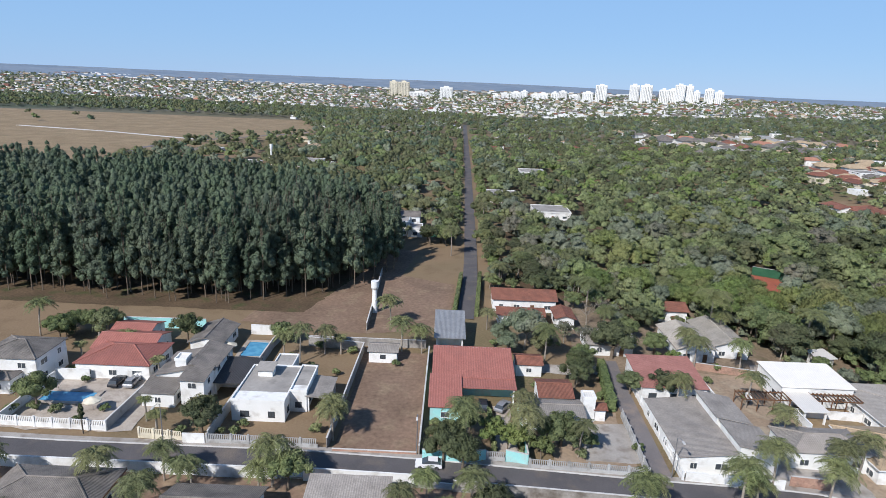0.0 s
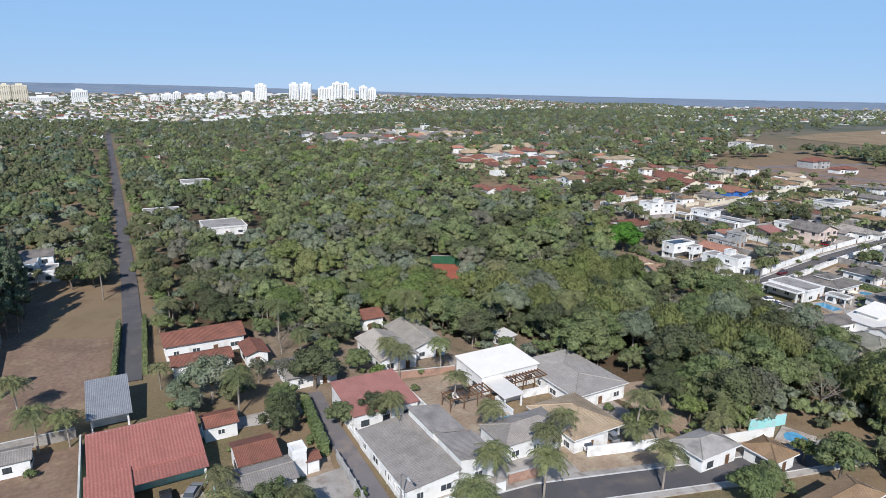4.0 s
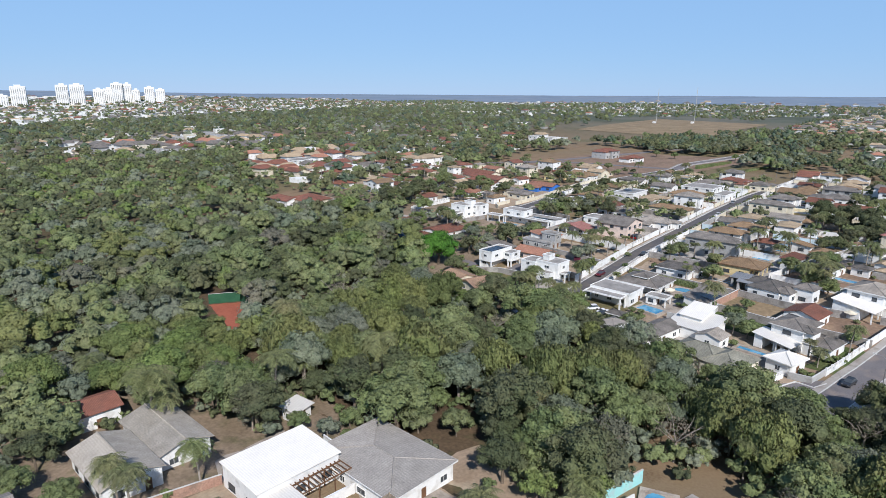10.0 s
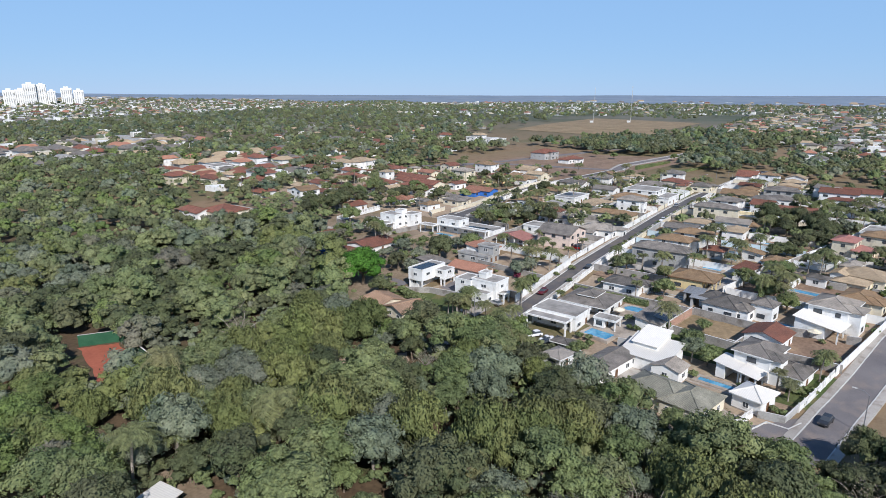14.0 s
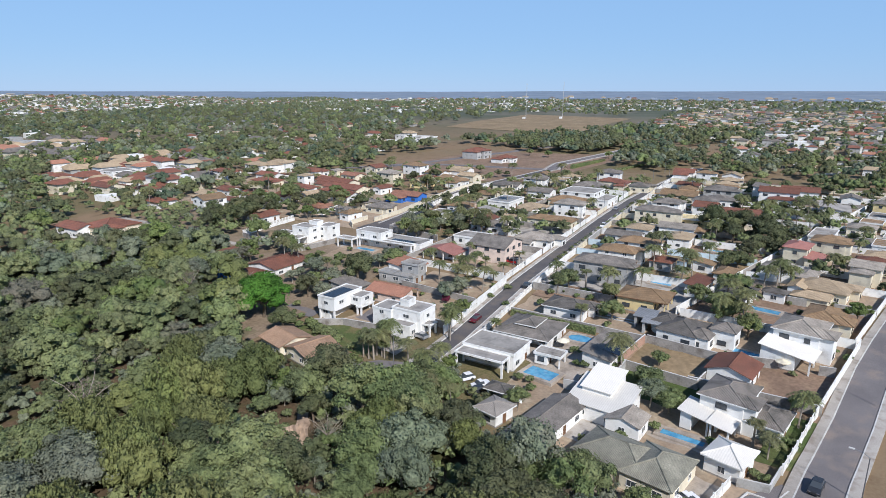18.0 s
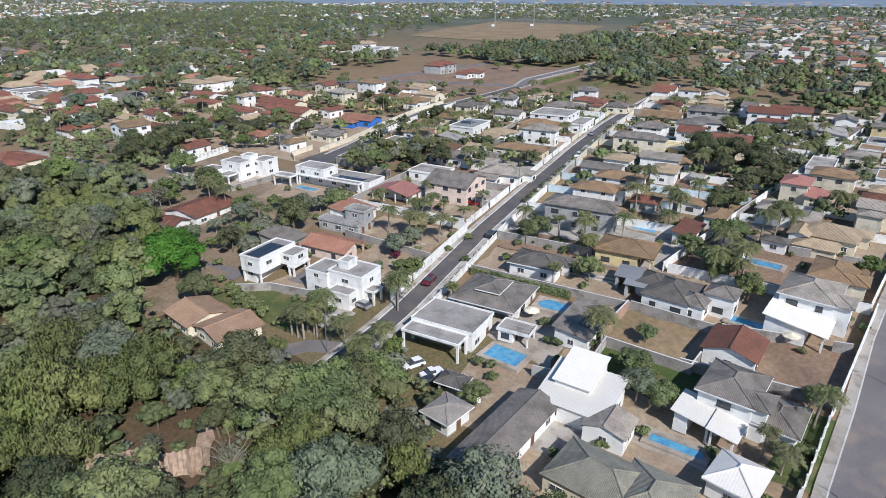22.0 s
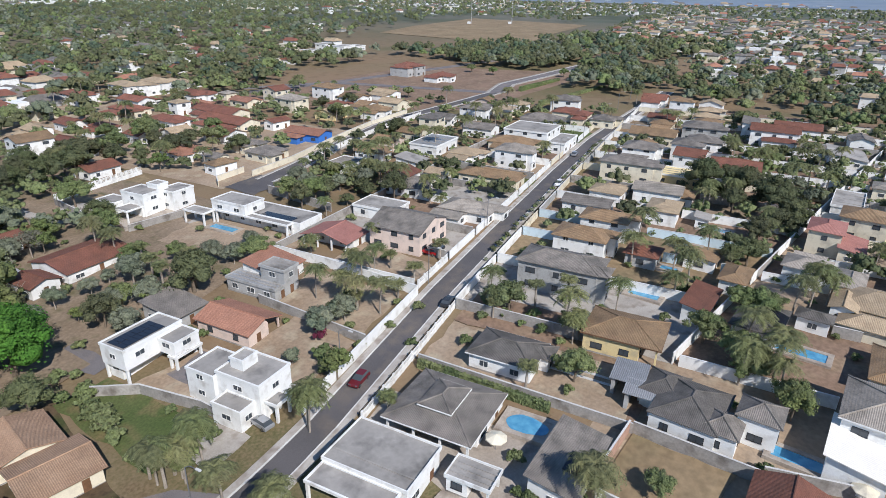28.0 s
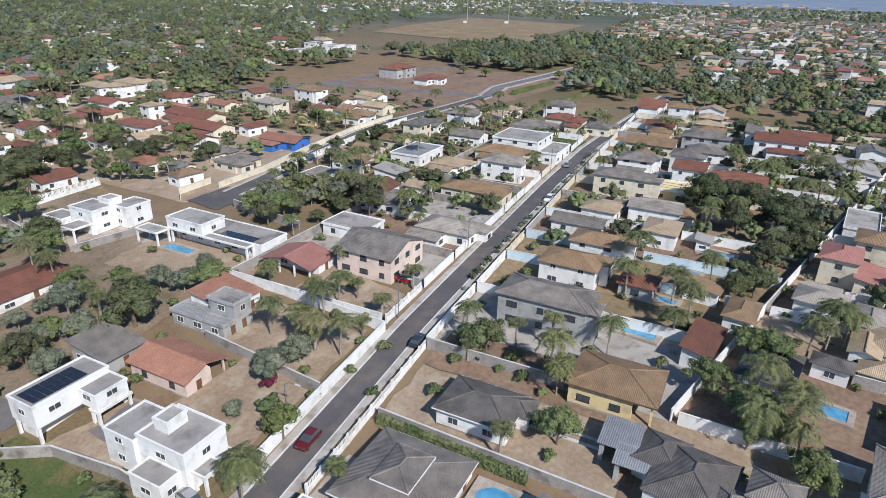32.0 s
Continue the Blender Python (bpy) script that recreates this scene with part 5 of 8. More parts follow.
house(423.9, 73.5, 0, 15.9, 15.9, 4.0, "gable", "tile_rust", "white")
house(387.5, 59.2, 0, 15.9, 10.9, 3.0, "shed", "slab", "white")
house(413.2, 53.1, 0, 15.9, 7.4, 4.0, "gable", "tile_grey", "white")
house(455.4, 133.6, 0, 15.9, 10.8, 4.0, "gable", "tile_red", "white")
house(428.0, 168.2, 0, 15.9, 11.0, 5.8, "hip", "tile_grey", "white")
house(410.3, 163.0, 0, 15.9, 8.1, 4.0, "hip", "tile_red", "cream")
house(402.2, 154.8, 0, 14.3, 6.7, 4.0, "hip", "tile_red", "cream")
house(405.2, 144.7, 0, 14.8, 9.7, 3.5, "hip", "tile_grey", "cream")
house(389.1, 167.8, 0, 15.9, 15.9, 3.5, "hip", "tile_grey", "white")
house(359.3, 149.2, 0, 15.8, 5.9, 4.0, "flat", "slab", "white")
house(366.3, 183.5, 0, 13.1, 12.2, 3.5, "gable", "tile_grey", "white")
house(313.7, 185.7, 0, 6.7, 8.1, 3.0, "shed", "slab", "white")
house(299.1, 180.7, 0, 8.3, 7.7, 3.5, "gable", "tile_rust", "white")
house(372, 238.5, 0, 13, 11, 3.5, "hip", "tile_tan", "white")
house(360.7, 252.6, 0, 10.5, 9.6, 3.0, "gable", "tile_sand", "yellow")
house(300.6, 235.2, -5, 10.3, 10.0, 3.0, "hip", "tile_grey", "cream")
house(304.8, 248.7, -5, 9.1, 9.8, 3.0, "hip", "tile_grey", "cream")
house(287.7, 245.7, -5, 4.9, 7.3, 3.0, "gable", "tile_grey", "cream")
house(311.8, 265.6, -5, 10.5, 11.7, 3.0, "gable", "tile_rust", "white")
house(305.1, 95.9, 0, 4.5, 3.0, 2.6, "shed", "slab", "white")
house(280.0, 93.5, -8, 4.3, 6.3, 3.0, "shed", "tile_tan", "white")
house(273.3, 86.2, -8, 8.7, 4.6, 3.4, "hip", "tile_tan", "white")
house(332.9, 62.5, -8, 16.5, 6.9, 4.0, "flat", "slab", "white")
house(319.1, 102.4, 0, 7.9, 5.2, 3.0, "hip", "tile_tan", "white")
house(330.3, 375.4, -5, 13.2, 15.9, 5.0, "hip", "tile_red", "white")
house(321.2, 334.3, -5, 15.9, 15.9, 3.5, "hip", "tile_red", "cream")
house(339.8, 346.2, -5, 13.7, 15.9, 3.5, "gable", "tile_red", "white")
house(318.8, 300.7, -5, 13.4, 15.9, 3.5, "hip", "tile_red", "white")
house(364.2, 335.1, -5, 15.9, 15.9, 3.5, "hip", "tile_red", "white")
house(335.9, 295.2, -5, 15.9, 24.9, 3.5, "gable", "tile_red", "cream")
house(324.5, 279.1, -5, 15.9, 24.9, 3.5, "gable", "tile_red", "cream")
house(295.9, 291.1, -5, 8.7, 8.8, 3.5, "gable", "tile_red", "white")
house(355.3, 371.9, -5, 15.9, 15.9, 6.0, "hip", "tile_sand", "white")
house(365.2, 368.7, -5, 15.9, 15.9, 6.0, "hip", "tile_sand", "white")
house(382.7, 369.7, -5, 15.9, 15.9, 3.5, "hip", "tile_sand", "white")
house(531, 398, -5, 13, 11, 4.0, "flat", "slab", "white")
house(546, 378, -5, 13, 11, 7.0, "flat", "slab", "white")
house(558, 404, -5, 13, 11, 6.0, "flat", "slab", "white")
house(572, 386, -5, 13, 11, 4.0, "flat", "slab", "white")
house(481.9, 284.9, -5, 15.9, 15.9, 6.0, "hip", "tile_red", "grey")
house(471.8, 257.1, -5, 15.9, 11.8, 3.5, "hip", "tile_red", "white")
house(498.9, 498.5, -5, 15.9, 15.9, 4.0, "hip", "tile_sand", "white")
house(493.5, 470.0, -5, 15.9, 15.9, 4.0, "hip", "tile_red", "white")
house(39.7, 135.4, 0, 10.3, 9.0, 3.0, "gable", "fibre", "white")
house(-108.2, 507.8, 0, 15.9, 15.9, 4.0, "hip", "tile_sand", "white")
house(-105.0, 336.4, 0, 15.9, 15.9, 4.0, "gable", "tile_red", "white")
house(-82.1, 409.3, 0, 11.9, 16.5, 4.0, "flat", "slab", "white")
house(240.1, 659.5, 0, 16.5, 16.5, 4.0, "flat", "slab", "white")
house(273.0, 601.7, 0, 16.5, 16.5, 4.0, "flat", "slab", "white")
house(276.3, 467.1, 0, 15.9, 15.9, 4.0, "hip", "tile_red", "white")
house(301.3, 443.9, 0, 16.5, 16.5, 5.0, "flat", "slab", "white")

# ---- houses with a shape of their own ----
block_house(202, 172, [(-6, -0.7, 5.6, 5, 2.92, 6.3, False), (-5.2, 1.6, 5.2, 4.8, 0, 2.85, False), (-5.9, -0.6, 5.5, 4.9, 0, 2.9, True), (0.4, -4.6, 5.6, -0.7, 2.8, 5.4, False), (0.2, -4.8, 5.8, -3.0, 0, 2.8, True)], "white",
            "two-storey white modern house with flat roofs and solar panels", (-4.8, 1.0, 8, 2, 6.15))
block_house(202, 150, [(-2.8, -4, 4.2, 4.6, 0, 6.3, False), (-3.4, 4.6, 3.2, 10.4, 0, 5.5, False), (-0.8, 0.8, 2.4, 3.4, 6.0, 8.0, False), (-6, -3, -2.8, 2.6, 0, 3.4, False),
                       (-2, -6.4, 1.2, -4, 0, 3.2, True)], "white", "two-storey white modern house of stepped blocks with a porch")
block_house(254, 197, [(-1.2, -15, 7.3, 11.5, 0, 3.6, False), (-3.6, -13, -1.2, 10.4, 0, 3.55, True), (-3.5, 0.2, 3.5, 11.4, 3.3, 6.2, False), (-7.4, 10.5, -3.7, 17.6, 0, 3.5, True)], "white",
            "long low white modern house with terraces and flat roofs", (-0.6, -11, 3, 5, 3.42))
block_house(249, 231, [(-4.5, -4.5, 2, 4, 0, 6.0, False), (2, -8, 9, -2.2, 0, 5.6, False), (1, -3.6, 4.5, 0.4, 5.2, 7.2, False), (-7, 4, -2, 11, 0, 3.2, False), (-9.5, -4.1, -4.5, 1, 0, 3.0, True)], "white",
            "two-storey white modern house of stepped blocks beside a paved court")
house(198.7, 124.4, 0, 8.8, 12.6, 4.3, "flat", "slab", "white")
block_house(192.4, 124.6, [(-2.2, -5.8, 1.6, 6, 0, 4.0, True)], "white", "white flat-roofed carport on posts beside a house")
house(211.9, 121.6, 0, 12.6, 13.2, 3.2, "hip", "tile_grey", "white", open_sides="w", what="low white house with a wide two-tier grey hip roof")
house(211.7, 121.7, 0, 6.0, 4.4, 4.6, "hip", "tile_grey", "white", windows=False, what="raised upper tier with a small grey hip roof")
house(90.5, 109, 0, 13.5, 18.5, 3.7, "hip", "pale_fibre", "white", pitch=0.09)
house(78, 93.6, 0, 11, 12.6, 3.6, "hip", "tile_sand", "white", open_sides="e")
house(175, 103, -8, 19, 6.2, 3.2, "gable", "tile_grey", "white")
house(181.1, 72.7, -14, 6.4, 5.6, 3.3, "hip", "white_metal", "white", pitch=0.42, wing=False, what="small white house with a pale sheet hip roof")
volumes("cream house with broad olive-grey tiled hip roofs", "cream", [(168.2, 82.6, 177, 94.6, 3.0, "hip", "tile_olive", 1.9), (167.6, 77.8, 178.2, 86, 3.0, "hip", "tile_olive", 1.9)], turn=-10)
house(192.4, 79.3, -10, 5.6, 5.0, 3.2, "shed", "white_metal", "white", open_sides="s", windows=False, what="white garden canopy with a ribbed sheet roof")
house(190.6, 75.0, -10, 4.6, 3.4, 3.0, "shed", "white_metal", "white", open_sides="sw", windows=False, what="small white canopy with a ribbed sheet roof")
volumes("two-storey white house with a grey tiled hip roof and a porch", "white", [(-88, 106.4, -77, 116, 5.8, "hip", "tile_grey", 1.7), (-84.5, 103, -80, 106.4, 3.0, "hip", "tile_grey", 0.7)])
volumes("low white house under red ribbed metal hip roofs in steps", "white", [(-72, 110.4, -57.4, 121, 3.3, "hip", "metal_red", 1.9), (-72.6, 117.4, -60.2, 127, 3.3, "gable", "metal_red", 1.5),
                                                                       (-73, 124.4, -64.4, 133, 3.1, "gable", "metal_red", 1.3)])
volumes("tall white house with stepped grey tiled roofs", "white", [(-47.2, 106.2, -42.8, 116.6, 5.2, "shed_w", "tile_grey", 1.1), (-53.4, 105.2, -47.2, 115, 4.2, "shed_e", "tile_grey", 1.5),
                                                                                    (-54.2, 100.6, -48.2, 105.2, 2.9, "shed_n", "tile_grey", 0.9), (-47.2, 101.2, -42.8, 106.2, 5.4, "shed_n", "tile_grey", 0.5),
                                                                                    (-50.4, 106.8, -48.2, 109.4, 6.6, "flat", "white_metal", 0.1)])
volumes("low white house with stained flat concrete roofs and a raised box", "white", [(-36.5, 97.2, -27, 111, 4.0, "flat", "slab", 0), (-27, 101, -23.9, 111.2, 4.2, "flat", "slab", 0), (-33, 111, -29, 116.8, 3.8, "flat", "slab", 0),
                                                                               (-34.4, 106.4, -31.6, 108.8, 5.4, "shed_n", "slab", 0.5), (-23.9, 101.2, -20, 109, 2.9, "shed_w", "fibre", -0.4)])
volumes("small white cabin with a weathered grey roof", "white", [(-15.2, 122.6, -9.1, 127, 2.7, "gable", "fibre", 0.8)])
volumes("low house under a broad red ribbed metal roof with a carport", "turquoise", [(-0.8, 110.4, 15, 120.6, 3.7, "shed_n", "metal_red", 1.8), (-1.2, 99.6, 4.4, 110.4, 3.1, "shed_n", "metal_red", 0.9),
                                                                                   (4.4, 106.8, 15, 110.4, 3.3, "shed_n", "metal_red", -0.35)])
volumes("small house with red tiled and grey roofs and a white tower", "white", [(19.4, 104, 25.6, 111, 3.5, "gable", "tile_red", 1.1), (15.4, 98, 26.6, 104, 3.0, "gable", "fibre", 0.7), (27, 101.6, 29.3, 104.2, 4.8, "flat", "white_metal", 0),
                                                                          (29.4, 101.8, 31.4, 104.2, 2.5, "gable", "tile_red", 0.5)])
volumes("two-storey white house of stepped blocks beside a green court", "white", [(-22, 236, -14, 246, 5.6, "flat", "slab", 0), (-14, 235, -8.6, 244, 3.4, "flat", "slab", 0), (-20, 246, -10, 254, 5.9, "gable", "tile_grey", 1.4), (-26, 240, -22, 250, 3.2, "flat", "slab", 0)])
volumes("white garage with a red tiled roof", "white", [(16.6, 119, 22, 124, 2.8, "gable", "tile_red", 0.7)])
volumes("white house under one broad pinkish red roof", "white", [(40.6, 110, 53.4, 121.8, 3.4, "shed_n", "tile_pink", 1.3)])
volumes("large white house with weathered grey single-slope roofs", "white", [(39.8, 87, 48.8, 105.4, 3.1, "shed_e", "fibre", 0.9), (49, 95.8, 55, 105, 4.3, "shed_w", "fibre", 1.3), (49.4, 87.4, 56, 95, 4.0, "shed_w", "fibre", 1.3)])
volumes("white garden hall with a pale sheet roof and a side canopy", "white", [(69.9, 113, 84.4, 123.2, 4.3, "shed_n", "white_metal", 0.5), (70.4, 105.4, 74.8, 113, 3.0, "shed_n", "white_metal", -0.2)])
volumes("low white house with a grey fibre-cement hip roof", "white", [(59.6, 90, 73, 97.4, 3.5, "hip", "fibre", 1.3)])
pergola(59.8, 108.6, 69.4, 112, 2.6, "flat timber pergola beside a bare plot")
pergola(75.2, 109.6, 84.2, 112.6, 3.0, "dark timber pergola in front of the white hall")
volumes("white house with steep white single-slope roofs in tiers", "white", [(183.6, 90.6, 193.2, 101.6, 3.1, "shed_e", "white_metal", 1.9), (187.4, 94.4, 195.2, 100.2, 4.8, "shed_e", "white_metal", 1.7), (181.6, 86.8, 187, 93, 2.9, "gable", "tile_light", 1.1)], turn=-5)
house(178.6, 171.4, -14, 8.6, 8.8, 2.8, "gable", "tile_terra", "cream", pitch=0.27, what="low house with a pale terracotta-tiled gable roof")
house(177.6, 161.8, -14, 8.8, 8.6, 2.8, "gable", "tile_terra", "cream", pitch=0.27, what="low house wing with a pale terracotta-tiled gable roof")
house(90.8, 134.6, 15, 4.2, 3.4, 2.6, "shed", "white_metal", "white", what="small white garden hut with a pale sheet roof")
house(175.4, 113, -12, 5.2, 4.6, 2.8, "hip", "fibre", "white", what="small white hut with a weathered grey roof")
house(219.5, 241, 0, 8, 7, 3.0, "gable", "tile_rust", "white")
house(208.4, 215.4, 0, 6, 7, 3.0, "gable", "tile_rust", "white")
house(206.5, 225.6, 0, 6, 5, 2.6, "shed", "metal", "blue", what="small blue shed with a pale metal roof")
volumes("low white house under a cluster of dark weathered hip roofs", "white", [(221.8, 84.6, 232.6, 93.6, 3.2, "hip", "tile_dark", 1.7), (222.4, 82, 228, 87, 3.2, "hip", "tile_grey", 1.2), (226.6, 91, 233, 96.4, 3.2, "hip", "tile_dark", 1.2),
                                                                       (226.8, 77.6, 232, 83, 4.4, "hip", "tile_grey", 1.3)], turn=-8)
volumes("open carport with grey sheet roofs in two steps", "grey", [(228.2, 96.4, 233.4, 101, 3.0, "shed_e", "metal", -0.4), (225.6, 94.4, 229, 98.4, 2.7, "shed_e", "metal", -0.4)], windows=False)
house(-53, 73, 0, 15, 8, 3.5, "hip", "tile_grey", "cream")
house(-30, 70, 0, 12, 9, 3.3, "gable", "tile_grey", "white")
house(-12, 74, 0, 11, 6, 3.0, "shed", "fibre", "grey")
house(18, 69.5, 0, 13, 9, 3.4, "hip", "tile_dark", "white")
house(38, 68, 0, 10, 9, 3.4, "hip", "tile_light", "white")


# ---- streets ----
MAIN = [(168, 138.0), (203, 137.4), (241, 139.0), (275, 140.0), (330, 141.4), (376, 142.0), (402, 140.6), (430, 138.6), (500, 134)]
SECOND = [(281, 218.8), (296, 219.4), (326, 222.6), (357, 225.6), (381, 224.4), (415, 219), (452, 214)]
# shade of the walls along this street is in its darker asphalt colour
street(MAIN, 4.3, walk_w=1.2, top="dark_asphalt")
SOUTH = [(166, 62), (178, 60), (187, 58.6), (206, 55), (229, 51.2), (245, 47.8), (300, 35.4), (420, 9.4), (600, -30)]
street(SOUTH, 6.0)
strip("road", [(179, 62), (173, 66.5), (168.5, 71)], 7.0, -0.3, 0.21, "asphalt", "short paved bay off the street", "road")
strip("kerb", [(165.2, 73.2), (176, 69.2), (175.7, 65.4), (179.5, 63.8)], 0.25, -0.3, 0.36, "kerbstone", "white-painted kerb round the bay", "kerb")
street(SECOND, 5.4, walk_w=0.9, top="dark_asphalt")
# palm shade on this street is likewise part of the asphalt colour
street([(-160, 88.5), (-62, 85.8), (-22, 85.7), (0, 84.5), (34, 81.5), (60, 80), (120, 66)], 5.5, walk_w=1.2, top="dark_asphalt")
street([(36.5, 84), (37.5, 115), (38.5, 128)], 3.6, False)
street([(6.5, 150), (9, 185), (10.3, 221), (15.3, 436), (24, 900)], 4.6, False, top="dark_asphalt")
street([(397, 338), (436, 308), (444, 262), (452, 214)], 7, False)
street([(452, 214), (480, 218.5), (520, 211), (600, 196)], 7, what="asphalt road with pale kerbs across the grassland")
street([(330, 352), (440, 306), (560, 268), (640, 240)], 7, False)

strip("track", [(236.4, 336), (236.6, 296), (232.2, 263), (232, 243)], 3.4, -0.3, 0.24, "concrete", "pale concrete lane beside a garden wall", "lane")
street([(181.5, 132.6), (184.9, 139.6), (182.2, 146.3), (175.8, 151.5), (167.8, 152.6)], 4.0, False)

# ---- plots ----
patch("earth_bank", [(149.6, 139.6), (151.4, 138), (158.6, 145.4), (157, 146.6)], "pale_earth", "pale worn footpath above the clay bank", "path", 0.15, 2)
patch("bare_plot", [(-17, 90), (-2.5, 90), (-2.5, 128), (-17, 128)], "soil", "bare reddish brown building plot with scattered weeds", "ground")
patch("earth_yard", [(-50, 143), (-18, 138), (-9, 215), (-36, 215)], "soil", "bare brown earth clearing beside the eucalyptus wood", "ground")
patch("earth_yard", [(-18, 138), (2, 143), (4, 178), (-18, 188)], "soil", "bare earth yard beside a lane", "ground", 0.035)
patch("woodland_floor", [(-240, 150), (-36, 150), (-17, 215), (-240, 300)], "litter", "brown leaf litter under eucalyptus trees", "ground")
patch("woodland_floor", [(24, 150), (150, 118), (225, 340), (24, 420)], "litter", "brown leaf litter and low scrub under the wood", "ground", 0.02, 10)
patch("woodland_floor", [(96, 80), (160, 84), (188, 180), (60, 190)], "litter", "brown leaf litter and scrub on the stream banks", "ground", 0.025, 6)
patch("woodland_floor", [(30, 122), (100, 120), (96, 166), (36, 172)], "garden_earth", "pale brown earth and dry leaves under garden trees", "ground", 0.05, 4)
patch("yard", [(40.5, 84), (70, 80), (70, 128), (40.5, 128)], "concrete", "paved yards between the houses", "ground", 0.02)
patch("yard", [(70, 80), (110, 64), (108, 104), (70, 106)], "sand_lot", "dusty yards between the houses", "ground", 0.02)
patch("yard", [(56, 100), (70, 100), (70, 124), (56, 124)], "sand_lot", "bare brown earth plot beside white walls", "ground", 0.04)
patch("yard", [(80, 95), (94, 92), (94, 108), (84, 108)], "paving", "pale paved yard beside the sheet-roofed hall", "ground", 0.05)
patch("yard", [(70, 123.6), (86, 124), (86, 132), (72, 131)], "paving", "pale paved walk behind the hall", "ground", 0.05)
patch("driveway", [(16, 120.8), (35, 121), (35, 125), (16, 125)], "concrete", "worn concrete drive between two houses", "driveway", 0.05)
patch("yard", [(25, 89), (35.6, 89), (35, 101), (26.6, 101)], "concrete", "broken concrete yard with rubble", "ground", 0.05)
patch("lawn", [(71, 103), (83, 103), (83, 111), (71, 111)], "dry_grass", "small dry lawn in front of the pergola", "lawn", 0.045)
patch("pavement", [(-70, 76), (45, 72), (45, 79), (-70, 82)], "soil", "bare earth verge along the street", "ground", 0.02)
patch("driveway", [(10.5, 88), (14, 88), (14, 106), (10.5, 106)], "paving", "stone-paved driveway in front of the red-roofed house", "driveway", 0.04)
patch("yard", [(20, 86), (33.5, 85.5), (34, 105), (20, 105)], "sand_lot", "bare pale earth front yard", "ground")
patch("terrace", [(-78, 92), (-52, 92), (-52, 112), (-78, 112)], "paving", "stone-paved terrace around the pool", "terrace", 0.04)
patch("lawn", [(242, 246), (260, 230), (268, 256.5), (241, 256.5)], "dry_grass", "dry straw-coloured lawn of a large garden", "lawn", 0.04)
patch("courtyard", [(236.6, 223.4), (249, 219), (252, 225), (240, 233)], "paving", "grey stone-paved court below the white house", "courtyard", 0.06)
patch("courtyard", [(236.5, 245), (242, 243), (244, 251), (238, 254)], "concrete", "pale concrete court beside a garden pool", "courtyard", 0.06)
patch("terrace", [(246.2, 197), (250.4, 197), (250.4, 214), (246.4, 214)], "concrete", "pale paved terrace of the long white house", "terrace", 0.06)
patch("road", [(270, 213), (284, 213), (285, 224.4), (271, 226)], "dark_asphalt", "asphalt turning place at the end of the street", "road", 0.1)
patch("courtyard", [(197, 158), (208.6, 156), (208.8, 168), (196.4, 171)], "sand_lot", "dusty courtyard between white houses", "courtyard", 0.05)
patch("driveway", [(200.6, 162.6), (208.4, 161.6), (208.4, 167.4), (201, 168)], "asphalt", "dark paved court under the white house", "driveway", 0.06)
patch("yard", [(188, 145.6), (196, 145), (196, 151.6), (189, 152)], "concrete", "cracked concrete slab with rubble beside a lawn", "ground", 0.07)
patch("driveway", [(195.2, 179), (199, 179), (199.5, 191), (196, 191)], "asphalt", "dark paved drive beside the white house", "driveway", 0.05)
patch("woodland_floor", [(176, 182), (262, 182), (262, 330), (206, 330)], "garden_earth", "pale brown earth and dry leaves among garden trees", "ground", 0.015, 10)
patch("lawn", [(184, 152), (195, 152), (196, 176.6), (187, 178)], "lawn", "rough green lawn on an empty plot", "lawn", 0.04)
patch("bare_plot", [(206, 145), (222, 145), (226, 160), (206, 162)], "sand_lot", "bare orange earth garden with a few shrubs", "ground", 0.04)
patch("bare_plot", [(223, 145), (240, 146), (240, 168), (226, 170)], "sand_lot", "bare earth garden with palms and shrubs", "ground", 0.04)
patch("bare_plot", [(241, 146), (254, 146), (258, 166), (243, 168)], "sand_lot", "empty dusty plot behind low walls", "ground", 0.04)
patch("bare_plot", [(236, 178), (262, 180), (262, 212), (236, 212)], "sand_lot", "dry earth garden of the long white house", "ground", 0.035)
patch("bare_plot", [(221, 96), (237, 95), (237, 112), (222, 114)], "soil", "bare brown back plot with a concrete track", "ground", 0.04)
patch("bare_plot", [(221.5, 97.5), (235, 96.6), (235.4, 113), (222.6, 113.6)], "sand_lot", "dusty bare back plot with wheel tracks", "ground", 0.05)
patch("bare_plot", [(236, 112), (247, 112), (247, 132), (236, 132)], "soil", "brown earth plot with small trees", "ground", 0.04)
patch("bare_plot", [(207, 84), (219, 82), (221, 96), (209, 98)], "dry_grass", "walled plot of dry yellow grass", "ground", 0.045)
patch("lawn", [(196, 84), (206, 83), (208, 97), (198, 98)], "lawn", "patchy green lawn behind the white house", "lawn", 0.04)
patch("bare_plot", [(206, 62), (222, 58), (224, 72), (208, 76)], "soil", "bare earth plot beside the wide street", "ground", 0.04)
patch("yard", [(176, 100), (196, 100), (196, 117), (176, 117)], "sand_lot", "bare earth parking yard beside the pool house", "ground", 0.035)
patch("yard", [(196, 104), (214, 104), (214, 132), (204, 132)], "paving", "paved pool terrace", "terrace", 0.05)
patch("yard", [(222, 106), (236, 106), (236, 132), (222, 132)], "sand_lot", "dusty front yard beside a grey-roofed house", "ground", 0.03)
patch("yard", [(160, 72), (246, 54), (246, 100), (168, 106)], "sand_lot", "bare earth and weeds between houses", "ground", 0.012, 5)
patch("terrace", [(183.6, 77), (188.6, 76), (190, 87), (184.6, 88)], "paving", "pale paved pool terrace", "terrace", 0.05)
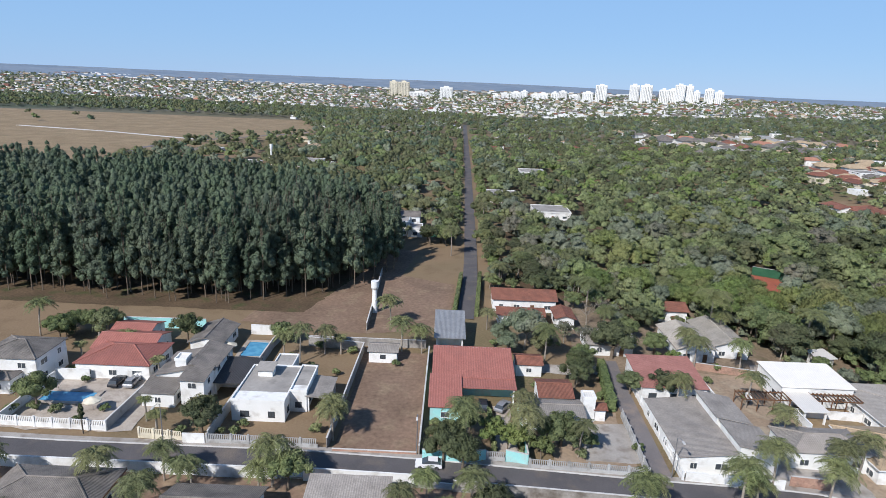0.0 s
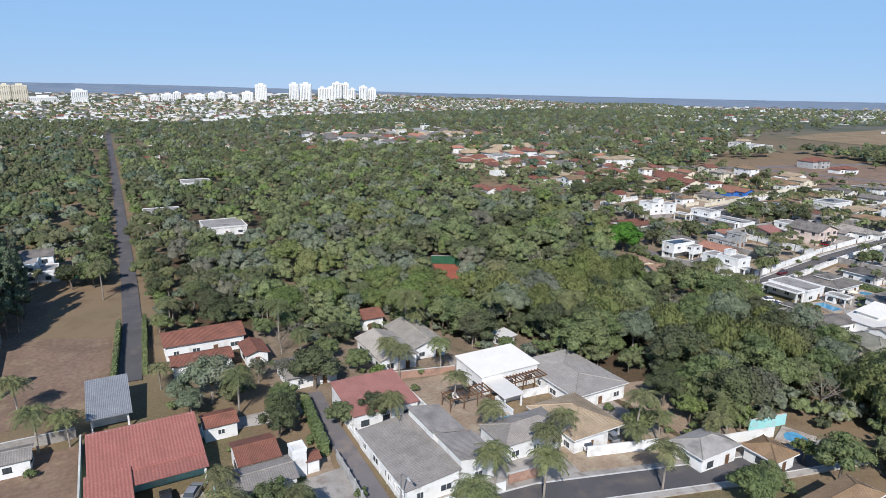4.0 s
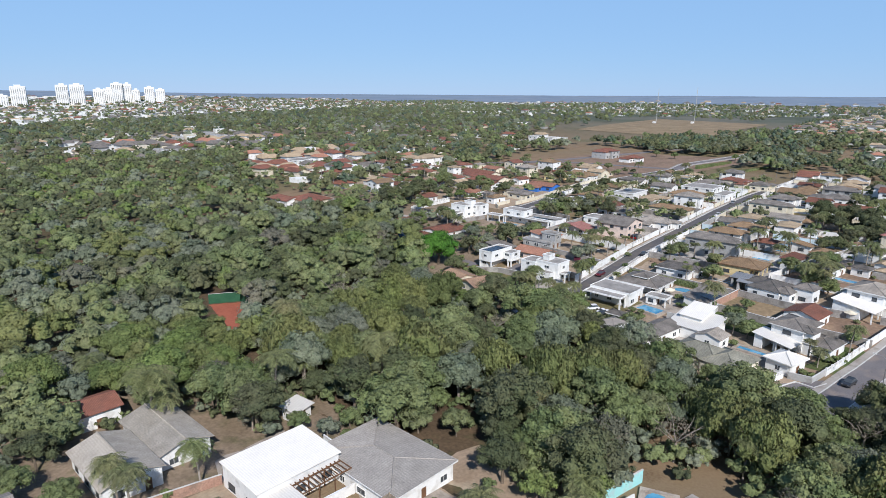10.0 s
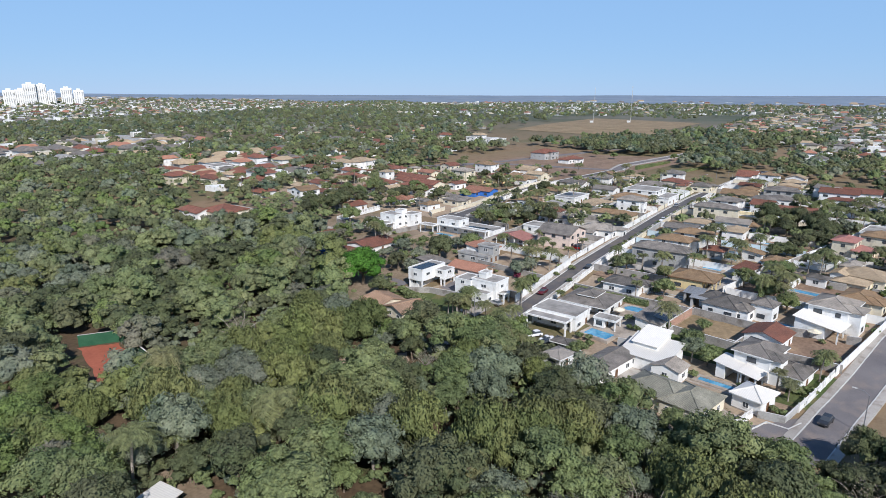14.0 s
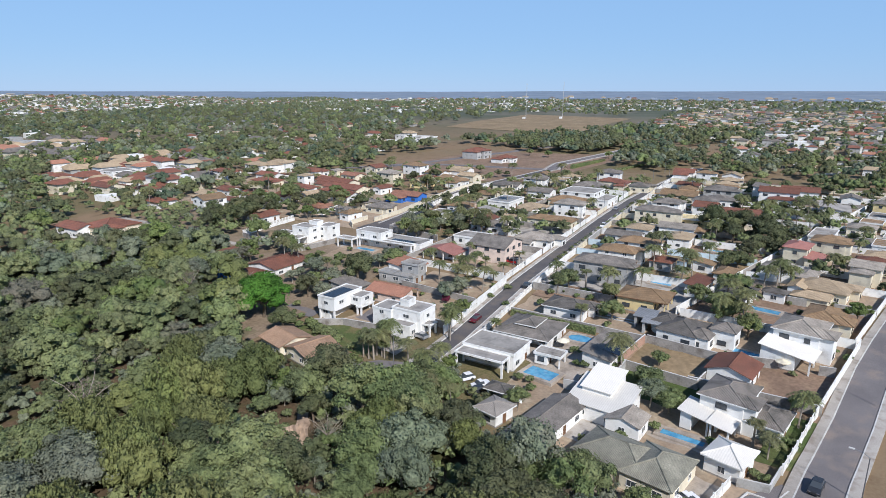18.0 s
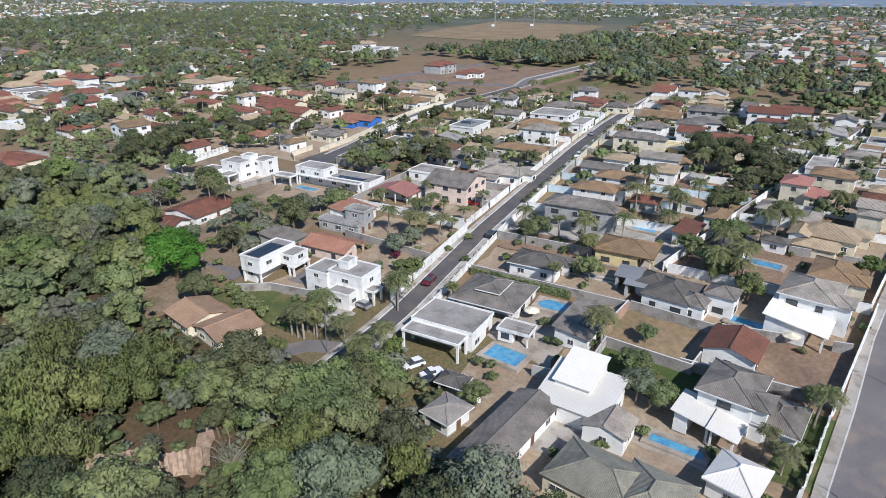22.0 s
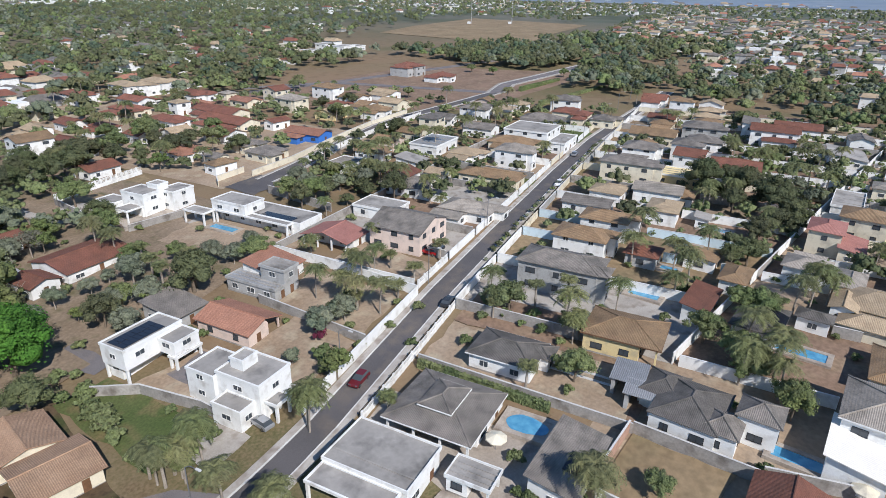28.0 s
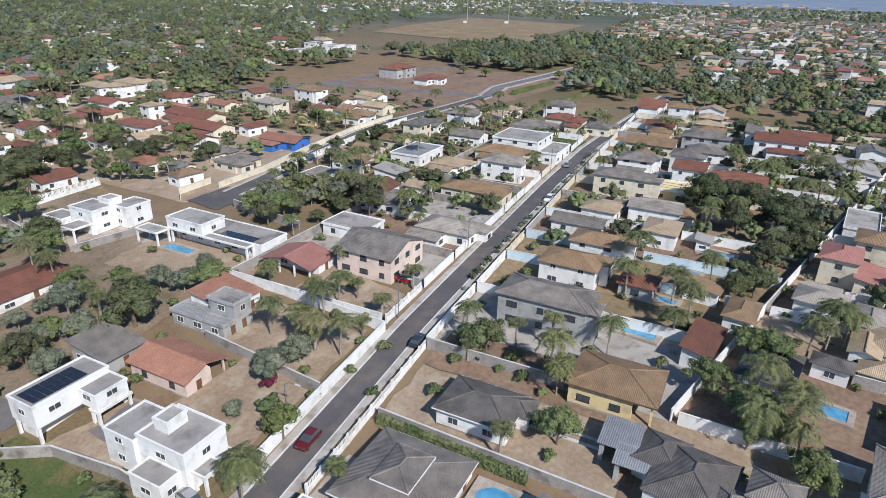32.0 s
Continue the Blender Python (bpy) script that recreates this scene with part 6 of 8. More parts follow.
patch("garden", [(196, 82), (206, 80), (207, 97), (197.6, 99)], "lawn", "rough patchy lawn behind the white house", "lawn", 0.05)
patch("yard", [(176, 94), (184, 93), (184.6, 101), (176, 102)], "concrete", "grey concrete yard between houses", "ground", 0.05)
patch("driveway", [(166.5, 74.6), (175.6, 72.4), (177, 78), (168, 79)], "paving", "striped paved drive of the olive-roofed house", "driveway", 0.05)
patch("yard", [(203, 60.6), (222, 57), (223.6, 70), (205, 73)], "soil", "bare brown garden with fruit trees", "ground", 0.05)
patch("garden", [(186, 62), (203, 60.6), (203.6, 66), (186, 70)], "lawn", "rough garden with palms and shrubs along a wall", "lawn", 0.05)
patch("field", [(405, 205), (545, 185), (520, 300), (345, 330)], "soil", "open dry brown grassland crossed by a road", "field", 0.03, 10)
patch("field", [(708, 450), (677, 282), (960, 300), (1010, 480)], "dry_grass", "wide bare brown field on a rise", "field", 0.25, 20)
patch("field", [(-470, 380), (-222, 395), (-95, 860), (-640, 860)], "dry_grass", "wide dry brown pasture", "field", 0.03, 20)
patch("yard", [(270, 225), (345, 215), (345, 420), (270, 420)], "sand_lot", "dry reddish gardens among the red-roofed houses", "ground", 0.02, 10)


def in_house(x, y, m=0.3):
    for hx, hy, a, w, d in RECTS:
        c, s = math.cos(a), math.sin(a)
        u, v = (x - hx) * c + (y - hy) * s, -(x - hx) * s + (y - hy) * c
        if abs(u) < w + m and abs(v) < d + m:
            return True
    return False


def wall_clear(p, q, h, mat, **kw):
    """A wall from p to q, in the stretches that miss the houses."""
    n = max(2, int(math.hypot(q[0] - p[0], q[1] - p[1]) / 1.5))
    pts = [(p[0] + (q[0] - p[0]) * i / n, p[1] + (q[1] - p[1]) * i / n) for i in range(n + 1)]
    run = []
    for a in pts + [None]:
        if a is not None and not in_house(*a, 0.15):
            run.append(a)
        else:
            if len(run) > 2:
                wall_run([run[0], run[-1]], h, mat, **kw)
            run = []


def inside(p, poly):
    x, y = p
    ok = False
    for (ax, ay), (bx, by) in zip(poly, poly[1:] + poly[:1]):
        if (ay > y) != (by > y) and x < (bx - ax) * (y - ay) / (by - ay) + ax:
            ok = not ok
    return ok


def scattered(poly, spacing, seed):
    """Uneven places inside a polygon, about spacing apart."""
    r = random.Random(seed)
    xs, ys = [p[0] for p in poly], [p[1] for p in poly]
    out = []
    y = min(ys)
    while y < max(ys):
        x = min(xs)
        while x < max(xs):
            p = (x + r.uniform(-0.45, 0.45) * spacing, y + r.uniform(-0.45, 0.45) * spacing)
            if inside(p, poly):
                out.append(p)
            x += spacing
        y += spacing
    return out


STREETS = [(MAIN, 5.5), (SOUTH, 5.0), (SECOND, 4.2), ([(397, 338), (436, 308), (444, 262), (452, 214), (480, 218.5), (520, 211), (600, 196)], 5), ([(6.5, 150), (9, 185), (10.3, 221), (15.3, 436), (24, 900)], 3.0),
           ([(-160, 88.5), (-62, 85.8), (0, 84.5), (34, 81.5), (60, 80), (120, 66)], 5), ([(36.5, 84), (37.5, 115), (38.5, 128)], 3)]


def off_street(x, y, m=0.0):
    for pts, r in STREETS:
        for (ax, ay), (bx, by) in zip(pts, pts[1:]):
            k = max(0.0, min(1.0, ((x - ax) * (bx - ax) + (y - ay) * (by - ay)) / ((bx - ax) ** 2 + (by - ay) ** 2)))
            if math.hypot(x - ax - k * (bx - ax), y - ay - k * (by - ay)) < r + m:
                return False
    return True


# ---- more houses of the dense blocks ----
fill_rng = random.Random(77)


def fits(x, y, w, d, a=0.0):
    c, sn = math.cos(radians(a)), math.sin(radians(a))
    for u in (-0.5, -0.25, 0, 0.25, 0.5):
        for v in (-0.5, -0.25, 0, 0.25, 0.5):
            px, py = x + u * w * c - v * d * sn, y + u * w * sn + v * d * c
            if in_house(px, py, 1.0) or not off_street(px, py, 0.5):
                return False
    return True


def fill(x, y, a, roofs, walls, big=1.0):
    for k in range(3):
        w, d = fill_rng.uniform(7.5, 12.5) * big / (1 + 0.25 * k), fill_rng.uniform(7, 11) * big / (1 + 0.25 * k)
        if fits(x, y, w + 1, d + 1, a):
            house(x, y, a, w, d, fill_rng.choice((3.1, 3.3, 3.4, 5.8)), fill_rng.choice(("hip", "hip", "gable", "gabley", "flat")) if big <= 1 else fill_rng.choice(("hip", "gable")),
                  fill_rng.choice(roofs), fill_rng.choice(walls))
            return


TOWN_ROOFS = ("tile_tan", "tile_grey", "tile_sand", "tile_dark", "tile_light", "tile_tan", "tile_rust")
for x in range(250, 470, 13):
    for y in (122, 107):
        fill(x + fill_rng.uniform(-2, 2), y + fill_rng.uniform(-2, 2), -3, TOWN_ROOFS, ("white", "white", "cream", "grey"))
    for k in (0.22, 0.66):
        lo, hi = 62.6 - (x - 176) * 0.222 + 6, 94 - (x - 238) * 0.285
        fill(x + fill_rng.uniform(-2, 2), lo + (hi - lo) * k, -9, TOWN_ROOFS, ("white", "white", "cream", "yellow"))
for x in range(276, 430, 14):
    for y in (155, 172, 187, 205):
        if x < 295 and y > 180:
            continue
        fill(x + fill_rng.uniform(-2, 2), y + fill_rng.uniform(-2, 2), 0, TOWN_ROOFS, ("white", "white", "cream", "pink"))
for x, y in scattered([(270, 232), (345, 224), (420, 216), (404, 318), (330, 338), (262, 348)], 16.5, 78):
    if fill_rng.random() < 0.8:
        fill(x, y, -8, ("tile_red", "tile_orange", "tile_sand", "tile_rust", "tile_light", "tile_tan"), ("white", "white", "cream"), 1.15)

# plots south of the main street
lot_rng = random.Random(5)
COVER = ("concrete", "sand_lot", "soil", "paving", "concrete", "dry_grass", "sand_lot")
COVER_WORDS = {"concrete": "worn concrete yard between houses", "sand_lot": "dusty pale earth yard", "soil": "bare brown earth garden", "paving": "stone-paved yard", "dry_grass": "yard of dry straw-coloured grass",
               "lawn": "patchy green lawn in a garden"}


def back_line(x):
    return 94 - (x - 238) * 0.285


def kerb_line(x):
    return 62.6 - (x - 176) * 0.222


FAR_COVER = ("soil", "garden_earth", "lawn", "concrete", "garden_earth", "sand_lot", "soil")
COVER_WORDS["garden_earth"] = "brown earth yard with dry leaves"
edges = [240, 262, 279, 292, 308, 323, 338, 354, 370, 386, 402, 420, 440, 460]
for a, b in zip(edges, edges[1:]):
    mat = lot_rng.choice(COVER if a < 290 else FAR_COVER)
    patch("yard", [(a, back_line(a)), (b, back_line(b)), (b, 134), (a, 134)], mat, COVER_WORDS[mat], "ground", 0.025)
    tint = lot_rng.choice(("white", "white", "pale_blue", "render_grey", "cream")) 
    tint = {240: "render_grey", 262: "white", 279: "pale_blue", 292: "pale_blue"}.get(a, tint)
    wall_clear((a, back_line(a) + 1), (a, 133.6 + (a - 240) * 0.02), 2.3, tint)
    wall_clear((a + 0.5, 133.9 + (a - 240) * 0.02), (b - 0.5, 133.9 + (b - 240) * 0.02), 2.1, lot_rng.choice(("white", "cream", "white", "grey")), fence=lot_rng.random() < 0.25)
    wall_clear((a, back_line(a)), (b, back_line(b)), 2.3, lot_rng.choice(("white", "render_grey", "white")))
for a, b in zip(edges, edges[1:]):
    mat = lot_rng.choice(COVER if a < 290 else FAR_COVER)
    patch("yard", [(a, kerb_line(a) + 6), (b, kerb_line(b) + 6), (b, back_line(b)), (a, back_line(a))], mat, COVER_WORDS[mat], "ground", 0.022)
    wall_clear((a - 1, kerb_line(a) + 6), (a, back_line(a) - 1), 2.2, lot_rng.choice(("white", "render_grey", "cream")))
    wall_clear((a, kerb_line(a) + 6), (b, kerb_line(b) + 6), 2.0, "white", fence=lot_rng.random() < 0.3)
wall_clear((204, 61), (240, 53.4), 2.2, "white")
wall_clear((221, 96), (219, 79), 2.2, "render_grey")
wall_clear((207, 99), (221, 96.5), 2.2, "brickwork")
wall_clear((207, 99), (205, 82), 2.2, "render_grey")
wall_clear((205, 82), (220, 79), 2.2, "render_grey")
wall_clear((221, 96), (222, 132), 1.8, "render_grey")
wall_clear((220, 79), (223, 58), 2.2, "render_grey")
wall_clear((206, 84), (206, 60), 2.2, "render_grey")
# plots north of it
nedges = [243, 258, 273, 289, 304, 320, 336, 352, 370, 388, 406]
for a, b in zip(nedges, nedges[1:]):
    back = lambda x: 181 - (x - 258) * 0.06
    mat = lot_rng.choice(COVER[:5] if a < 290 else FAR_COVER)
    if a > 250:
        patch("yard", [(a, 145), (b, 145), (b, back(b)), (a, back(a))], mat, COVER_WORDS[mat], "ground", 0.025)
    wall_clear((a, 144.6 + (a - 240) * 0.02), (a, back(a)), 2.2, lot_rng.choice(("white", "render_grey", "render_grey", "cream")) if a > 243 else "white")
    wall_clear((a, back(a)), (b, back(b)), 2.2, "render_grey")
    wall_clear((a + 0.5, 143.9 + (a - 240) * 0.02), (b - 0.5, 143.9 + (b - 240) * 0.02), 2.0, lot_rng.choice(("white", "white", "cream")), fence=lot_rng.random() < 0.2)
# ---- boundary walls ----
wall_run([(203, 141.6), (226, 142.3), (241, 142.7)], 2.3, "white")
wall_run([(241, 142.7), (243, 170)], 2.2, "white")
wall_run([(222.5, 143), (225, 170)], 2.0, "render_grey")
wall_run([(206, 142), (207, 164)], 2.0, "render_grey")
wall_run([(191, 175.5), (195.5, 168), (197, 156), (196.4, 147.6)], 2.0, "render_grey")
wall_run([(74, 85.6), (88, 82.4)], 2.0, "white")
wall_run([(99, 78.4), (112, 75.6)], 2.0, "white")
wall_run([(56.6, 84.6), (63, 84.4)], 2.0, "brickwork")
wall_run([(206, 132.6), (222, 133.2)], 1.8, "white", fence=True)
wall_run([(222, 133.2), (247, 134.2)], 1.8, "white", fence=True)
wall_run([(193, 106), (194, 98), (207, 97)], 2.2, "grey")
wall_run([(164.4, 75), (176.6, 71.8)], 2.0, "white", fence=True)
wall_run([(177, 71), (177.6, 66.4), (184, 65.2)], 1.6, "grey")
wall_run([(184, 65), (204, 61.2)], 2.0, "white", fence=True)
wall_run([(283, 225.6), (301, 224.6), (326, 227.2), (357, 229.7), (384, 228.4)], 1.9, "cream")
wall_run([(270.6, 227.2), (274, 231.4), (285, 230.8)], 1.9, "cream")
wall_run([(273.6, 210.6), (269.8, 185.4)], 2.4, "render_grey")
wall_run([(236.2, 222.6), (249.2, 218.0)], 2.0, "render_grey")
wall_run([(300, 219), (357, 221.3), (382, 220.2)], 2.0, "white")
wall_run([(-56.3, 92.2), (-75, 92.8), (-92, 93.2)], 2.0, "white", fence=True)
wall_run([(-75.1, 92.8), (-75.3, 109)], 2.0, "white")
wall_run([(-56.3, 92.2), (-55.9, 105)], 2.0, "grey")
wall_run([(-75.4, 109.4), (-68.8, 109.6)], 2.4, "white")
wall_run([(-49.9, 90.8), (-42.2, 90)], 1.9, "cream", fence=True)
wall_run([(-42.0, 89.4), (-38.3, 89.4)], 2.0, "white")
wall_run([(-38, 89.6), (-34, 89.7), (-19.5, 89.4)], 2.0, "grey", fence=True)
wall_run([(-38, 90), (-37.6, 128), (-36.8, 135)], 2.3, "grey")
wall_run([(-36.8, 135.1), (-44.8, 135.1)], 2.4, "white")
wall_run([(-17, 88.8), (-3, 88.7)], 0.7, "brickwork")
wall_run([(-18, 89.4), (-17, 128), (-30, 130)], 2.2, "render_grey")
wall_run([(-2.6, 88.6), (-2.2, 128)], 2.0, "render_grey")
wall_run([(-2, 87.4), (5.3, 87.2), (8.4, 88)], 2.2, "turquoise")
wall_run([(8.6, 88), (11.6, 88)], 1.9, "grey", fence=True)
wall_run([(11.7, 88.2), (15.2, 87.1), (15.4, 104)], 2.2, "turquoise")
wall_run([(15.4, 86.4), (34.3, 85.2), (35, 104)], 1.9, "grey", fence=True)
wall_run([(39.6, 84.8), (40.4, 118)], 1.8, "white", fence=True)
wall_run([(40, 84.6), (55, 83.2)], 1.9, "white")
wall_run([(54.5, 106), (54.5, 128)], 2.8, "white")
wall_run([(70, 102), (70, 108), (83.5, 108)], 1.8, "white")
wall_run([(56, 126), (70, 124)], 1.8, "brickwork")
wall_run([(-70, 81.6), (-24, 81.2)], 2.0, "white")
wall_run([(-20, 81.2), (-3, 80.6)], 2.2, "white")
wall_run([(3, 79.9), (34, 77.6)], 2.0, "render_grey")
wall_run([(-76, 136.4), (-56.2, 136.9)], 2.6, "turquoise")
wall_run([(-18, 140), (-19, 186)], 2.0, "render_grey")
wall_run([(-30, 131), (-3, 131)], 2.0, "render_grey")
wall_run([(87, 101), (88, 122)], 2.6, "white")
wall_run([(109.4, 79), (118.6, 77.4)], 2.4, "turquoise")


BANK = []


def earth_cliff(pts, h, seed):
    """A steep broken face of clay, with gullies, that carries the ground above a stream."""
    vs, fs = [], []
    n, m = 60, 8
    for i in range(n + 1):
        f = i / n * (len(pts) - 1)
        k = min(int(f), len(pts) - 2)
        x = pts[k][0] + (pts[k + 1][0] - pts[k][0]) * (f - k)
        y = pts[k][1] + (pts[k + 1][1] - pts[k][1]) * (f - k)
        for j in range(m + 1):
            g = j / m
            o = 0.8 * noise.noise((x * 0.4, y * 0.4, g * 0.8 + seed)) + 0.55 * noise.noise((x * 1.9, y * 1.9, g * 0.9 + seed)) + 0.2 * noise.noise((x * 5, y * 5, g * 6))
            vs.append((x + o * 0.6 + g * 1.0, y + o * 0.8 + g * 1.2, hgt(x, y) - 0.6 + (h * (0.8 + 0.35 * noise.noise((x * 0.3, y * 0.3, seed))) + 0.6) * g))
        vs.append((x + 3.5, y + 4.5, hgt(x, y) - 0.4))
    w = m + 2
    for i in range(n):
        for j in range(w - 1):
            fs.append((i * w + j, (i + 1) * w + j, (i + 1) * w + j + 1, i * w + j + 1))
    tagged(new("earth_bank", mesh_of("earth_bank", vs, fs, "pale_earth")), "steep pale clay bank with gullies above a stream", "bank", kind="structure")


earth_cliff([(141, 150), (144.6, 145.3), (147, 141), (149.6, 137)], 4.2, 1.3)
for x, y, k, c in ((149, 147, "grey", 0.6), (153, 151, "green", 0.6), (146, 151, "bush", 1.2), (151, 144, "bush", 1.1), (148, 143.6, "bush", 0.9), (155, 147, "bush", 1.2), (158, 151, "olive", 0.6), (153, 135, "bush", 1.1), (151, 133, "green", 0.5)):
    BANK.append((k, x, y, c))

# ---- pools ----
wall_run([(240.6, 258.2), (269, 258.4)], 2.5, "white", piers=1.8, fence=True)
wall_run([(239.6, 257), (234, 224)], 2.0, "render_grey")
pool(195.9, 112.2, -8, 4.4, 6.8)
pool(215.5, 110, 0, 4.0, 6.5, True)
pool(225.4, 74.5, -10, 2.5, 7)
pool(186.4, 81, -6, 1.8, 7.6)
pool(261.3, 102, -8, 2.5, 6)
pool(290, 98, -8, 2.5, 6)
pool(303, 92.5, -8, 2.5, 7)
pool(275.5, 99.4, -8, 2, 3.5)
pool(253, 74.3, -10, 3, 8)
pool(248, 202.4, 0, 2.4, 8)
pool(238.6, 240, 20, 2.4, 5)
pool(-69, 102.6, 0, 9.2, 3.6)
pool(-41, 126.3, 0, 5, 7.5)
pool(115, 73, 20, 4.2, 4.2, True)
pool(67.7, 101.6, 0, 4, 2)

# ---- cars ----
car(213.2, 138.0, 185, "paint_red", what="dark red hatchback car parked at the kerb")
car(240.5, 135.6, 5, "paint_dark")
car(182.2, 60.2, 170, "paint_dark")
car(-0.9, 85.6, 180, "paint_white")
car(168.6, 77.0, -35, "paint_white", True)
car(166.6, 75.6, -35, "paint_dark")
car(258.5, 149.5, 90, "paint_bright_red")
car(261.5, 149.5, 90, "paint_dark")
car(198.5, 145.6, 80, "paint_silver")
car(185.5, 125.3, 150, "paint_white")
car(184.7, 121, 150, "paint_white", True)
car(181.9, 120.6, 145, "paint_dark")
car(75.8, 88.5, 80, "paint_white")
car(78.7, 89.8, 80, "paint_dark")
car(82.3, 88.3, 80, "paint_silver")
car(8.9, 104.8, 90, "paint_dark")
car(12.6, 104.7, 60, "paint_silver")
car(-62.7, 108.2, 90, "paint_dark")
car(-59.8, 108.4, 90, "paint_silver")
car(318, 137.5, 184, "paint_white")
car(352, 142.4, 5, "paint_silver")

for dy in (0, 1.5):
    strip("track", [(230.2 + dy, 111.6), (230 + dy, 101)], 0.5, -0.1, 0.3, "kerbstone", "pale concrete wheel track across a bare plot", "track")
strip("track", [(-434, 625), (-330, 600), (-225, 560)], 5, 0.02, 0.2, "kerbstone", "pale dirt track across the dry pasture", "track")
strip("road", [(-236, 360), (-226, 405), (-241, 482), (-230, 543), (-178, 627), (-116, 736), (-60, 860)], 6, 0.02, 0.22, "asphalt", "asphalt road at the edge of the pasture", "road")


# ---- woods ----
rng = random.Random(7)
BUILT = [(o.matrix_world.translation.x, o.matrix_world.translation.y) for o in scene.objects if o.name.startswith(("house", "swimming_pool"))]


OPEN = [[(136, 148), (146, 133), (152, 135), (159, 147), (156, 154), (148, 150), (141, 151)], [(102, 180), (116, 176), (118, 208), (108, 212)], [(97, 98), (103, 90), (116, 110), (112, 122)], [(170, 150), (182, 142), (185, 150), (174, 166)], [(176, 144), (198, 146), (198, 178), (184, 178)],
        [(84, 126), (97, 122), (97, 132), (84, 136)]]
CLEAR = [[(205, 690), (240, 610), (322, 552), (430, 645), (360, 790), (240, 790)], [(238, 395), (300, 360), (345, 400), (400, 500), (300, 530)]]


FIELDS = [[(690, 460), (665, 275), (975, 285), (1030, 495)], [(405, 205), (545, 185), (525, 300), (500, 345), (345, 330)]]


def built_up(x, y, r):
    return any(inside((x, y), p) for p in FIELDS) or any(inside((x, y), p) for p in CLEAR) and r.random() < 0.7


LARGE = [("shade", 75.6, 159, 1.15), ("shade", 68, 166, 1.0), ("shade", 57.4, 172, 1.1), ("shade", 46, 172, 1.0), ("shade", 86, 147, 0.95), ("shade", 77, 181, 1.1), ("shade", 92, 181, 0.95), ("shade", 84, 168, 1.05),
         ("shade", 86.5, 157, 0.9), ("bamboo", 137, 70, 1.5), ("bamboo", 142, 75, 1.3), ("bamboo", 133, 64, 1.3), ("bamboo", 137, 98, 1.4), ("bamboo", 142, 93, 1.2), ("bamboo", 131, 103, 1.3), ("bamboo", 127, 167, 1.3),
         ("bamboo", 126, 148, 1.4), ("bamboo", 140, 153, 1.2), ("bamboo", 154, 176, 1.2), ("bamboo", 144, 164, 1.35), ("bamboo", 152, 161, 1.2), ("bamboo", 149, 168, 1.3), ("bamboo", 136, 160, 1.2), ("olive", 158.5, 169, 1.6),
         ("dark", 154, 102, 1.3), ("dark", 148, 92, 1.3), ("green", 161, 133, 1.35), ("green", 166, 128, 1.3), ("dark", 173, 129, 1.1), ("olive", 117, 116, 1.4), ("bare", 133, 176, 1.3), ("bare", 129, 172, 1.2)]
WOOD = [(27, 176), (46, 166), (48, 150), (76, 150), (84, 126), (98, 121), (100, 88), (110, 72), (118, 52), (140, 34), (170, 44), (158, 66), (160, 78), (163, 96), (170, 112), (173, 135), (172, 142), (160, 160), (172, 182), (206, 215),
        (230, 262), (222, 300), (190, 300), (27, 300)]
rest = {"leaf_green": [], "leaf_dark": [], "leaf_olive": [], "leaf_grey": [], "leaf_bamboo": [], "leaf_lime": []}
planted = 0
for x, y in scattered(WOOD, 7.3, 3):
    if in_house(x, y, 2.2) or in_house(x - 1, y + 7, 3) or (x < 110 and y > 225 and in_house(x, y + 11, 8)) or not off_street(x, y, 2) or any(inside((x, y), p) for p in OPEN):
        continue
    if any(math.hypot(x - a, y - b) < 4.6 * c for _, a, b, c in LARGE):
        continue
    n = noise.noise((x * 0.021, y * 0.021, 1.7))
    if 106 < x < 162 and 108 < y < 186 and rng.random() < 0.6:
        key = rng.choice(("bamboo", "bamboo", "olive", "green", "bamboo"))
    elif n > 0.2:
        key = rng.choice(("bamboo", "bamboo", "olive", "green"))
    elif n > 0.0:
        key = rng.choice(("green", "dark", "olive", "grey", "olive"))
    elif n > -0.2:
        key = rng.choice(("green", "green", "dark", "olive", "grey", "green", "bare", "dark"))
    else:
        key = rng.choice(("green", "dark", "dark", "green", "lime", "green"))
    near = (x > 92 and y < 168) or y < 150
    if near and planted < 250:
        tree(key, x, y, rng.choice((0.8, 0.95, 1.1, 1.25, 1.5)), rng, group="trees of the wood")
        planted += 1
    else:
        if key == "bare":
            key = "grey"
        rest["leaf_" + key].append((*NEAR[rng.randrange(7)], x, y, hgt(x, y), rng.choice((0.75, 0.9, 1.05, 1.25, 1.5)) * rng.uniform(0.9, 1.1), rng.uniform(0, 6)))
for key, x, y, c in LARGE + [("palm", 69.3, 147.4, 1.5), ("palm", 90.7, 141.9, 1.3), ("palm", 108.9, 163.5, 1.4), ("palm", 113.2, 135.2, 1.5), ("fanpalm", 120.5, 99.8, 1.7), ("fanpalm", 190.4, 150.4, 1.3), ("lime", 103.4, 119.8, 1.0),
                             ("bare", 141.4, 191.2, 1.2), ("bare", 150.9, 133.1, 1.1), ("bare", 144.5, 97.2, 1.1)]:
    tree(key, x, y, c, group="trees of the wood")
under = {"leaf_green": [], "leaf_olive": [], "leaf_dark": []}
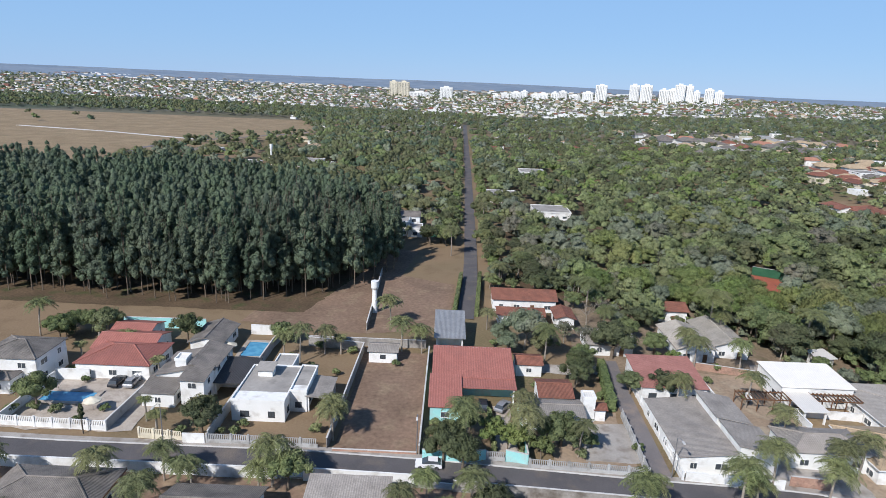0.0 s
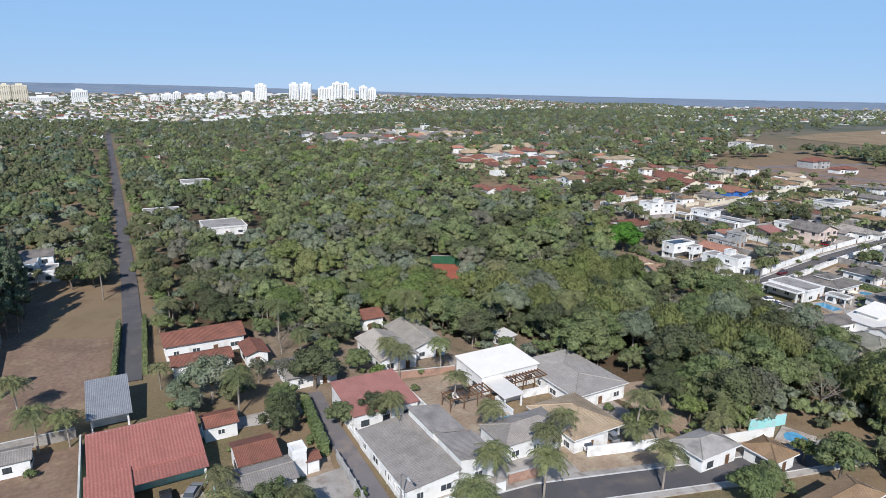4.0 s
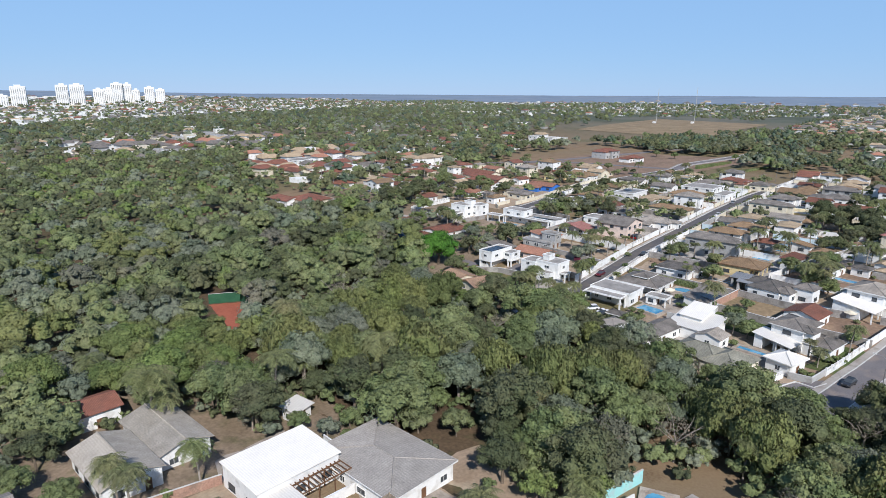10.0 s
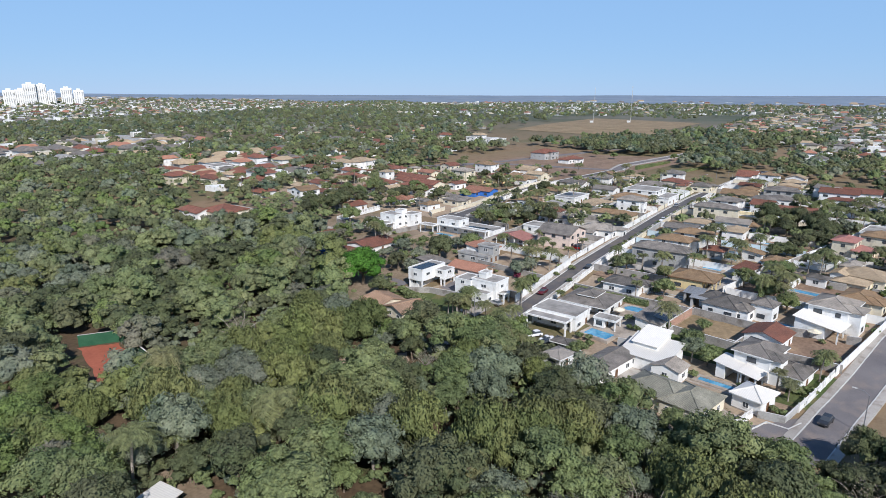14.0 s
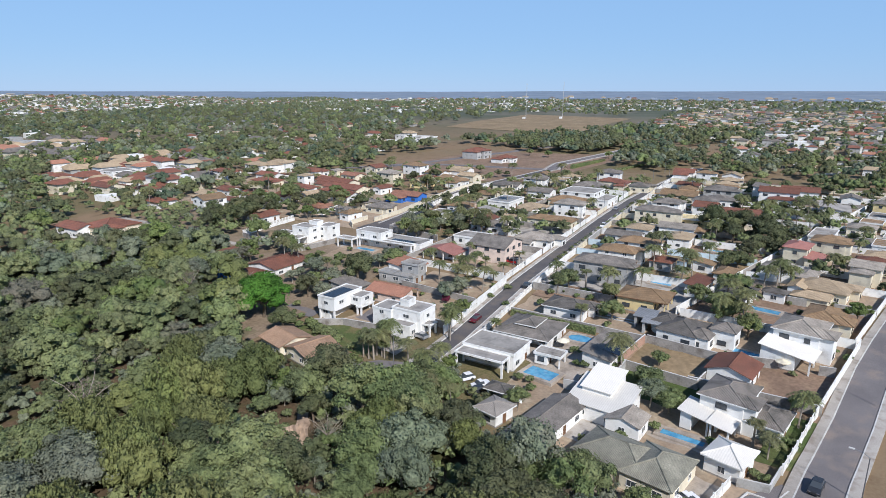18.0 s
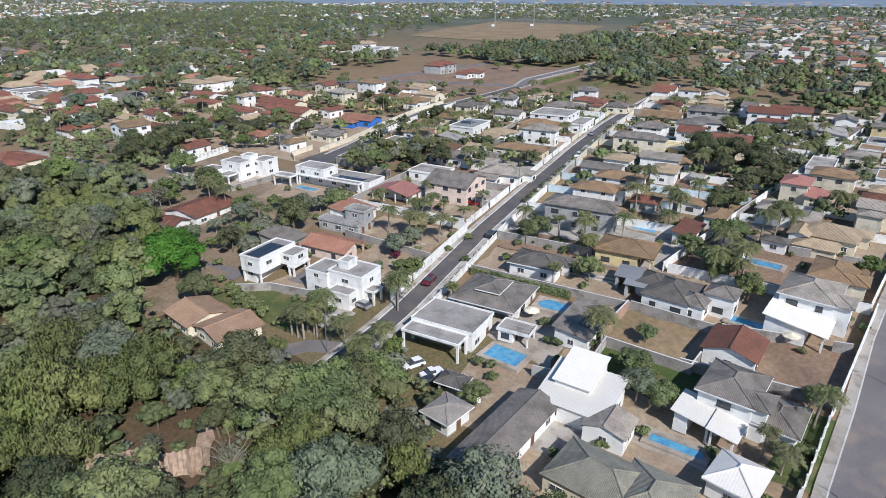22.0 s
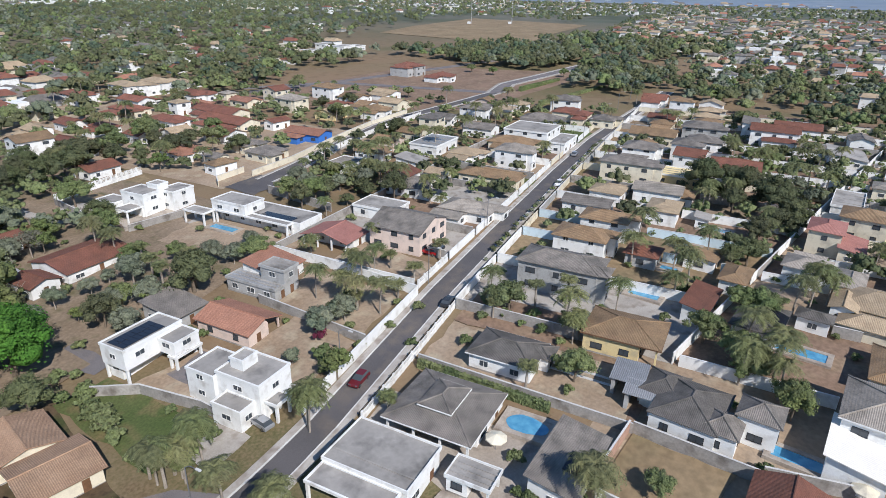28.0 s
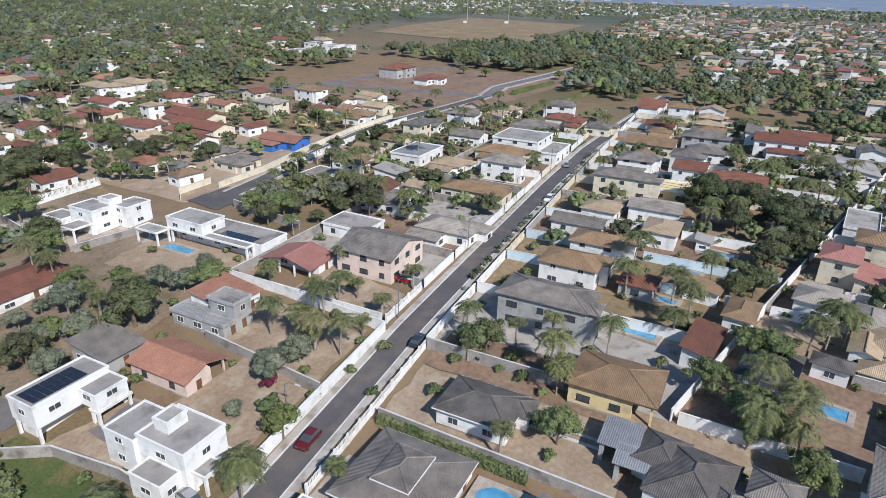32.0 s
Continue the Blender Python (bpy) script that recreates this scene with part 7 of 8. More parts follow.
for x, y in scattered(WOOD, 3.7, 13) + scattered([(160, 112), (180, 117), (184, 128), (182, 150), (174, 184), (186, 200), (172, 182), (158, 160)], 3.0, 14):
    if not in_house(x, y, 1.2) and off_street(x, y, 1) and not any(inside((x, y), p) for p in OPEN) and (y < 190 or x > 120):
        under[rng.choice(tuple(under))].append((*UNDER[rng.randrange(4)], x, y, hgt(x, y) - 0.3, rng.uniform(0.3, 0.75), rng.uniform(0, 6)))
for k, v in under.items():
    joined("undergrowth", v, k, "low leafy scrub under the trees", "scrub")
WOOD2 = [(27, 300), (190, 300), (222, 330), (240, 420), (330, 470), (330, 640), (30, 640)]
for x, y in scattered(WOOD2, 8.6, 4):
    if not in_house(x, y, 4) and not in_house(x, y + 12, 7) and not built_up(x, y, rng):
        # more leaf_dark: the self-shading these simple crowns lack is put into their colour
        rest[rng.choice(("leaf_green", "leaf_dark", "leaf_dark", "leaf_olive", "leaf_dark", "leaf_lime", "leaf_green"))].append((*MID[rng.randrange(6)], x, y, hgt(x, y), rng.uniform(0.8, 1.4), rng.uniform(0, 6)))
for i in range(78):
    y = 192 + 5.8 * i
    x = float(np.interp(y, (150, 185, 221, 436, 900), (6.5, 9, 10.3, 15.3, 24)))
    for side in (-1, 1):
        if (side > 0 or y > 232) and rng.random() < 0.85 and not in_house(x + side * 6, y, 3):
            rest[rng.choice(("leaf_green", "leaf_dark", "leaf_green", "leaf_lime"))].append((*NEAR[rng.randrange(7)], x + side * rng.uniform(5.4, 7.5), y, hgt(x, y), rng.uniform(0.55, 0.85), rng.uniform(0, 6)))
for k, v in rest.items():
    joined("woodland", v, k, "dense canopy of mixed green trees", "wood")

EUCA = [(-250, 158), (-112, 156), (-62, 153), (-40, 160), (-22, 172), (-13, 196), (-14, 222), (-50, 268), (-130, 305), (-250, 305)]
TALL = [tall_tree(400 + i) for i in range(4)]
back = []
planted = 0
for x, y in scattered(EUCA, 4.4, 5):
    front = y < 158 + 12 or (x > -60 and y < 228 and x > -70 + (y - 170) * 0.75)
    if front and x > -130 and planted < 190:
        tree("euca", x, y, rng.uniform(0.66, 1.02), rng, group="eucalyptus plantation")
        planted += 1
    else:
        back.append((*TALL[rng.randrange(4)], x, y, hgt(x, y), rng.uniform(0.7, 1.04), rng.uniform(0, 6)))
joined("eucalyptus_wood", back, "leaf_euca", "tall dense eucalyptus plantation", "wood")

# ---- far woods, town and horizon ----
items = {"leaf_green": [], "leaf_dark": [], "leaf_olive": [], "leaf_grey": [], "leaf_euca": []}


def far_trees(poly, spacing, seed, dens=1.0, pat=FAR, lo=0.9, hi=1.5):
    r = random.Random(seed)
    for x, y in scattered(poly, spacing, seed):
        if r.random() < dens and not in_house(x, y, 5) and off_street(x, y, 3) and not built_up(x, y, r):
            pt = TINY if x > 900 else FAR if pat is MID and (y > 450 or x > 600) else pat
            # mostly leaf_dark: colour stands in for crown self-shading, bluish leaf_euca for haze
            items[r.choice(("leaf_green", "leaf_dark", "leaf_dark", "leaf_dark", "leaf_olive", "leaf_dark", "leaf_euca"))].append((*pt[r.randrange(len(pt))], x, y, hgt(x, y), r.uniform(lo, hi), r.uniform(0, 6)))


far_trees([(-110, 290), (-20, 250), (3, 290), (8, 640), (-120, 640)], 8, 21, 0.85, MID)
far_trees([(20, 290), (40, 290), (40, 640), (24, 640)], 7, 41, 0.8, MID)
far_trees([(230, 330), (420, 330), (560, 350), (600, 480), (330, 640), (330, 470)], 10, 42, 0.6, MID)
far_trees([(345, 330), (404, 300), (430, 345), (420, 400)], 9, 43, 0.7, MID)
far_trees([(440, 20), (490, -40), (540, -50), (585, 120), (530, 190), (455, 140)], 8, 44, 0.62, MID, 0.7, 1.35)
far_trees([(470, 150), (560, 150), (640, 250), (560, 310), (505, 240)], 8, 45, 0.8, MID)
far_trees([(-130, 640), (330, 640), (640, 900), (640, 1150), (-300, 1100)], 12, 22, 0.8)
far_trees([(330, 470), (700, 480), (900, 900), (640, 900), (330, 640)], 12, 23, 0.7)
far_trees([(-700, 900), (-60, 890), (-60, 1150), (-900, 1250)], 11, 24, 0.8)
far_trees([(-215, 400), (-228, 530), (-170, 620), (-105, 735), (-60, 730), (-60, 400), (-110, 330), (-180, 320)], 11, 46, 0.72, MID)
far_trees([(-640, 700), (-380, 640), (-360, 690), (-620, 860)], 60, 47, 0.5, MID)
far_trees([(530, 190), (740, 100), (760, 250), (560, 350)], 9, 25, 0.8, MID)
far_trees([(640, 880), (1350, 860), (1500, 1160), (640, 1160)], 14, 48, 0.8)
far_trees([(560, 480), (980, 330), (1300, 300), (1300, 900), (900, 900)], 16, 26, 0.55)
far_trees([(430, -60), (1300, -300), (1300, 300), (760, 240), (560, 130)], 9.5, 27, 0.62, FAR, 0.55, 1.05)
far_trees([(-1300, 1150), (1500, 1150), (2100, 1900), (-1700, 1900)], 23, 28, 0.75, TINY, 0.9, 1.6)
far_trees([(-1700, 1900), (1700, 1900), (1500, 2800), (-2200, 2900)], 44, 30, 0.75, TINY, 1.3, 2.2)
far_trees([(1300, -500), (2100, -700), (2150, 1250), (1300, 1100)], 27, 29, 0.8, TINY, 1.0, 1.7)
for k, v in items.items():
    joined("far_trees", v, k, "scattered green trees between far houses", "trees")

CUBE = np.array([(-.5, -.5, -.3), (.5, -.5, -.3), (.5, .5, -.3), (-.5, .5, -.3), (-.5, -.5, 1), (.5, -.5, 1), (.5, .5, 1), (-.5, .5, 1)])
CUBE_F = np.array([(4, 5, 6, 7), (0, 1, 5, 4), (1, 2, 6, 5), (2, 3, 7, 6), (3, 0, 4, 7)])
GABLE = np.array([(-.58, -.58, 0), (.58, -.58, 0), (.58, .58, 0), (-.58, .58, 0), (-.4, 0, .35), (.4, 0, .35)])
GABLE_F = np.array([(0, 1, 5, 4), (2, 3, 4, 5), (1, 2, 5, 5), (3, 0, 4, 4)])
far_walls, far_roofs = {"white": [], "cream": [], "grey": []}, {"tile_orange": [], "tile_grey": [], "tile_red": [], "tile_sand": []}


def far_houses(poly, spacing, seed, dens, lo=7, hi=13, red=0.24):
    r = random.Random(seed)
    for x, y in scattered(poly, spacing, seed):
        if r.random() > dens or not not in_house(x, y, 5) and off_street(x, y, 3):
            continue
        w, d, h = r.uniform(lo, hi), r.uniform(lo, hi), r.choice((2.7, 2.9, 3.1, 5.4))
        a = r.choice((0, 1.57)) + r.uniform(-0.1, 0.1)
        z = hgt(x, y)
        far_walls[r.choice(("white", "white", "white", "cream", "grey") if y < 700 else ("white", "white", "white", "white", "cream", "grey"))].append((CUBE * (w, d, h), CUBE_F, x, y, z, 1, a))
        q = r.random()
        if q < red:
            far_roofs[r.choice(("tile_orange", "tile_red", "tile_red", "tile_sand"))].append((GABLE * (w, d, w * 0.6), GABLE_F, x, y, z + h, 1, a))
        elif q < (0.8 if y < 700 else 0.35):
            far_roofs[r.choice(("tile_grey", "tile_grey", "tile_sand"))].append((GABLE * (w, d, w * 0.6), GABLE_F, x, y, z + h, 1, a))


far_houses(CLEAR[0], 19, 40, 0.85, 10, 18, 0.12)
far_houses(CLEAR[1], 15, 41, 0.85, 8, 14, 0.5)
far_houses([(30, 560), (330, 560), (330, 700), (30, 700)], 34, 38, 0.5, red=0.3)
far_houses([(455, -70), (570, -100), (640, 130), (560, 130), (480, 20)], 16, 30, 0.6, 6, 10, 0.4)
far_houses([(570, -100), (900, -180), (900, 255), (800, 250), (640, 130)], 12.5, 31, 0.72, 5.5, 9.5, 0.3)
far_houses([(900, -180), (1300, -300), (1300, 260), (900, 255)], 16, 39, 0.75, 6, 11, 0.25)
far_houses([(300, 460), (700, 480), (900, 900), (330, 640)], 30, 32, 0.4)
far_houses([(230, 330), (345, 300), (420, 380), (560, 350), (600, 470), (280, 460)], 24, 33, 0.6, red=0.7)
far_houses([(-130, 640), (330, 700), (640, 900), (640, 1150), (-300, 1100)], 40, 34, 0.4)
far_houses([(-200, 430), (-130, 420), (-80, 640), (-130, 660)], 34, 51, 0.55, red=0.4)
far_houses([(-900, 1200), (-100, 1150), (640, 1250), (1250, 1250), (1700, 2000), (-1500, 2000)], 22, 35, 0.75, 8, 15, 0.1)
far_houses([(-1500, 2000), (1700, 2000), (1900, 2600), (-2000, 2600)], 30, 50, 0.7, 10, 20, 0.08)
far_houses([(900, 800), (1300, 300), (2200, -700), (2200, 1500), (1600, 1800)], 33, 36, 0.42, 8, 14, 0.12)
far_houses([(2200, 0), (2900, -200), (2700, 1500), (2100, 1600)], 75, 52, 0.45, 10, 24, 0.08)
far_houses([(-2000, 2600), (1600, 2600), (1600, 3400), (-2000, 3400)], 46, 37, 0.5, 12, 26, 0.08)
for k, v in far_walls.items():
    joined("far_houses", v, k, "far town of small pale houses", "houses")
for k, v in far_roofs.items():
    joined("far_roofs", v, k, "roofs of the far town", "roofs")

# ---- gardens between houses ----
yards = {"leaf_green": [], "leaf_dark": [], "leaf_olive": []}


def garden(poly, spacing, seed, dens, kinds):
    r = random.Random(seed)
    for x, y in scattered(poly, spacing, seed):
        if r.random() < dens and not in_house(x, y, 1.2) and off_street(x, y, 0.8):
            key = r.choice(kinds)
            if key not in ("bush", "palm", "fanpalm") and in_house(x, y, 2.6):
                key = "bush"
            if (x > 285 or y > 235) and key not in ("palm", "fanpalm"):
                yards["leaf_" + (key if key in ("green", "dark", "olive") else "green")].append((*MID[r.randrange(6)], x, y, hgt(x, y), r.uniform(0.45, 0.85) * (0.5 if key == "bush" else 1), r.uniform(0, 6)))
                continue
            big = (0.75, 1.15) if y > 220 else (0.5, 0.95)
            tree(key, x, y, r.uniform(*big) if key not in ("bush", "palm", "fanpalm") else r.uniform(0.7, 1.1), r)


verge_rng = random.Random(91)
for k in range(34):
    x = 262 + k * 3.4 + verge_rng.uniform(-1.2, 1.2)
    y = 139.8 + (x - 262) * 0.02 - 3.1 + verge_rng.uniform(-0.3, 0.3)
    yards[verge_rng.choice(("leaf_green", "leaf_dark", "leaf_olive"))].append((*MID[verge_rng.randrange(6)], x, y, hgt(x, y), verge_rng.uniform(0.14, 0.3), verge_rng.uniform(0, 6)))

garden([(250, 40), (430, 0), (430, 132), (250, 132)], 5.6, 51, 0.62, ("green", "bush", "dark", "palm", "bush", "dark", "bush", "bush"))
garden([(285, 36), (450, 0), (450, 132), (285, 132)], 4.4, 71, 0.6, ("green", "bush", "dark", "bush", "dark", "bush"))
garden([(285, 147), (430, 150), (430, 218), (285, 218)], 4.6, 72, 0.6, ("green", "bush", "dark", "bush", "dark", "bush"))
garden([(285, 184), (330, 184), (330, 219), (285, 219)], 5, 73, 0.7, ("palm", "dark", "green", "palm", "bush"))
garden([(246, 147), (420, 150), (420, 205), (262, 205)], 5.8, 52, 0.6, ("green", "bush", "dark", "palm", "bush", "dark", "bush", "bush"))
garden([(232, 262), (272, 262), (282, 236), (345, 231), (420, 214), (420, 430), (240, 430)], 7, 53, 0.75, ("green", "dark", "dark", "green", "green", "bush", "palm"))
garden([(160, 66), (246, 50), (246, 112), (166, 112)], 5.5, 54, 0.36, ("bush", "bush", "green", "palm", "bush", "dark"))
garden([(198, 180), (245, 172), (246, 205), (232, 240), (205, 214)], 6.5, 55, 0.5, ("green", "olive", "lime", "bush", "palm", "bush"))
for k, x, y, c in BANK:
    tree(k, x, y, c)
garden([(178, 192), (203, 197), (213, 206), (206, 226), (230, 230), (232, 262), (228, 282), (200, 285), (184, 240)], 7.2, 81, 0.8, ("olive", "grey", "green", "olive", "green", "grey", "bare", "lime"))
garden([(198, 180), (246, 172), (246, 200), (232, 208), (216, 207), (203, 196)], 5.2, 82, 0.6, ("olive", "green", "bush", "fanpalm", "olive", "bush"))
garden([(84, 60), (132, 48), (136, 66), (118, 73), (86, 79)], 5.2, 83, 0.8, ("green", "dark", "bush", "green", "palm"))
garden([(205, 214), (232, 240), (236, 262), (262, 262), (262, 330), (240, 330), (222, 270)], 7, 67, 0.7, ("green", "lime", "green", "olive", "bush"))
garden([(-95, 92), (-20, 92), (-20, 130), (-95, 130)], 4.6, 56, 0.46, ("bush", "bush", "bush", "green", "fanpalm", "palm", "dark"))
garden([(-2, 90), (36, 90), (36, 150), (-2, 150)], 5, 57, 0.36, ("bush", "bush", "green", "olive", "palm", "bush"))
garden([(40, 86), (110, 66), (108, 128), (40, 150)], 6, 58, 0.34, ("bush", "bush", "green", "palm"))
garden([(15, 170), (30, 150), (50, 150), (30, 300), (17, 300)], 6, 59, 0.85, ("green", "dark", "palm", "olive"))
garden([(168, 108), (196, 108), (200, 134), (172, 134)], 5, 64, 0.4, ("bush", "palm", "bush", "green"))
garden([(198, 144), (262, 144), (262, 180), (204, 180)], 5, 65, 0.36, ("bush", "bush", "palm", "olive", "fanpalm"))
garden([(198, 100), (250, 98), (250, 133), (200, 133)], 4.5, 66, 0.3, ("bush", "bush", "fanpalm"))
garden([(184, 62), (203, 60), (204, 67), (186, 71)], 3.4, 68, 0.6, ("bush", "palm", "bush", "fanpalm"))
garden([(-16, 222), (3, 222), (6, 300), (-25, 300)], 6, 60, 0.85, ("green", "dark", "palm", "olive"))
garden([(98, 96), (112, 76), (126, 100), (112, 126), (86, 138), (85, 124), (100, 121)], 6, 62, 0.6, ("green", "bush", "dark", "olive", "bush"))
garden([(146, 62), (163, 66), (166, 78), (166, 100), (158, 100)], 3.6, 63, 0.75, ("bush", "bush", "bush", "green", "olive"))
garden([(140, 40), (176, 36), (178, 55), (164, 59), (160, 66), (146, 66)], 5.5, 69, 0.9, ("dark", "dark", "green", "dark"))
garden([(-75, 62), (48, 58), (48, 78), (-75, 80)], 5, 61, 0.6, ("bush", "palm", "green", "dark"))


for k, v in yards.items():
    joined("garden_trees", v, k, "green trees and shrubs in the far gardens", "trees")

# ---- hills on the horizon ----
def hills():
    vs, fs = [], []
    n = 160
    for i in range(n + 1):
        a = radians(-60 + 220 * i / n)
        top = float(np.interp(a, (-0.6, 0.1, 0.45, 1.1, 1.6), (57, 56, 41, 42, 50))) + 4 * noise.noise((i * 0.12, 0.5, 0)) + 2 * noise.noise((i * 0.5, 2.5, 0))
        near = float(np.interp(math.degrees(a), (15, 30, 42, 160), (3200, 2900, 2350, 2250)))
        for j, r in enumerate((near, near + 300, 3700, 4200, 4550)):
            x, y = 80 + r * math.sin(a), 60 + r * math.cos(a)
            vs.append((x, y, top if j == 4 else hgt(x, y) + (-3 if j == 0 else 1.5)))
        if i < n:
            k = 5 * i
            fs += [(k + j, k + j + 5, k + j + 6, k + j + 1) for j in range(4)]
    tagged(new("backdrop", mesh_of("backdrop", vs, fs, "far_hills")), "plain and low hills along the horizon, haze in their blue-grey colour", "hills", kind="structure")

hills()


# ---- garden trees, palms and shrubs ----
for x, y, c in ((321, 81, 1.15), (328, 88, 1.1), (313, 76, 1.0), (330, 99, 1.2), (335, 92, 1.0), (318, 90, 0.9)):
    tree("dark", x, y, c)
for x, y, c in ((224, 186, 1.0), (231, 224, 1.1), (236, 232, 1.0), (241, 250, 1.2), (248, 270, 1.2), (256, 271, 1.1), (262, 276, 1.15), (270, 272, 1.0), (286, 262, 1.0), (293, 284, 1.15), (300, 247, 1.0), (305, 262, 1.0), (246, 282, 1.1),
                (238, 274, 1.2), (317, 277, 0.9), (252, 290, 1.1), (266, 290, 1.0), (279, 283, 1.0)):
    tree("green" if int(x) % 2 else "dark", x, y, c)
tree("palm", -17.5, 92.2, 1)
tree("palm", -29.8, 120.8, 1)
tree("palm", -25.5, 126.0, 1)
tree("palm", -8.5, 128.8, 1)
tree("palm", -3.9, 128.3, 1)
tree("palm", -12.4, 143.9, 1)
tree("palm", 5.3, 91.2, 1)
tree("palm", 5.3, 73.2, 1)
tree("palm", 15.9, 100.3, 1)
tree("palm", 15.7, 90.3, 1)
tree("palm", 56.9, 125.3, 1)
tree("palm", 44.4, 75.8, 1)
tree("palm", 47.7, 77.6, 1)
tree("palm", 53.1, 83.3, 1)
tree("palm", 59.6, 79.5, 1)
tree("palm", -40.6, 79.6, 1)
tree("palm", -24.2, 79.3, 1)
tree("palm", -25.7, 77.5, 1)
tree("palm", -48.3, 76.2, 1)
tree("palm", -40.9, 72.7, 1)
tree("palm", 18.0, 225.3, 1)
tree("palm", 17.4, 177.4, 1)
tree("palm", 24.6, 187.7, 1)
tree("palm", 3.0, 209.7, 1)
tree("palm", 71.5, 145.9, 1)
tree("palm", 99.5, 144.5, 1)
tree("palm", 45.9, 106.1, 1)
tree("palm", 78.7, 73.1, 1)
tree("palm", 99.2, 78.1, 1)
tree("palm", 62.2, 97.2, 1)
tree("palm", 24.5, 188.9, 1)
tree("palm", 20.9, 213.3, 1)
tree("palm", 18.2, 179.6, 1)
tree("palm", 67.3, 173.9, 1)
tree("palm", 122.8, 101.6, 1)
tree("fanpalm", 113.9, 172.4, 1)
tree("fanpalm", 97.0, 78.5, 1)
tree("fanpalm", 186.0, 149.5, 1)
tree("fanpalm", 183.8, 148.7, 1)
tree("fanpalm", 185.6, 146.9, 1)
tree("fanpalm", 183.9, 151.8, 1)
tree("fanpalm", 224.3, 202.4, 1)
tree("fanpalm", 221.4, 193.1, 1)
tree("fanpalm", 222.8, 197.7, 1)
tree("palm", 185.2, 139.9, 1)
tree("palm", 201.0, 138.8, 1)
tree("palm", 185.3, 132.0, 1)
tree("palm", 177.9, 130.4, 1)
tree("palm", 225.7, 220.0, 1)
tree("palm", 231.1, 160.5, 1)
tree("palm", 232.1, 154.8, 1)
tree("palm", 292.2, 195.0, 1)
tree("palm", 296.3, 186.7, 1)
tree("palm", 226.2, 214.1, 1)
tree("palm", 200.5, 138.1, 1)
tree("palm", 231.1, 150.5, 1)
tree("palm", 231.7, 145.8, 1)
tree("palm", 273.3, 107.1, 1)
tree("palm", 251.9, 105.5, 1)
tree("palm", 262.1, 96.5, 1)
tree("palm", 266.9, 94.6, 1)
tree("palm", 270.1, 72.6, 1)
tree("palm", 266.0, 75.6, 1)
tree("palm", 239.1, 83.2, 1)
tree("palm", 240.3, 78.6, 1)
tree("palm", 237.9, 77.5, 1)
tree("palm", 240.1, 112.1, 1)
tree("palm", 390.7, 185.9, 1)
tree("palm", 393.1, 181.9, 1)
tree("palm", 404.7, 142.0, 1)
tree("palm", 453.8, 141.4, 1)
tree("palm", 341.9, 150.8, 1)
tree("palm", 346.7, 129.7, 1)
tree("palm", 481.4, 110.1, 1)
tree("palm", 484.3, 105.4, 1)
tree("palm", 471.3, 112.9, 1)
tree("palm", 500.3, 93.8, 1)
tree("palm", 496.1, 86.3, 1)
tree("palm", 501.3, 77.9, 1)
tree("palm", 497.8, 69.7, 1)
tree("palm", 368.0, 92.8, 1)
tree("palm", 362.1, 84.8, 1)
tree("palm", 364.2, 81.0, 1)
tree("palm", 373.3, 71.1, 1)
tree("palm", 364.8, 68.6, 1)
tree("palm", 375.0, 62.2, 1)
tree("palm", 450.5, 55.4, 1)
tree("palm", 310.7, 96.9, 1)
tree("palm", 309.1, 81.9, 1)
tree("palm", 340.2, 76.3, 1)
tree("palm", 345.5, 71.6, 1)
tree("palm", 342.7, 67.2, 1)
tree("palm", 290.0, 193.5, 1)
tree("palm", 292.5, 188.7, 1)
tree("palm", 291.1, 181.3, 1)
tree("palm", 291.0, 176.7, 1)
tree("palm", 376.1, 220.7, 1)
tree("palm", 336.9, 195.1, 1)
tree("palm", 332.8, 187.3, 1)
tree("palm", 411.9, 222.7, 1)
tree("palm", 446.8, 358.2, 1)
tree("palm", 258.0, 280.4, 1)
tree("palm", 259.1, 278.2, 1)
tree("palm", 294.8, 312.7, 1)
tree("palm", 296.7, 309.2, 1)
tree("palm", 278.3, 260.8, 1)
tree("palm", 277.5, 256.0, 1)
tree("mango", 222.2, 184.8, 1)
tree("mango", 345.2, 209.8, 1)
tree("mango", 330.2, 97.9, 0.75)
tree("mango", 300.7, 83.1, 0.7)
tree("mango", 308.4, 79.3, 1)
tree("dark", 276.2, 192.2, 0.8)
tree("dark", 205.6, 190.2, 0.8)
tree("dark", 323.8, 95.0, 0.8)
tree("dark", 307.7, 75.5, 0.8)
tree("dark", 284.9, 84.4, 0.8)
tree("dark", 281.8, 87.8, 0.8)
tree("dark", 384.6, 259.4, 0.8)
tree("dark", 373.2, 266.0, 0.8)
tree("dark", 271.8, 294.6, 0.8)
tree("dark", 275.6, 287.6, 0.8)
tree("dark", 291.5, 279.0, 0.8)
tree("dark", 261.6, 276.7, 0.8)
tree("dark", 294.2, 274.0, 0.8)
tree("dark", 297.7, 267.5, 0.8)
tree("dark", 274.5, 264.3, 0.8)
tree("dark", 298.6, 322.8, 0.8)
tree("green", 271.5, 200.9, 0.8)
tree("green", 242.8, 123.8, 0.8)
tree("green", 248.6, 89.5, 0.8)
tree("green", 244.8, 84.2, 0.8)
tree("green", 284.8, 314.2, 0.8)
tree("green", 290.4, 303.9, 0.8)
tree("green", 305.6, 338.6, 0.8)
tree("green", 305.5, 268.2, 0.8)
tree("green", 357.6, 247.9, 0.8)
tree("green", 416.8, 246.6, 0.8)
tree("green", 511.5, 255.5, 0.8)
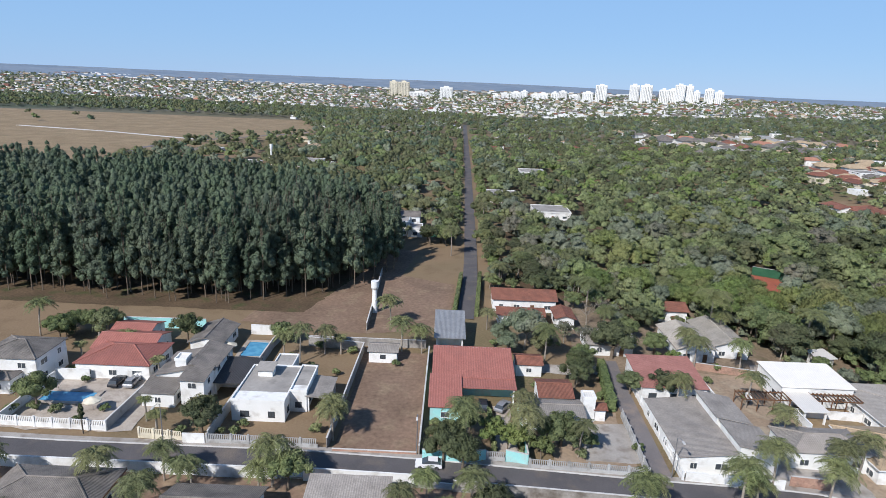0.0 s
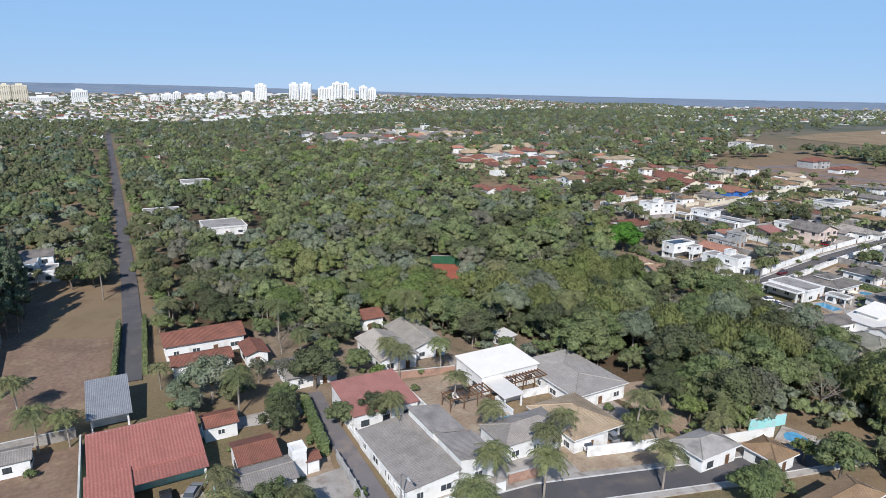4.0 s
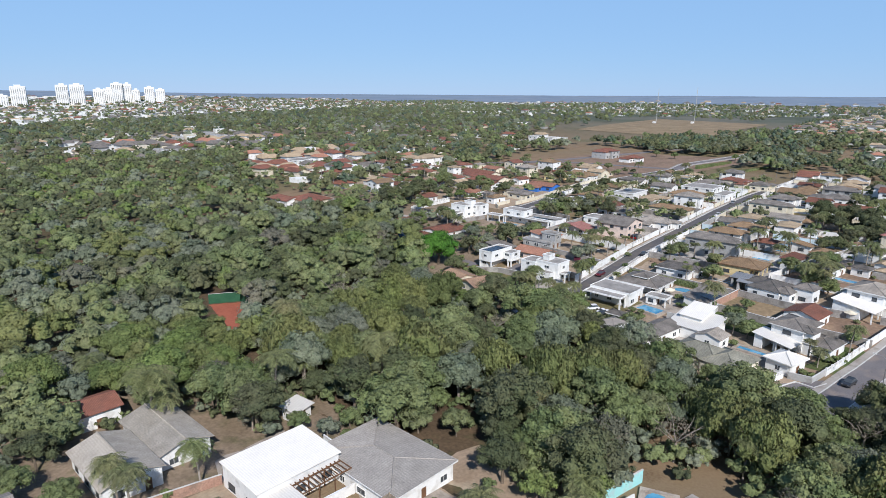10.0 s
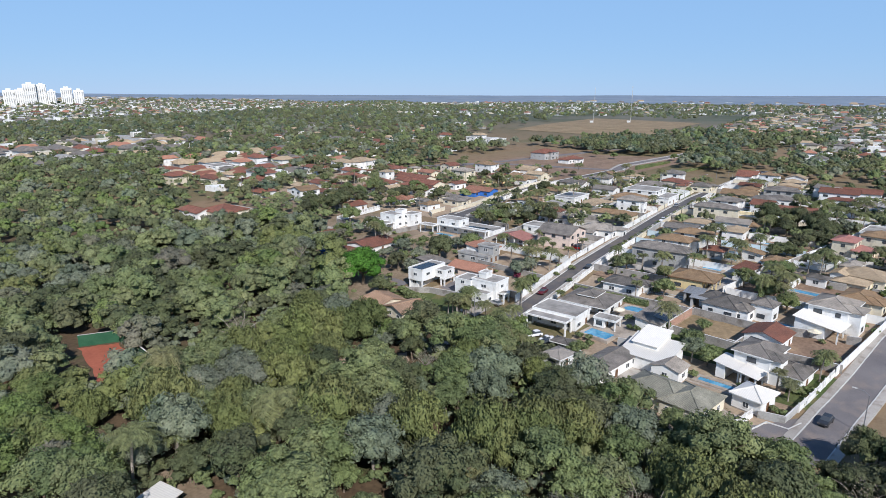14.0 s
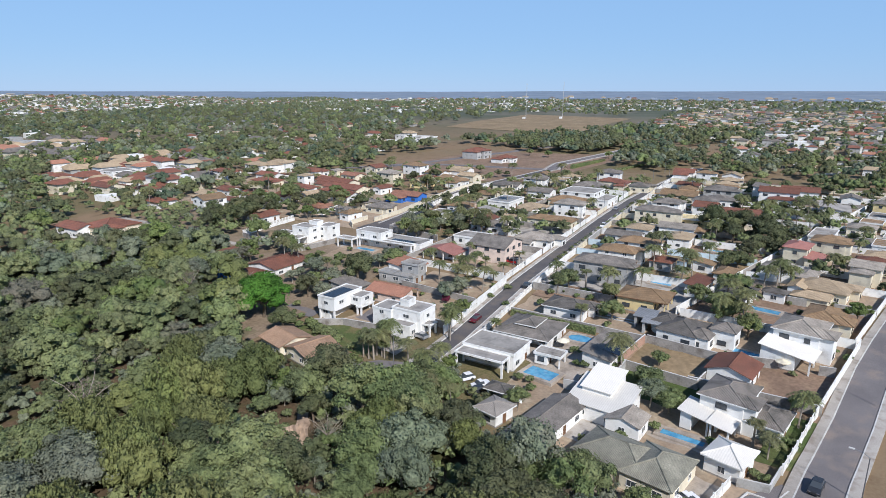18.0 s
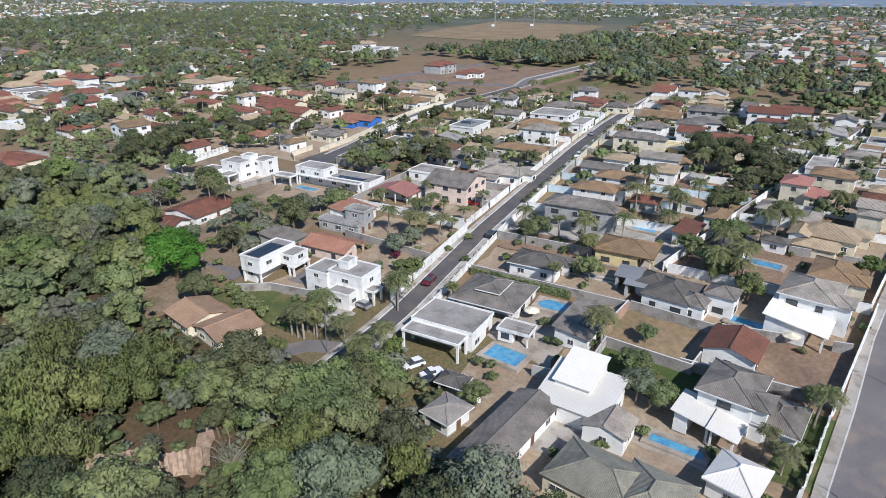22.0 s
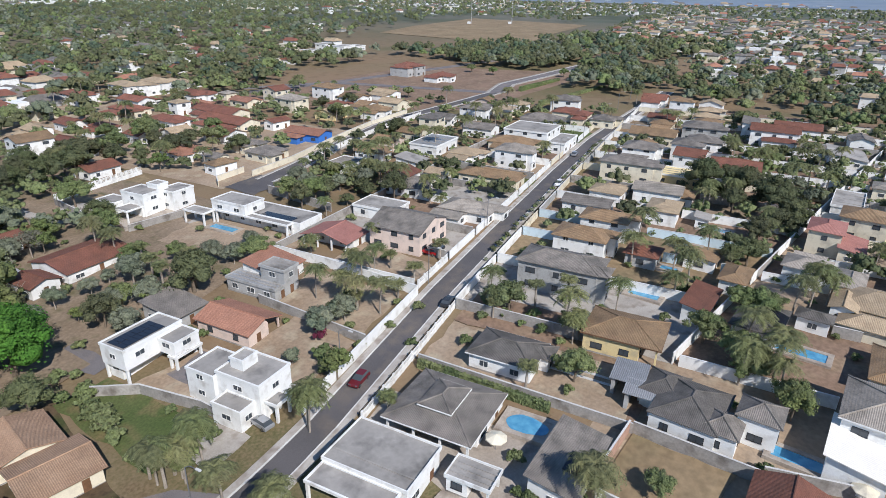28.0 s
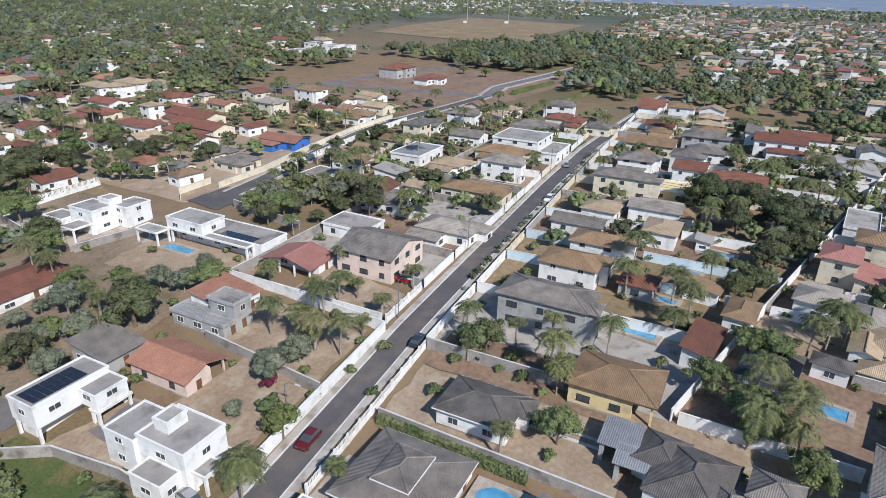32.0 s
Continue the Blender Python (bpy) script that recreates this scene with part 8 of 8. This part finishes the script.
tree("green", 508.3, 239.1, 0.8)
tree("green", 530.4, 183.6, 0.8)
tree("green", 560.6, 177.4, 0.8)
tree("green", 521.5, 198.0, 0.8)
tree("green", 261.9, 84.4, 0.8)
tree("green", 261.0, 81.0, 0.8)
tree("olive", 242.7, 127.4, 0.8)
tree("olive", 284.3, 193.1, 0.8)
tree("olive", 280.0, 201.1, 0.8)
tree("olive", 282.1, 206.8, 0.8)
tree("olive", 289.7, 187.8, 0.8)
tree("olive", 333.4, 70.7, 0.8)
tree("olive", 343.5, 74.2, 0.8)
tree("lime", 289.3, 199.4, 0.8)
tree("lime", 214.0, 189.3, 0.8)
tree("lime", 212.1, 141.5, 0.8)
tree("lime", 273.2, 255.0, 0.8)
tree("lime", 233.6, 75.8, 0.8)
tree("bloom", 220.3, 151.2, 1)
tree("bloom", 354.8, 264.6, 1)
tree("bush", 220.8, 143.0, 1)
tree("bush", 228.4, 141.5, 1)
tree("bush", 225.6, 135.3, 1)
tree("bush", 269.5, 66.3, 1)
tree("bush", 219.7, 125.8, 1)
tree("bush", 359.8, 170.2, 1)
tree("bush", 318.6, 171.5, 1)
tree("bush", 272.6, 107.6, 1)
tree("bush", 237.2, 111.9, 1)
tree("bush", 211.1, 174.0, 1)
tree("bush", 211.3, 171.0, 1)
tree("bush", 251.8, 191.6, 1)
tree("bush", 249.7, 186.2, 1)
tree("bush", 246.7, 189.0, 1)
tree("bush", 244.1, 206.3, 1)
tree("bush", 240.6, 153.1, 1)
tree("bush", 236.0, 144.4, 1)
tree("bush", 236.3, 140.0, 1)
tree("mango", 227.3, 151.8, 0.55)
tree("bright", 189.1, 190.7, 1.3)
tree("lime", 161.1, 154.3, 0.8)
tree("lime", 175.1, 147.6, 0.8)
tree("lime", 185.5, 129.1, 0.8)
tree("green", 170.5, 134.8, 0.8)
tree("green", 177.2, 128.7, 0.8)
tree("green", 175.7, 124.8, 0.8)
tree("dark", 184.2, 178.2, 0.8)
tree("olive", 194.2, 88.6, 0.8)
tree("green", 193.9, 84.9, 0.8)
tree("green", 235.4, 76.0, 0.8)
tree("green", 240.8, 80.4, 0.8)
tree("green", 243.6, 83.0, 0.8)
tree("bush", 205.2, 99.4, 1)
tree("bush", 188.8, 111.4, 1)
tree("bush", 181.1, 90.5, 1)
tree("bush", 191.8, 65.8, 1)
tree("bush", 193.5, 63.7, 1)
tree("bush", 191.9, 67.9, 1)
tree("bush", 186.4, 85.7, 1)
tree("bush", 233.9, 58.5, 1)
tree("bush", 232.0, 55.9, 1)
tree("bush", 191.8, 113.0, 1)
tree("bush", 208.3, 98.7, 1)
tree("bush", 203.2, 105.1, 1)
tree("lime", 253.8, 53.9, 0.8)
tree("olive", 14.3, 135.8, 0.8)
tree("olive", 15.8, 129.3, 0.8)
tree("dark", 23.6, 130.1, 0.8)
tree("dark", 28.3, 114.9, 0.8)
tree("dark", 50.7, 147.1, 0.8)
tree("dark", 45.2, 111.4, 0.8)
tree("dark", 2.7, 89.0, 0.8)
tree("dark", 1.4, 87.0, 0.8)
tree("dark", 4.5, 85.2, 0.8)
tree("grey", 30.1, 137.5, 0.8)
tree("grey", 54.2, 167.3, 0.8)
tree("grey", 34.9, 134.5, 0.8)
tree("bare", 43.0, 154.4, 0.8)
tree("bare", 38.2, 149.7, 0.8)
tree("green", 50.4, 132.8, 0.8)
tree("green", 46.1, 141.0, 0.8)
tree("green", 21.6, 93.0, 0.8)
tree("green", -85.0, 132.0, 0.8)
tree("green", -81.3, 132.4, 0.8)
tree("green", -76.2, 130.2, 0.8)
tree("green", -68.4, 123.8, 0.8)
tree("green", -85.1, 126.8, 0.8)
tree("fanpalm", -47.1, 91.3, 0.9)
tree("bush", -43.6, 92.4, 0.9)
tree("palm", -41, 95.6, 0.8)
tree("green", -71.9, 98.0, 0.8)
tree("green", -36.1, 130.4, 0.8)
tree("lime", 14.1, 90.6, 0.8)
tree("lime", 17.7, 89.2, 0.8)
tree("lime", 12.3, 91.3, 0.8)
tree("lime", 9.5, 92.0, 0.8)
tree("bush", -32.7, 98.2, 1)
tree("bush", -29.2, 100.0, 1)
tree("bush", -36.0, 105.2, 1)
tree("bush", -20.7, 94.4, 1)
tree("bush", -59.8, 98.4, 1)
tree("bush", -27.3, 128.8, 1)
tree("bush", -19.2, 126.5, 1)
tree("bush", -33.8, 95.2, 1)
tree("bush", -34.4, 92.5, 1)
tree("bush", -75.5, 96.7, 1)
tree("bush", -72.3, 98.0, 1)
tree("bush", -67.8, 97.3, 1)
tree("bush", 26.9, 96.2, 1)
tree("bush", 24.6, 90.0, 1)
tree("bush", 20.7, 101.4, 1)
tree("bush", -0.1, 97.8, 1)
tree("bush", 2.9, 95.3, 1)
tree("bush", 5.7, 90.3, 1)
tree("bush", 44.7, 93.1, 1)
tree("bush", -9.2, 121.1, 1)
tree("bush", 34.8, 92.4, 1)
tree("cypress", -59.6, 91.2, 0.8)
tree("dark", 30.0, 119.1, 0.8)
tree("green", 39.1, 112.9, 0.8)
tree("green", 107.6, 108.3, 0.8)
tree("lime", 52.1, 125.6, 0.8)
tree("lime", 105.6, 121.1, 0.8)
tree("lime", 101.3, 86.3, 0.8)
tree("lime", 108.4, 67.8, 0.8)
tree("grey", 82.0, 135.8, 0.8)
tree("bush", 170.9, 113.4, 1)
tree("bush", 168.4, 107.6, 1)
tree("bush", 189.3, 101.2, 1)
tree("bush", 197.9, 85.3, 1)
tree("bush", 186.7, 76.4, 1)
tree("bush", 220.7, 78.7, 1)
tree("bush", 184.4, 118.2, 1)
tree("bush", 191.4, 115.4, 1)
tree("bush", 180.7, 68.9, 1)
tree("bush", 180.1, 67.3, 1)
tree("bush", 193.2, 65.0, 1)
tree("bush", 203.0, 93.1, 1)


# ---- towers of the far town ----
def tower(x, y, w, d, h, wall="white", what="tall white apartment tower in the far town"):
    a = math.degrees(math.atan2(x, y))
    t = thing("apartment_tower", pose(x, y, hgt(x, y), 0, 0, -a), what, "apartment tower")
    part("wall", boxes("wall", [(-w / 2, -d / 2, -10, w / 2, d / 2, h), (-w / 2 - 1.2, -d * 0.3, -10, -w / 2, d * 0.3, h - 1), (w / 2, -d * 0.3, -10, w / 2 + 1.2, d * 0.3, h - 1)], wall), t)
    part("roof", boxes("roof", [(-w * 0.22, -d * 0.2, h, w * 0.22, d * 0.2, h + 4)], wall), t)
    n = max(2, int(w / 5))
    for i in range(n):
        u = -w / 2 + (i + 0.5) * w / n
        part("window", boxes("window", [(u - 1.1, -d / 2 - 0.12, 4 + j * 3.2, u + 1.1, -d / 2 + 0.1, 5.4 + j * 3.2) for j in range(int((h - 6) / 3.2))], "glass"), t)["kind"] = "stuff"
    return t


tower(-195, 2207, 26, 18, 52, "cream", "pale cream apartment tower in the far town")
tower(-160, 2210, 38, 18, 52, "cream", "pale cream apartment tower in the far town")
tower(-106, 2214, 70, 18, 20)
tower(-11, 2216, 42, 18, 40)
tower(474, 2166, 34, 18, 34)
tower(515, 2150, 36, 20, 58)
tower(619, 2124, 30, 20, 60)
tower(656, 2114, 36, 20, 60)
tower(712, 2108, 26, 18, 46)
tower(738, 2098, 26, 18, 47)
tower(752, 2070, 30, 20, 62)
tower(783, 2072, 22, 20, 60)
tower(802, 2056, 18, 20, 42)
tower(838, 2046, 26, 18, 50)
tower(866, 2034, 24, 18, 44)
for k in range(9):
    tower(180 + 36 * k, 2420 - 7 * k + 40 * (k % 2), 24 + 6 * (k % 3), 16, 20 + 4 * (k * 5 % 4), "white", "mid-rise white apartment block in the far town")


# ---- radio masts ----
def radio_mast(x, y, h):
    t = thing("radio_mast", pose(x, y, hgt(x, y)), "tall slender steel radio mast standing in a bare field", "mast")
    vs, fs = [], []
    for a in (0, 2.094, 4.189):
        beam((0.45 * math.cos(a), 0.45 * math.sin(a), -0.5), (0.25 * math.cos(a), 0.25 * math.sin(a), h), 0.1, vs, fs, 4)
    for i in range(int(h / 1.6)):
        beam((0.42 * math.cos(i * 2.094), 0.42 * math.sin(i * 2.094), i * 1.6), (0.42 * math.cos(i * 2.094 + 2.094), 0.42 * math.sin(i * 2.094 + 2.094), i * 1.6 + 1.6), 0.06, vs, fs, 3)
    part("lattice", mesh_of("lattice", vs, fs, "kerbstone"), t)
    part("hut", boxes("hut", [(-2, 1.2, -0.5, 2, 4.4, 2.8)], "white"), t, "small white equipment hut")


radio_mast(880, 425, 48)
radio_mast(915, 385, 50)


# ---- water tower ----
def water_tower(x, y, h):
    t = thing("water_tower", pose(x, y, hgt(x, y)), "white concrete water tower with a flared top", "water tower")
    vs, fs = [], []
    beam((0, 0, -0.5), (0, 0, h * 0.72), 0.75, vs, fs, 16, 0.62)
    part("shaft", mesh_of("shaft", vs, fs, "white"), t)
    vs, fs = [], []
    beam((0, 0, h * 0.72), (0, 0, h * 0.8), 0.62, vs, fs, 16, 1.0)
    beam((0, 0, h * 0.8), (0, 0, h), 1.0, vs, fs, 16, 1.0)
    part("tank", mesh_of("tank", vs, fs, "white"), t)


water_tower(-17.5, 152.5, 8.8)
water_tower(-120, 420, 14)


# ---- tennis court, hedges, lamps ----
patch("sports_court", [(-7.6, 236), (3.6, 235), (3.4, 252), (-7.4, 254)], "green_mesh", "dark green hard court beside a white house", "court", 0.06)
patch("tennis_court", [(104, 182), (114, 177), (117.5, 205), (110, 209)], "clay_court", "red clay tennis court in the wood", "court", 0.06)
wall_run([(110.5, 210), (118.5, 206)], 3.0, "green_mesh", what="tall green mesh fence round a clay court")
wall_run([(118.5, 206), (115, 177)], 3.0, "green_mesh", what="tall green mesh fence round a clay court")
wall_run([(103.4, 181.5), (114.6, 176)], 1.4, "grey")


def hedge(p, q, w=1.0, h=1.7):
    """A clipped hedge of many leaf sprays from p to q."""
    L = math.hypot(q[0] - p[0], q[1] - p[1])
    nr = np.random.RandomState(int(p[0] * 10))
    vs, fs = [], []
    box(0.1, -w / 2 + 0.12, -0.3, L - 0.1, w / 2 - 0.12, h - 0.12, vs, fs)
    for i in range(int(L * 40)):
        face = nr.randint(3)
        u, v = nr.uniform(0, L), nr.uniform(-1, 1)
        c = Vector((u, v * w / 2, h)) if face == 0 else Vector((u, (-1 if face == 1 else 1) * w / 2, (v + 1) / 2 * h))
        a, b = Vector(nr.normal(size=3)).normalized() * 0.2, Vector(nr.normal(size=3)).normalized() * 0.16
        k = len(vs)
        vs += [tuple(c - a), tuple(c - b), tuple(c + a), tuple(c + b)]
        fs.append((k, k + 1, k + 2, k + 3))
    ob = new("hedge", mesh_of("hedge", vs, fs, "leaf_green"))
    ob.matrix_world = pose(p[0], p[1], hgt(*p), 0, 0, math.degrees(math.atan2(q[1] - p[1], q[0] - p[0])))
    tagged(ob, "clipped green hedge along a plot", "hedge")


hedge((221, 131.5), (220, 108))
hedge((35.7, 124), (33.6, 105.5), 1.6, 2.6)
tree("olive", 20, 133, 1.55)
tree("mango", 39.6, 129.5, 1.05)
tree("green", 31.7, 124, 0.8)
tree("palm", -18.2, 94.5, 1.1)
tree("green", 19.5, 94, 0.55)
tree("green", 23.5, 92, 0.6)
tree("bush", 27, 93, 1.4)
tree("dark", 6, 96, 0.5)
hedge((14.6, 90), (14.4, 103), 0.7, 1.6)
hedge((10.0, 90), (9.8, 103), 0.7, 1.6)
hedge((3.6, 150), (6.0, 184), 1.0, 2.4)
hedge((9.6, 152), (12, 186), 1.0, 2.2)
for i in range(9):
    tree(("palm", "green", "dark")[i % 3], 14.6 + (i * 7 % 4), 176 + i * 13, 0.75)
    tree(("dark", "palm", "green")[i % 3], 4.2 - (i * 5 % 4), 228 + i * 9, 0.75)
hedge((462, 204), (508, 197), 2, 2.6)
hedge((430, 182), (500, 168), 2, 2.5)


def lamp_post(x, y, turn, h=8.0):
    t = thing("street_lamp", pose(x, y, hgt(x, y), 0, 0, turn), "grey steel street lamp with a curved arm", "street lamp", "street lamps")
    vs, fs = [], []
    beam((0, 0, -0.4), (0, 0, h), 0.1, vs, fs, 8, 0.07)
    part("pole", mesh_of("pole", vs, fs, "steel"), t)
    vs, fs = [], []
    beam((0, 0, h), (0.9, 0, h + 0.6), 0.05, vs, fs, 6)
    beam((0.9, 0, h + 0.6), (2.2, 0, h + 0.7), 0.05, vs, fs, 6)
    part("arm", mesh_of("arm", vs, fs, "steel"), t)
    part("lamp_head", boxes("lamp_head", [(2.0, -0.15, h + 0.6, 2.8, 0.15, h + 0.75)], "kerbstone"), t)


for x in range(182, 480, 32):
    lamp_post(x, 142.0 + (x - 200) * 0.02, -90)
for x in range(182, 330, 30):
    lamp_post(x, 55.2 - (x - 178) * 0.222, 80)
for x in (-80, -45, -3, 38):
    lamp_post(x, 88.9 if x < 20 else 85.2, -90, 7.5)


# ---- dishes, parasols and roof tanks ----
def dish(x, y, z, turn):
    """A parabolic aerial on a short mast."""
    t = thing("satellite_dish", pose(x, y, hgt(x, y) + z, 0, 0, turn), "white satellite dish on a short steel mast", "satellite dish")
    vs, fs = [], []
    beam((0, 0, -z), (0, 0, 1.0), 0.04, vs, fs, 6)
    part("mast", mesh_of("mast", vs, fs, "steel"), t)
    vs, fs = [(0, 0, 0)], []
    for r, q in ((0.35, 0.05), (0.7, 0.18), (0.95, 0.34)):
        for i in range(16):
            a = i * math.pi / 8
            vs.append((r * math.cos(a), r * math.sin(a), q))
    for i in range(16):
        j = (i + 1) % 16
        fs.append((0, 1 + i, 1 + j))
        for k in (0, 16):
            fs.append((1 + k + i, 17 + k + i, 17 + k + j, 1 + k + j))
    part("reflector", mesh_of("reflector", vs, fs, "white"), t, at=pose(0, 0, 1.0, 50, 0, 0))
    vs, fs = [], []
    beam((0, 0, 0.05), (0, 0, 0.75), 0.025, vs, fs, 5, 0.06)
    part("feed", mesh_of("feed", vs, fs, "steel"), t, at=pose(0, 0, 1.0, 50, 0, 0))


for x, y, a in ((180, 110.4, 20), (205.4, 78.8, 60), (206.7, 77.8, 40), (61.5, 110, 30), (24.6, 101, 0)):
    dish(x, y, 1.4, a)


def parasol(x, y, r=1.6):
    t = thing("parasol", pose(x, y, hgt(x, y)), "pale canvas garden parasol on a pole", "parasol")
    vs, fs = [], []
    beam((0, 0, -0.2), (0, 0, 2.6), 0.035, vs, fs, 6)
    part("pole", mesh_of("pole", vs, fs, "steel"), t)
    vs, fs = [(0, 0, 2.75)], []
    for i in range(8):
        a = i * math.pi / 4
        vs.append((r * math.cos(a), r * math.sin(a), 2.15))
    for i in range(8):
        vs.append((vs[1 + i][0], vs[1 + i][1], 2.0))
    for i in range(8):
        j = (i + 1) % 8
        fs += [(0, 1 + i, 1 + j), (1 + i, 9 + i, 9 + j, 1 + j)]
    part("canopy", mesh_of("canopy", vs, fs, "cream"), t)


for x, y in ((221.5, 67.7), (-62, 98.5), (209.5, 112.5), (-46, 124)):
    parasol(x, y)


for x, y in ((239.5, 116), (241, 124), (238.6, 127.6), (243.8, 129), (243, 119)):
    tree("bush", x, y, 1.1)
for x, y, s in ((283.2, 107.8, 1.1), (274.4, 98.4, 1), (273.6, 69.5, 1.1), (276, 72, 1), (246.2, 77.6, 1.25), (249.2, 83, 1.25), (285.3, 92.6, 0.9), (257.5, 163.3, 1), (260.4, 162, 0.9), (244.5, 128.4, 0.8), (242, 126.6, 0.8)):
    tree("palm", x, y, s)
for x, y, s in ((66, 87, 0.9), (69.5, 87.6, 0.9), (85.6, 85.6, 1.0), (90, 84, 0.9), (104, 80, 1), (108, 83, 0.9), (186, 148, 0.9), (189, 147.4, 1.0), (183.6, 150, 0.9)):
    tree("palm", x, y, s)
for x, y, s in ((185, 156, 1.1), (186.4, 162, 1.3), (187.4, 170, 1.2), (190, 150.6, 1.4), (193.4, 150, 1.2), (194.6, 160, 0.9), (188.4, 177, 1.4), (192, 176.6, 1.1), (100, 84, 1.2), (96, 82, 1), (110, 88, 1.3), (104, 92, 1.1)):
    tree("bush", x, y, s)
for x, y, s in ((187.4, 165, 1.5), (188.2, 167.4, 1.7), (188.6, 170, 1.6), (189.4, 172.6, 1.5), (190.6, 174.6, 1.4), (189.8, 168.4, 1.3), (215, 147.4, 1.3), (217, 147.8, 1.2), (199, 188, 1.2), (193.4, 181, 1.2), (191.6, 183, 1.4), (225, 148, 1)):
    tree("bush", x, y, s)
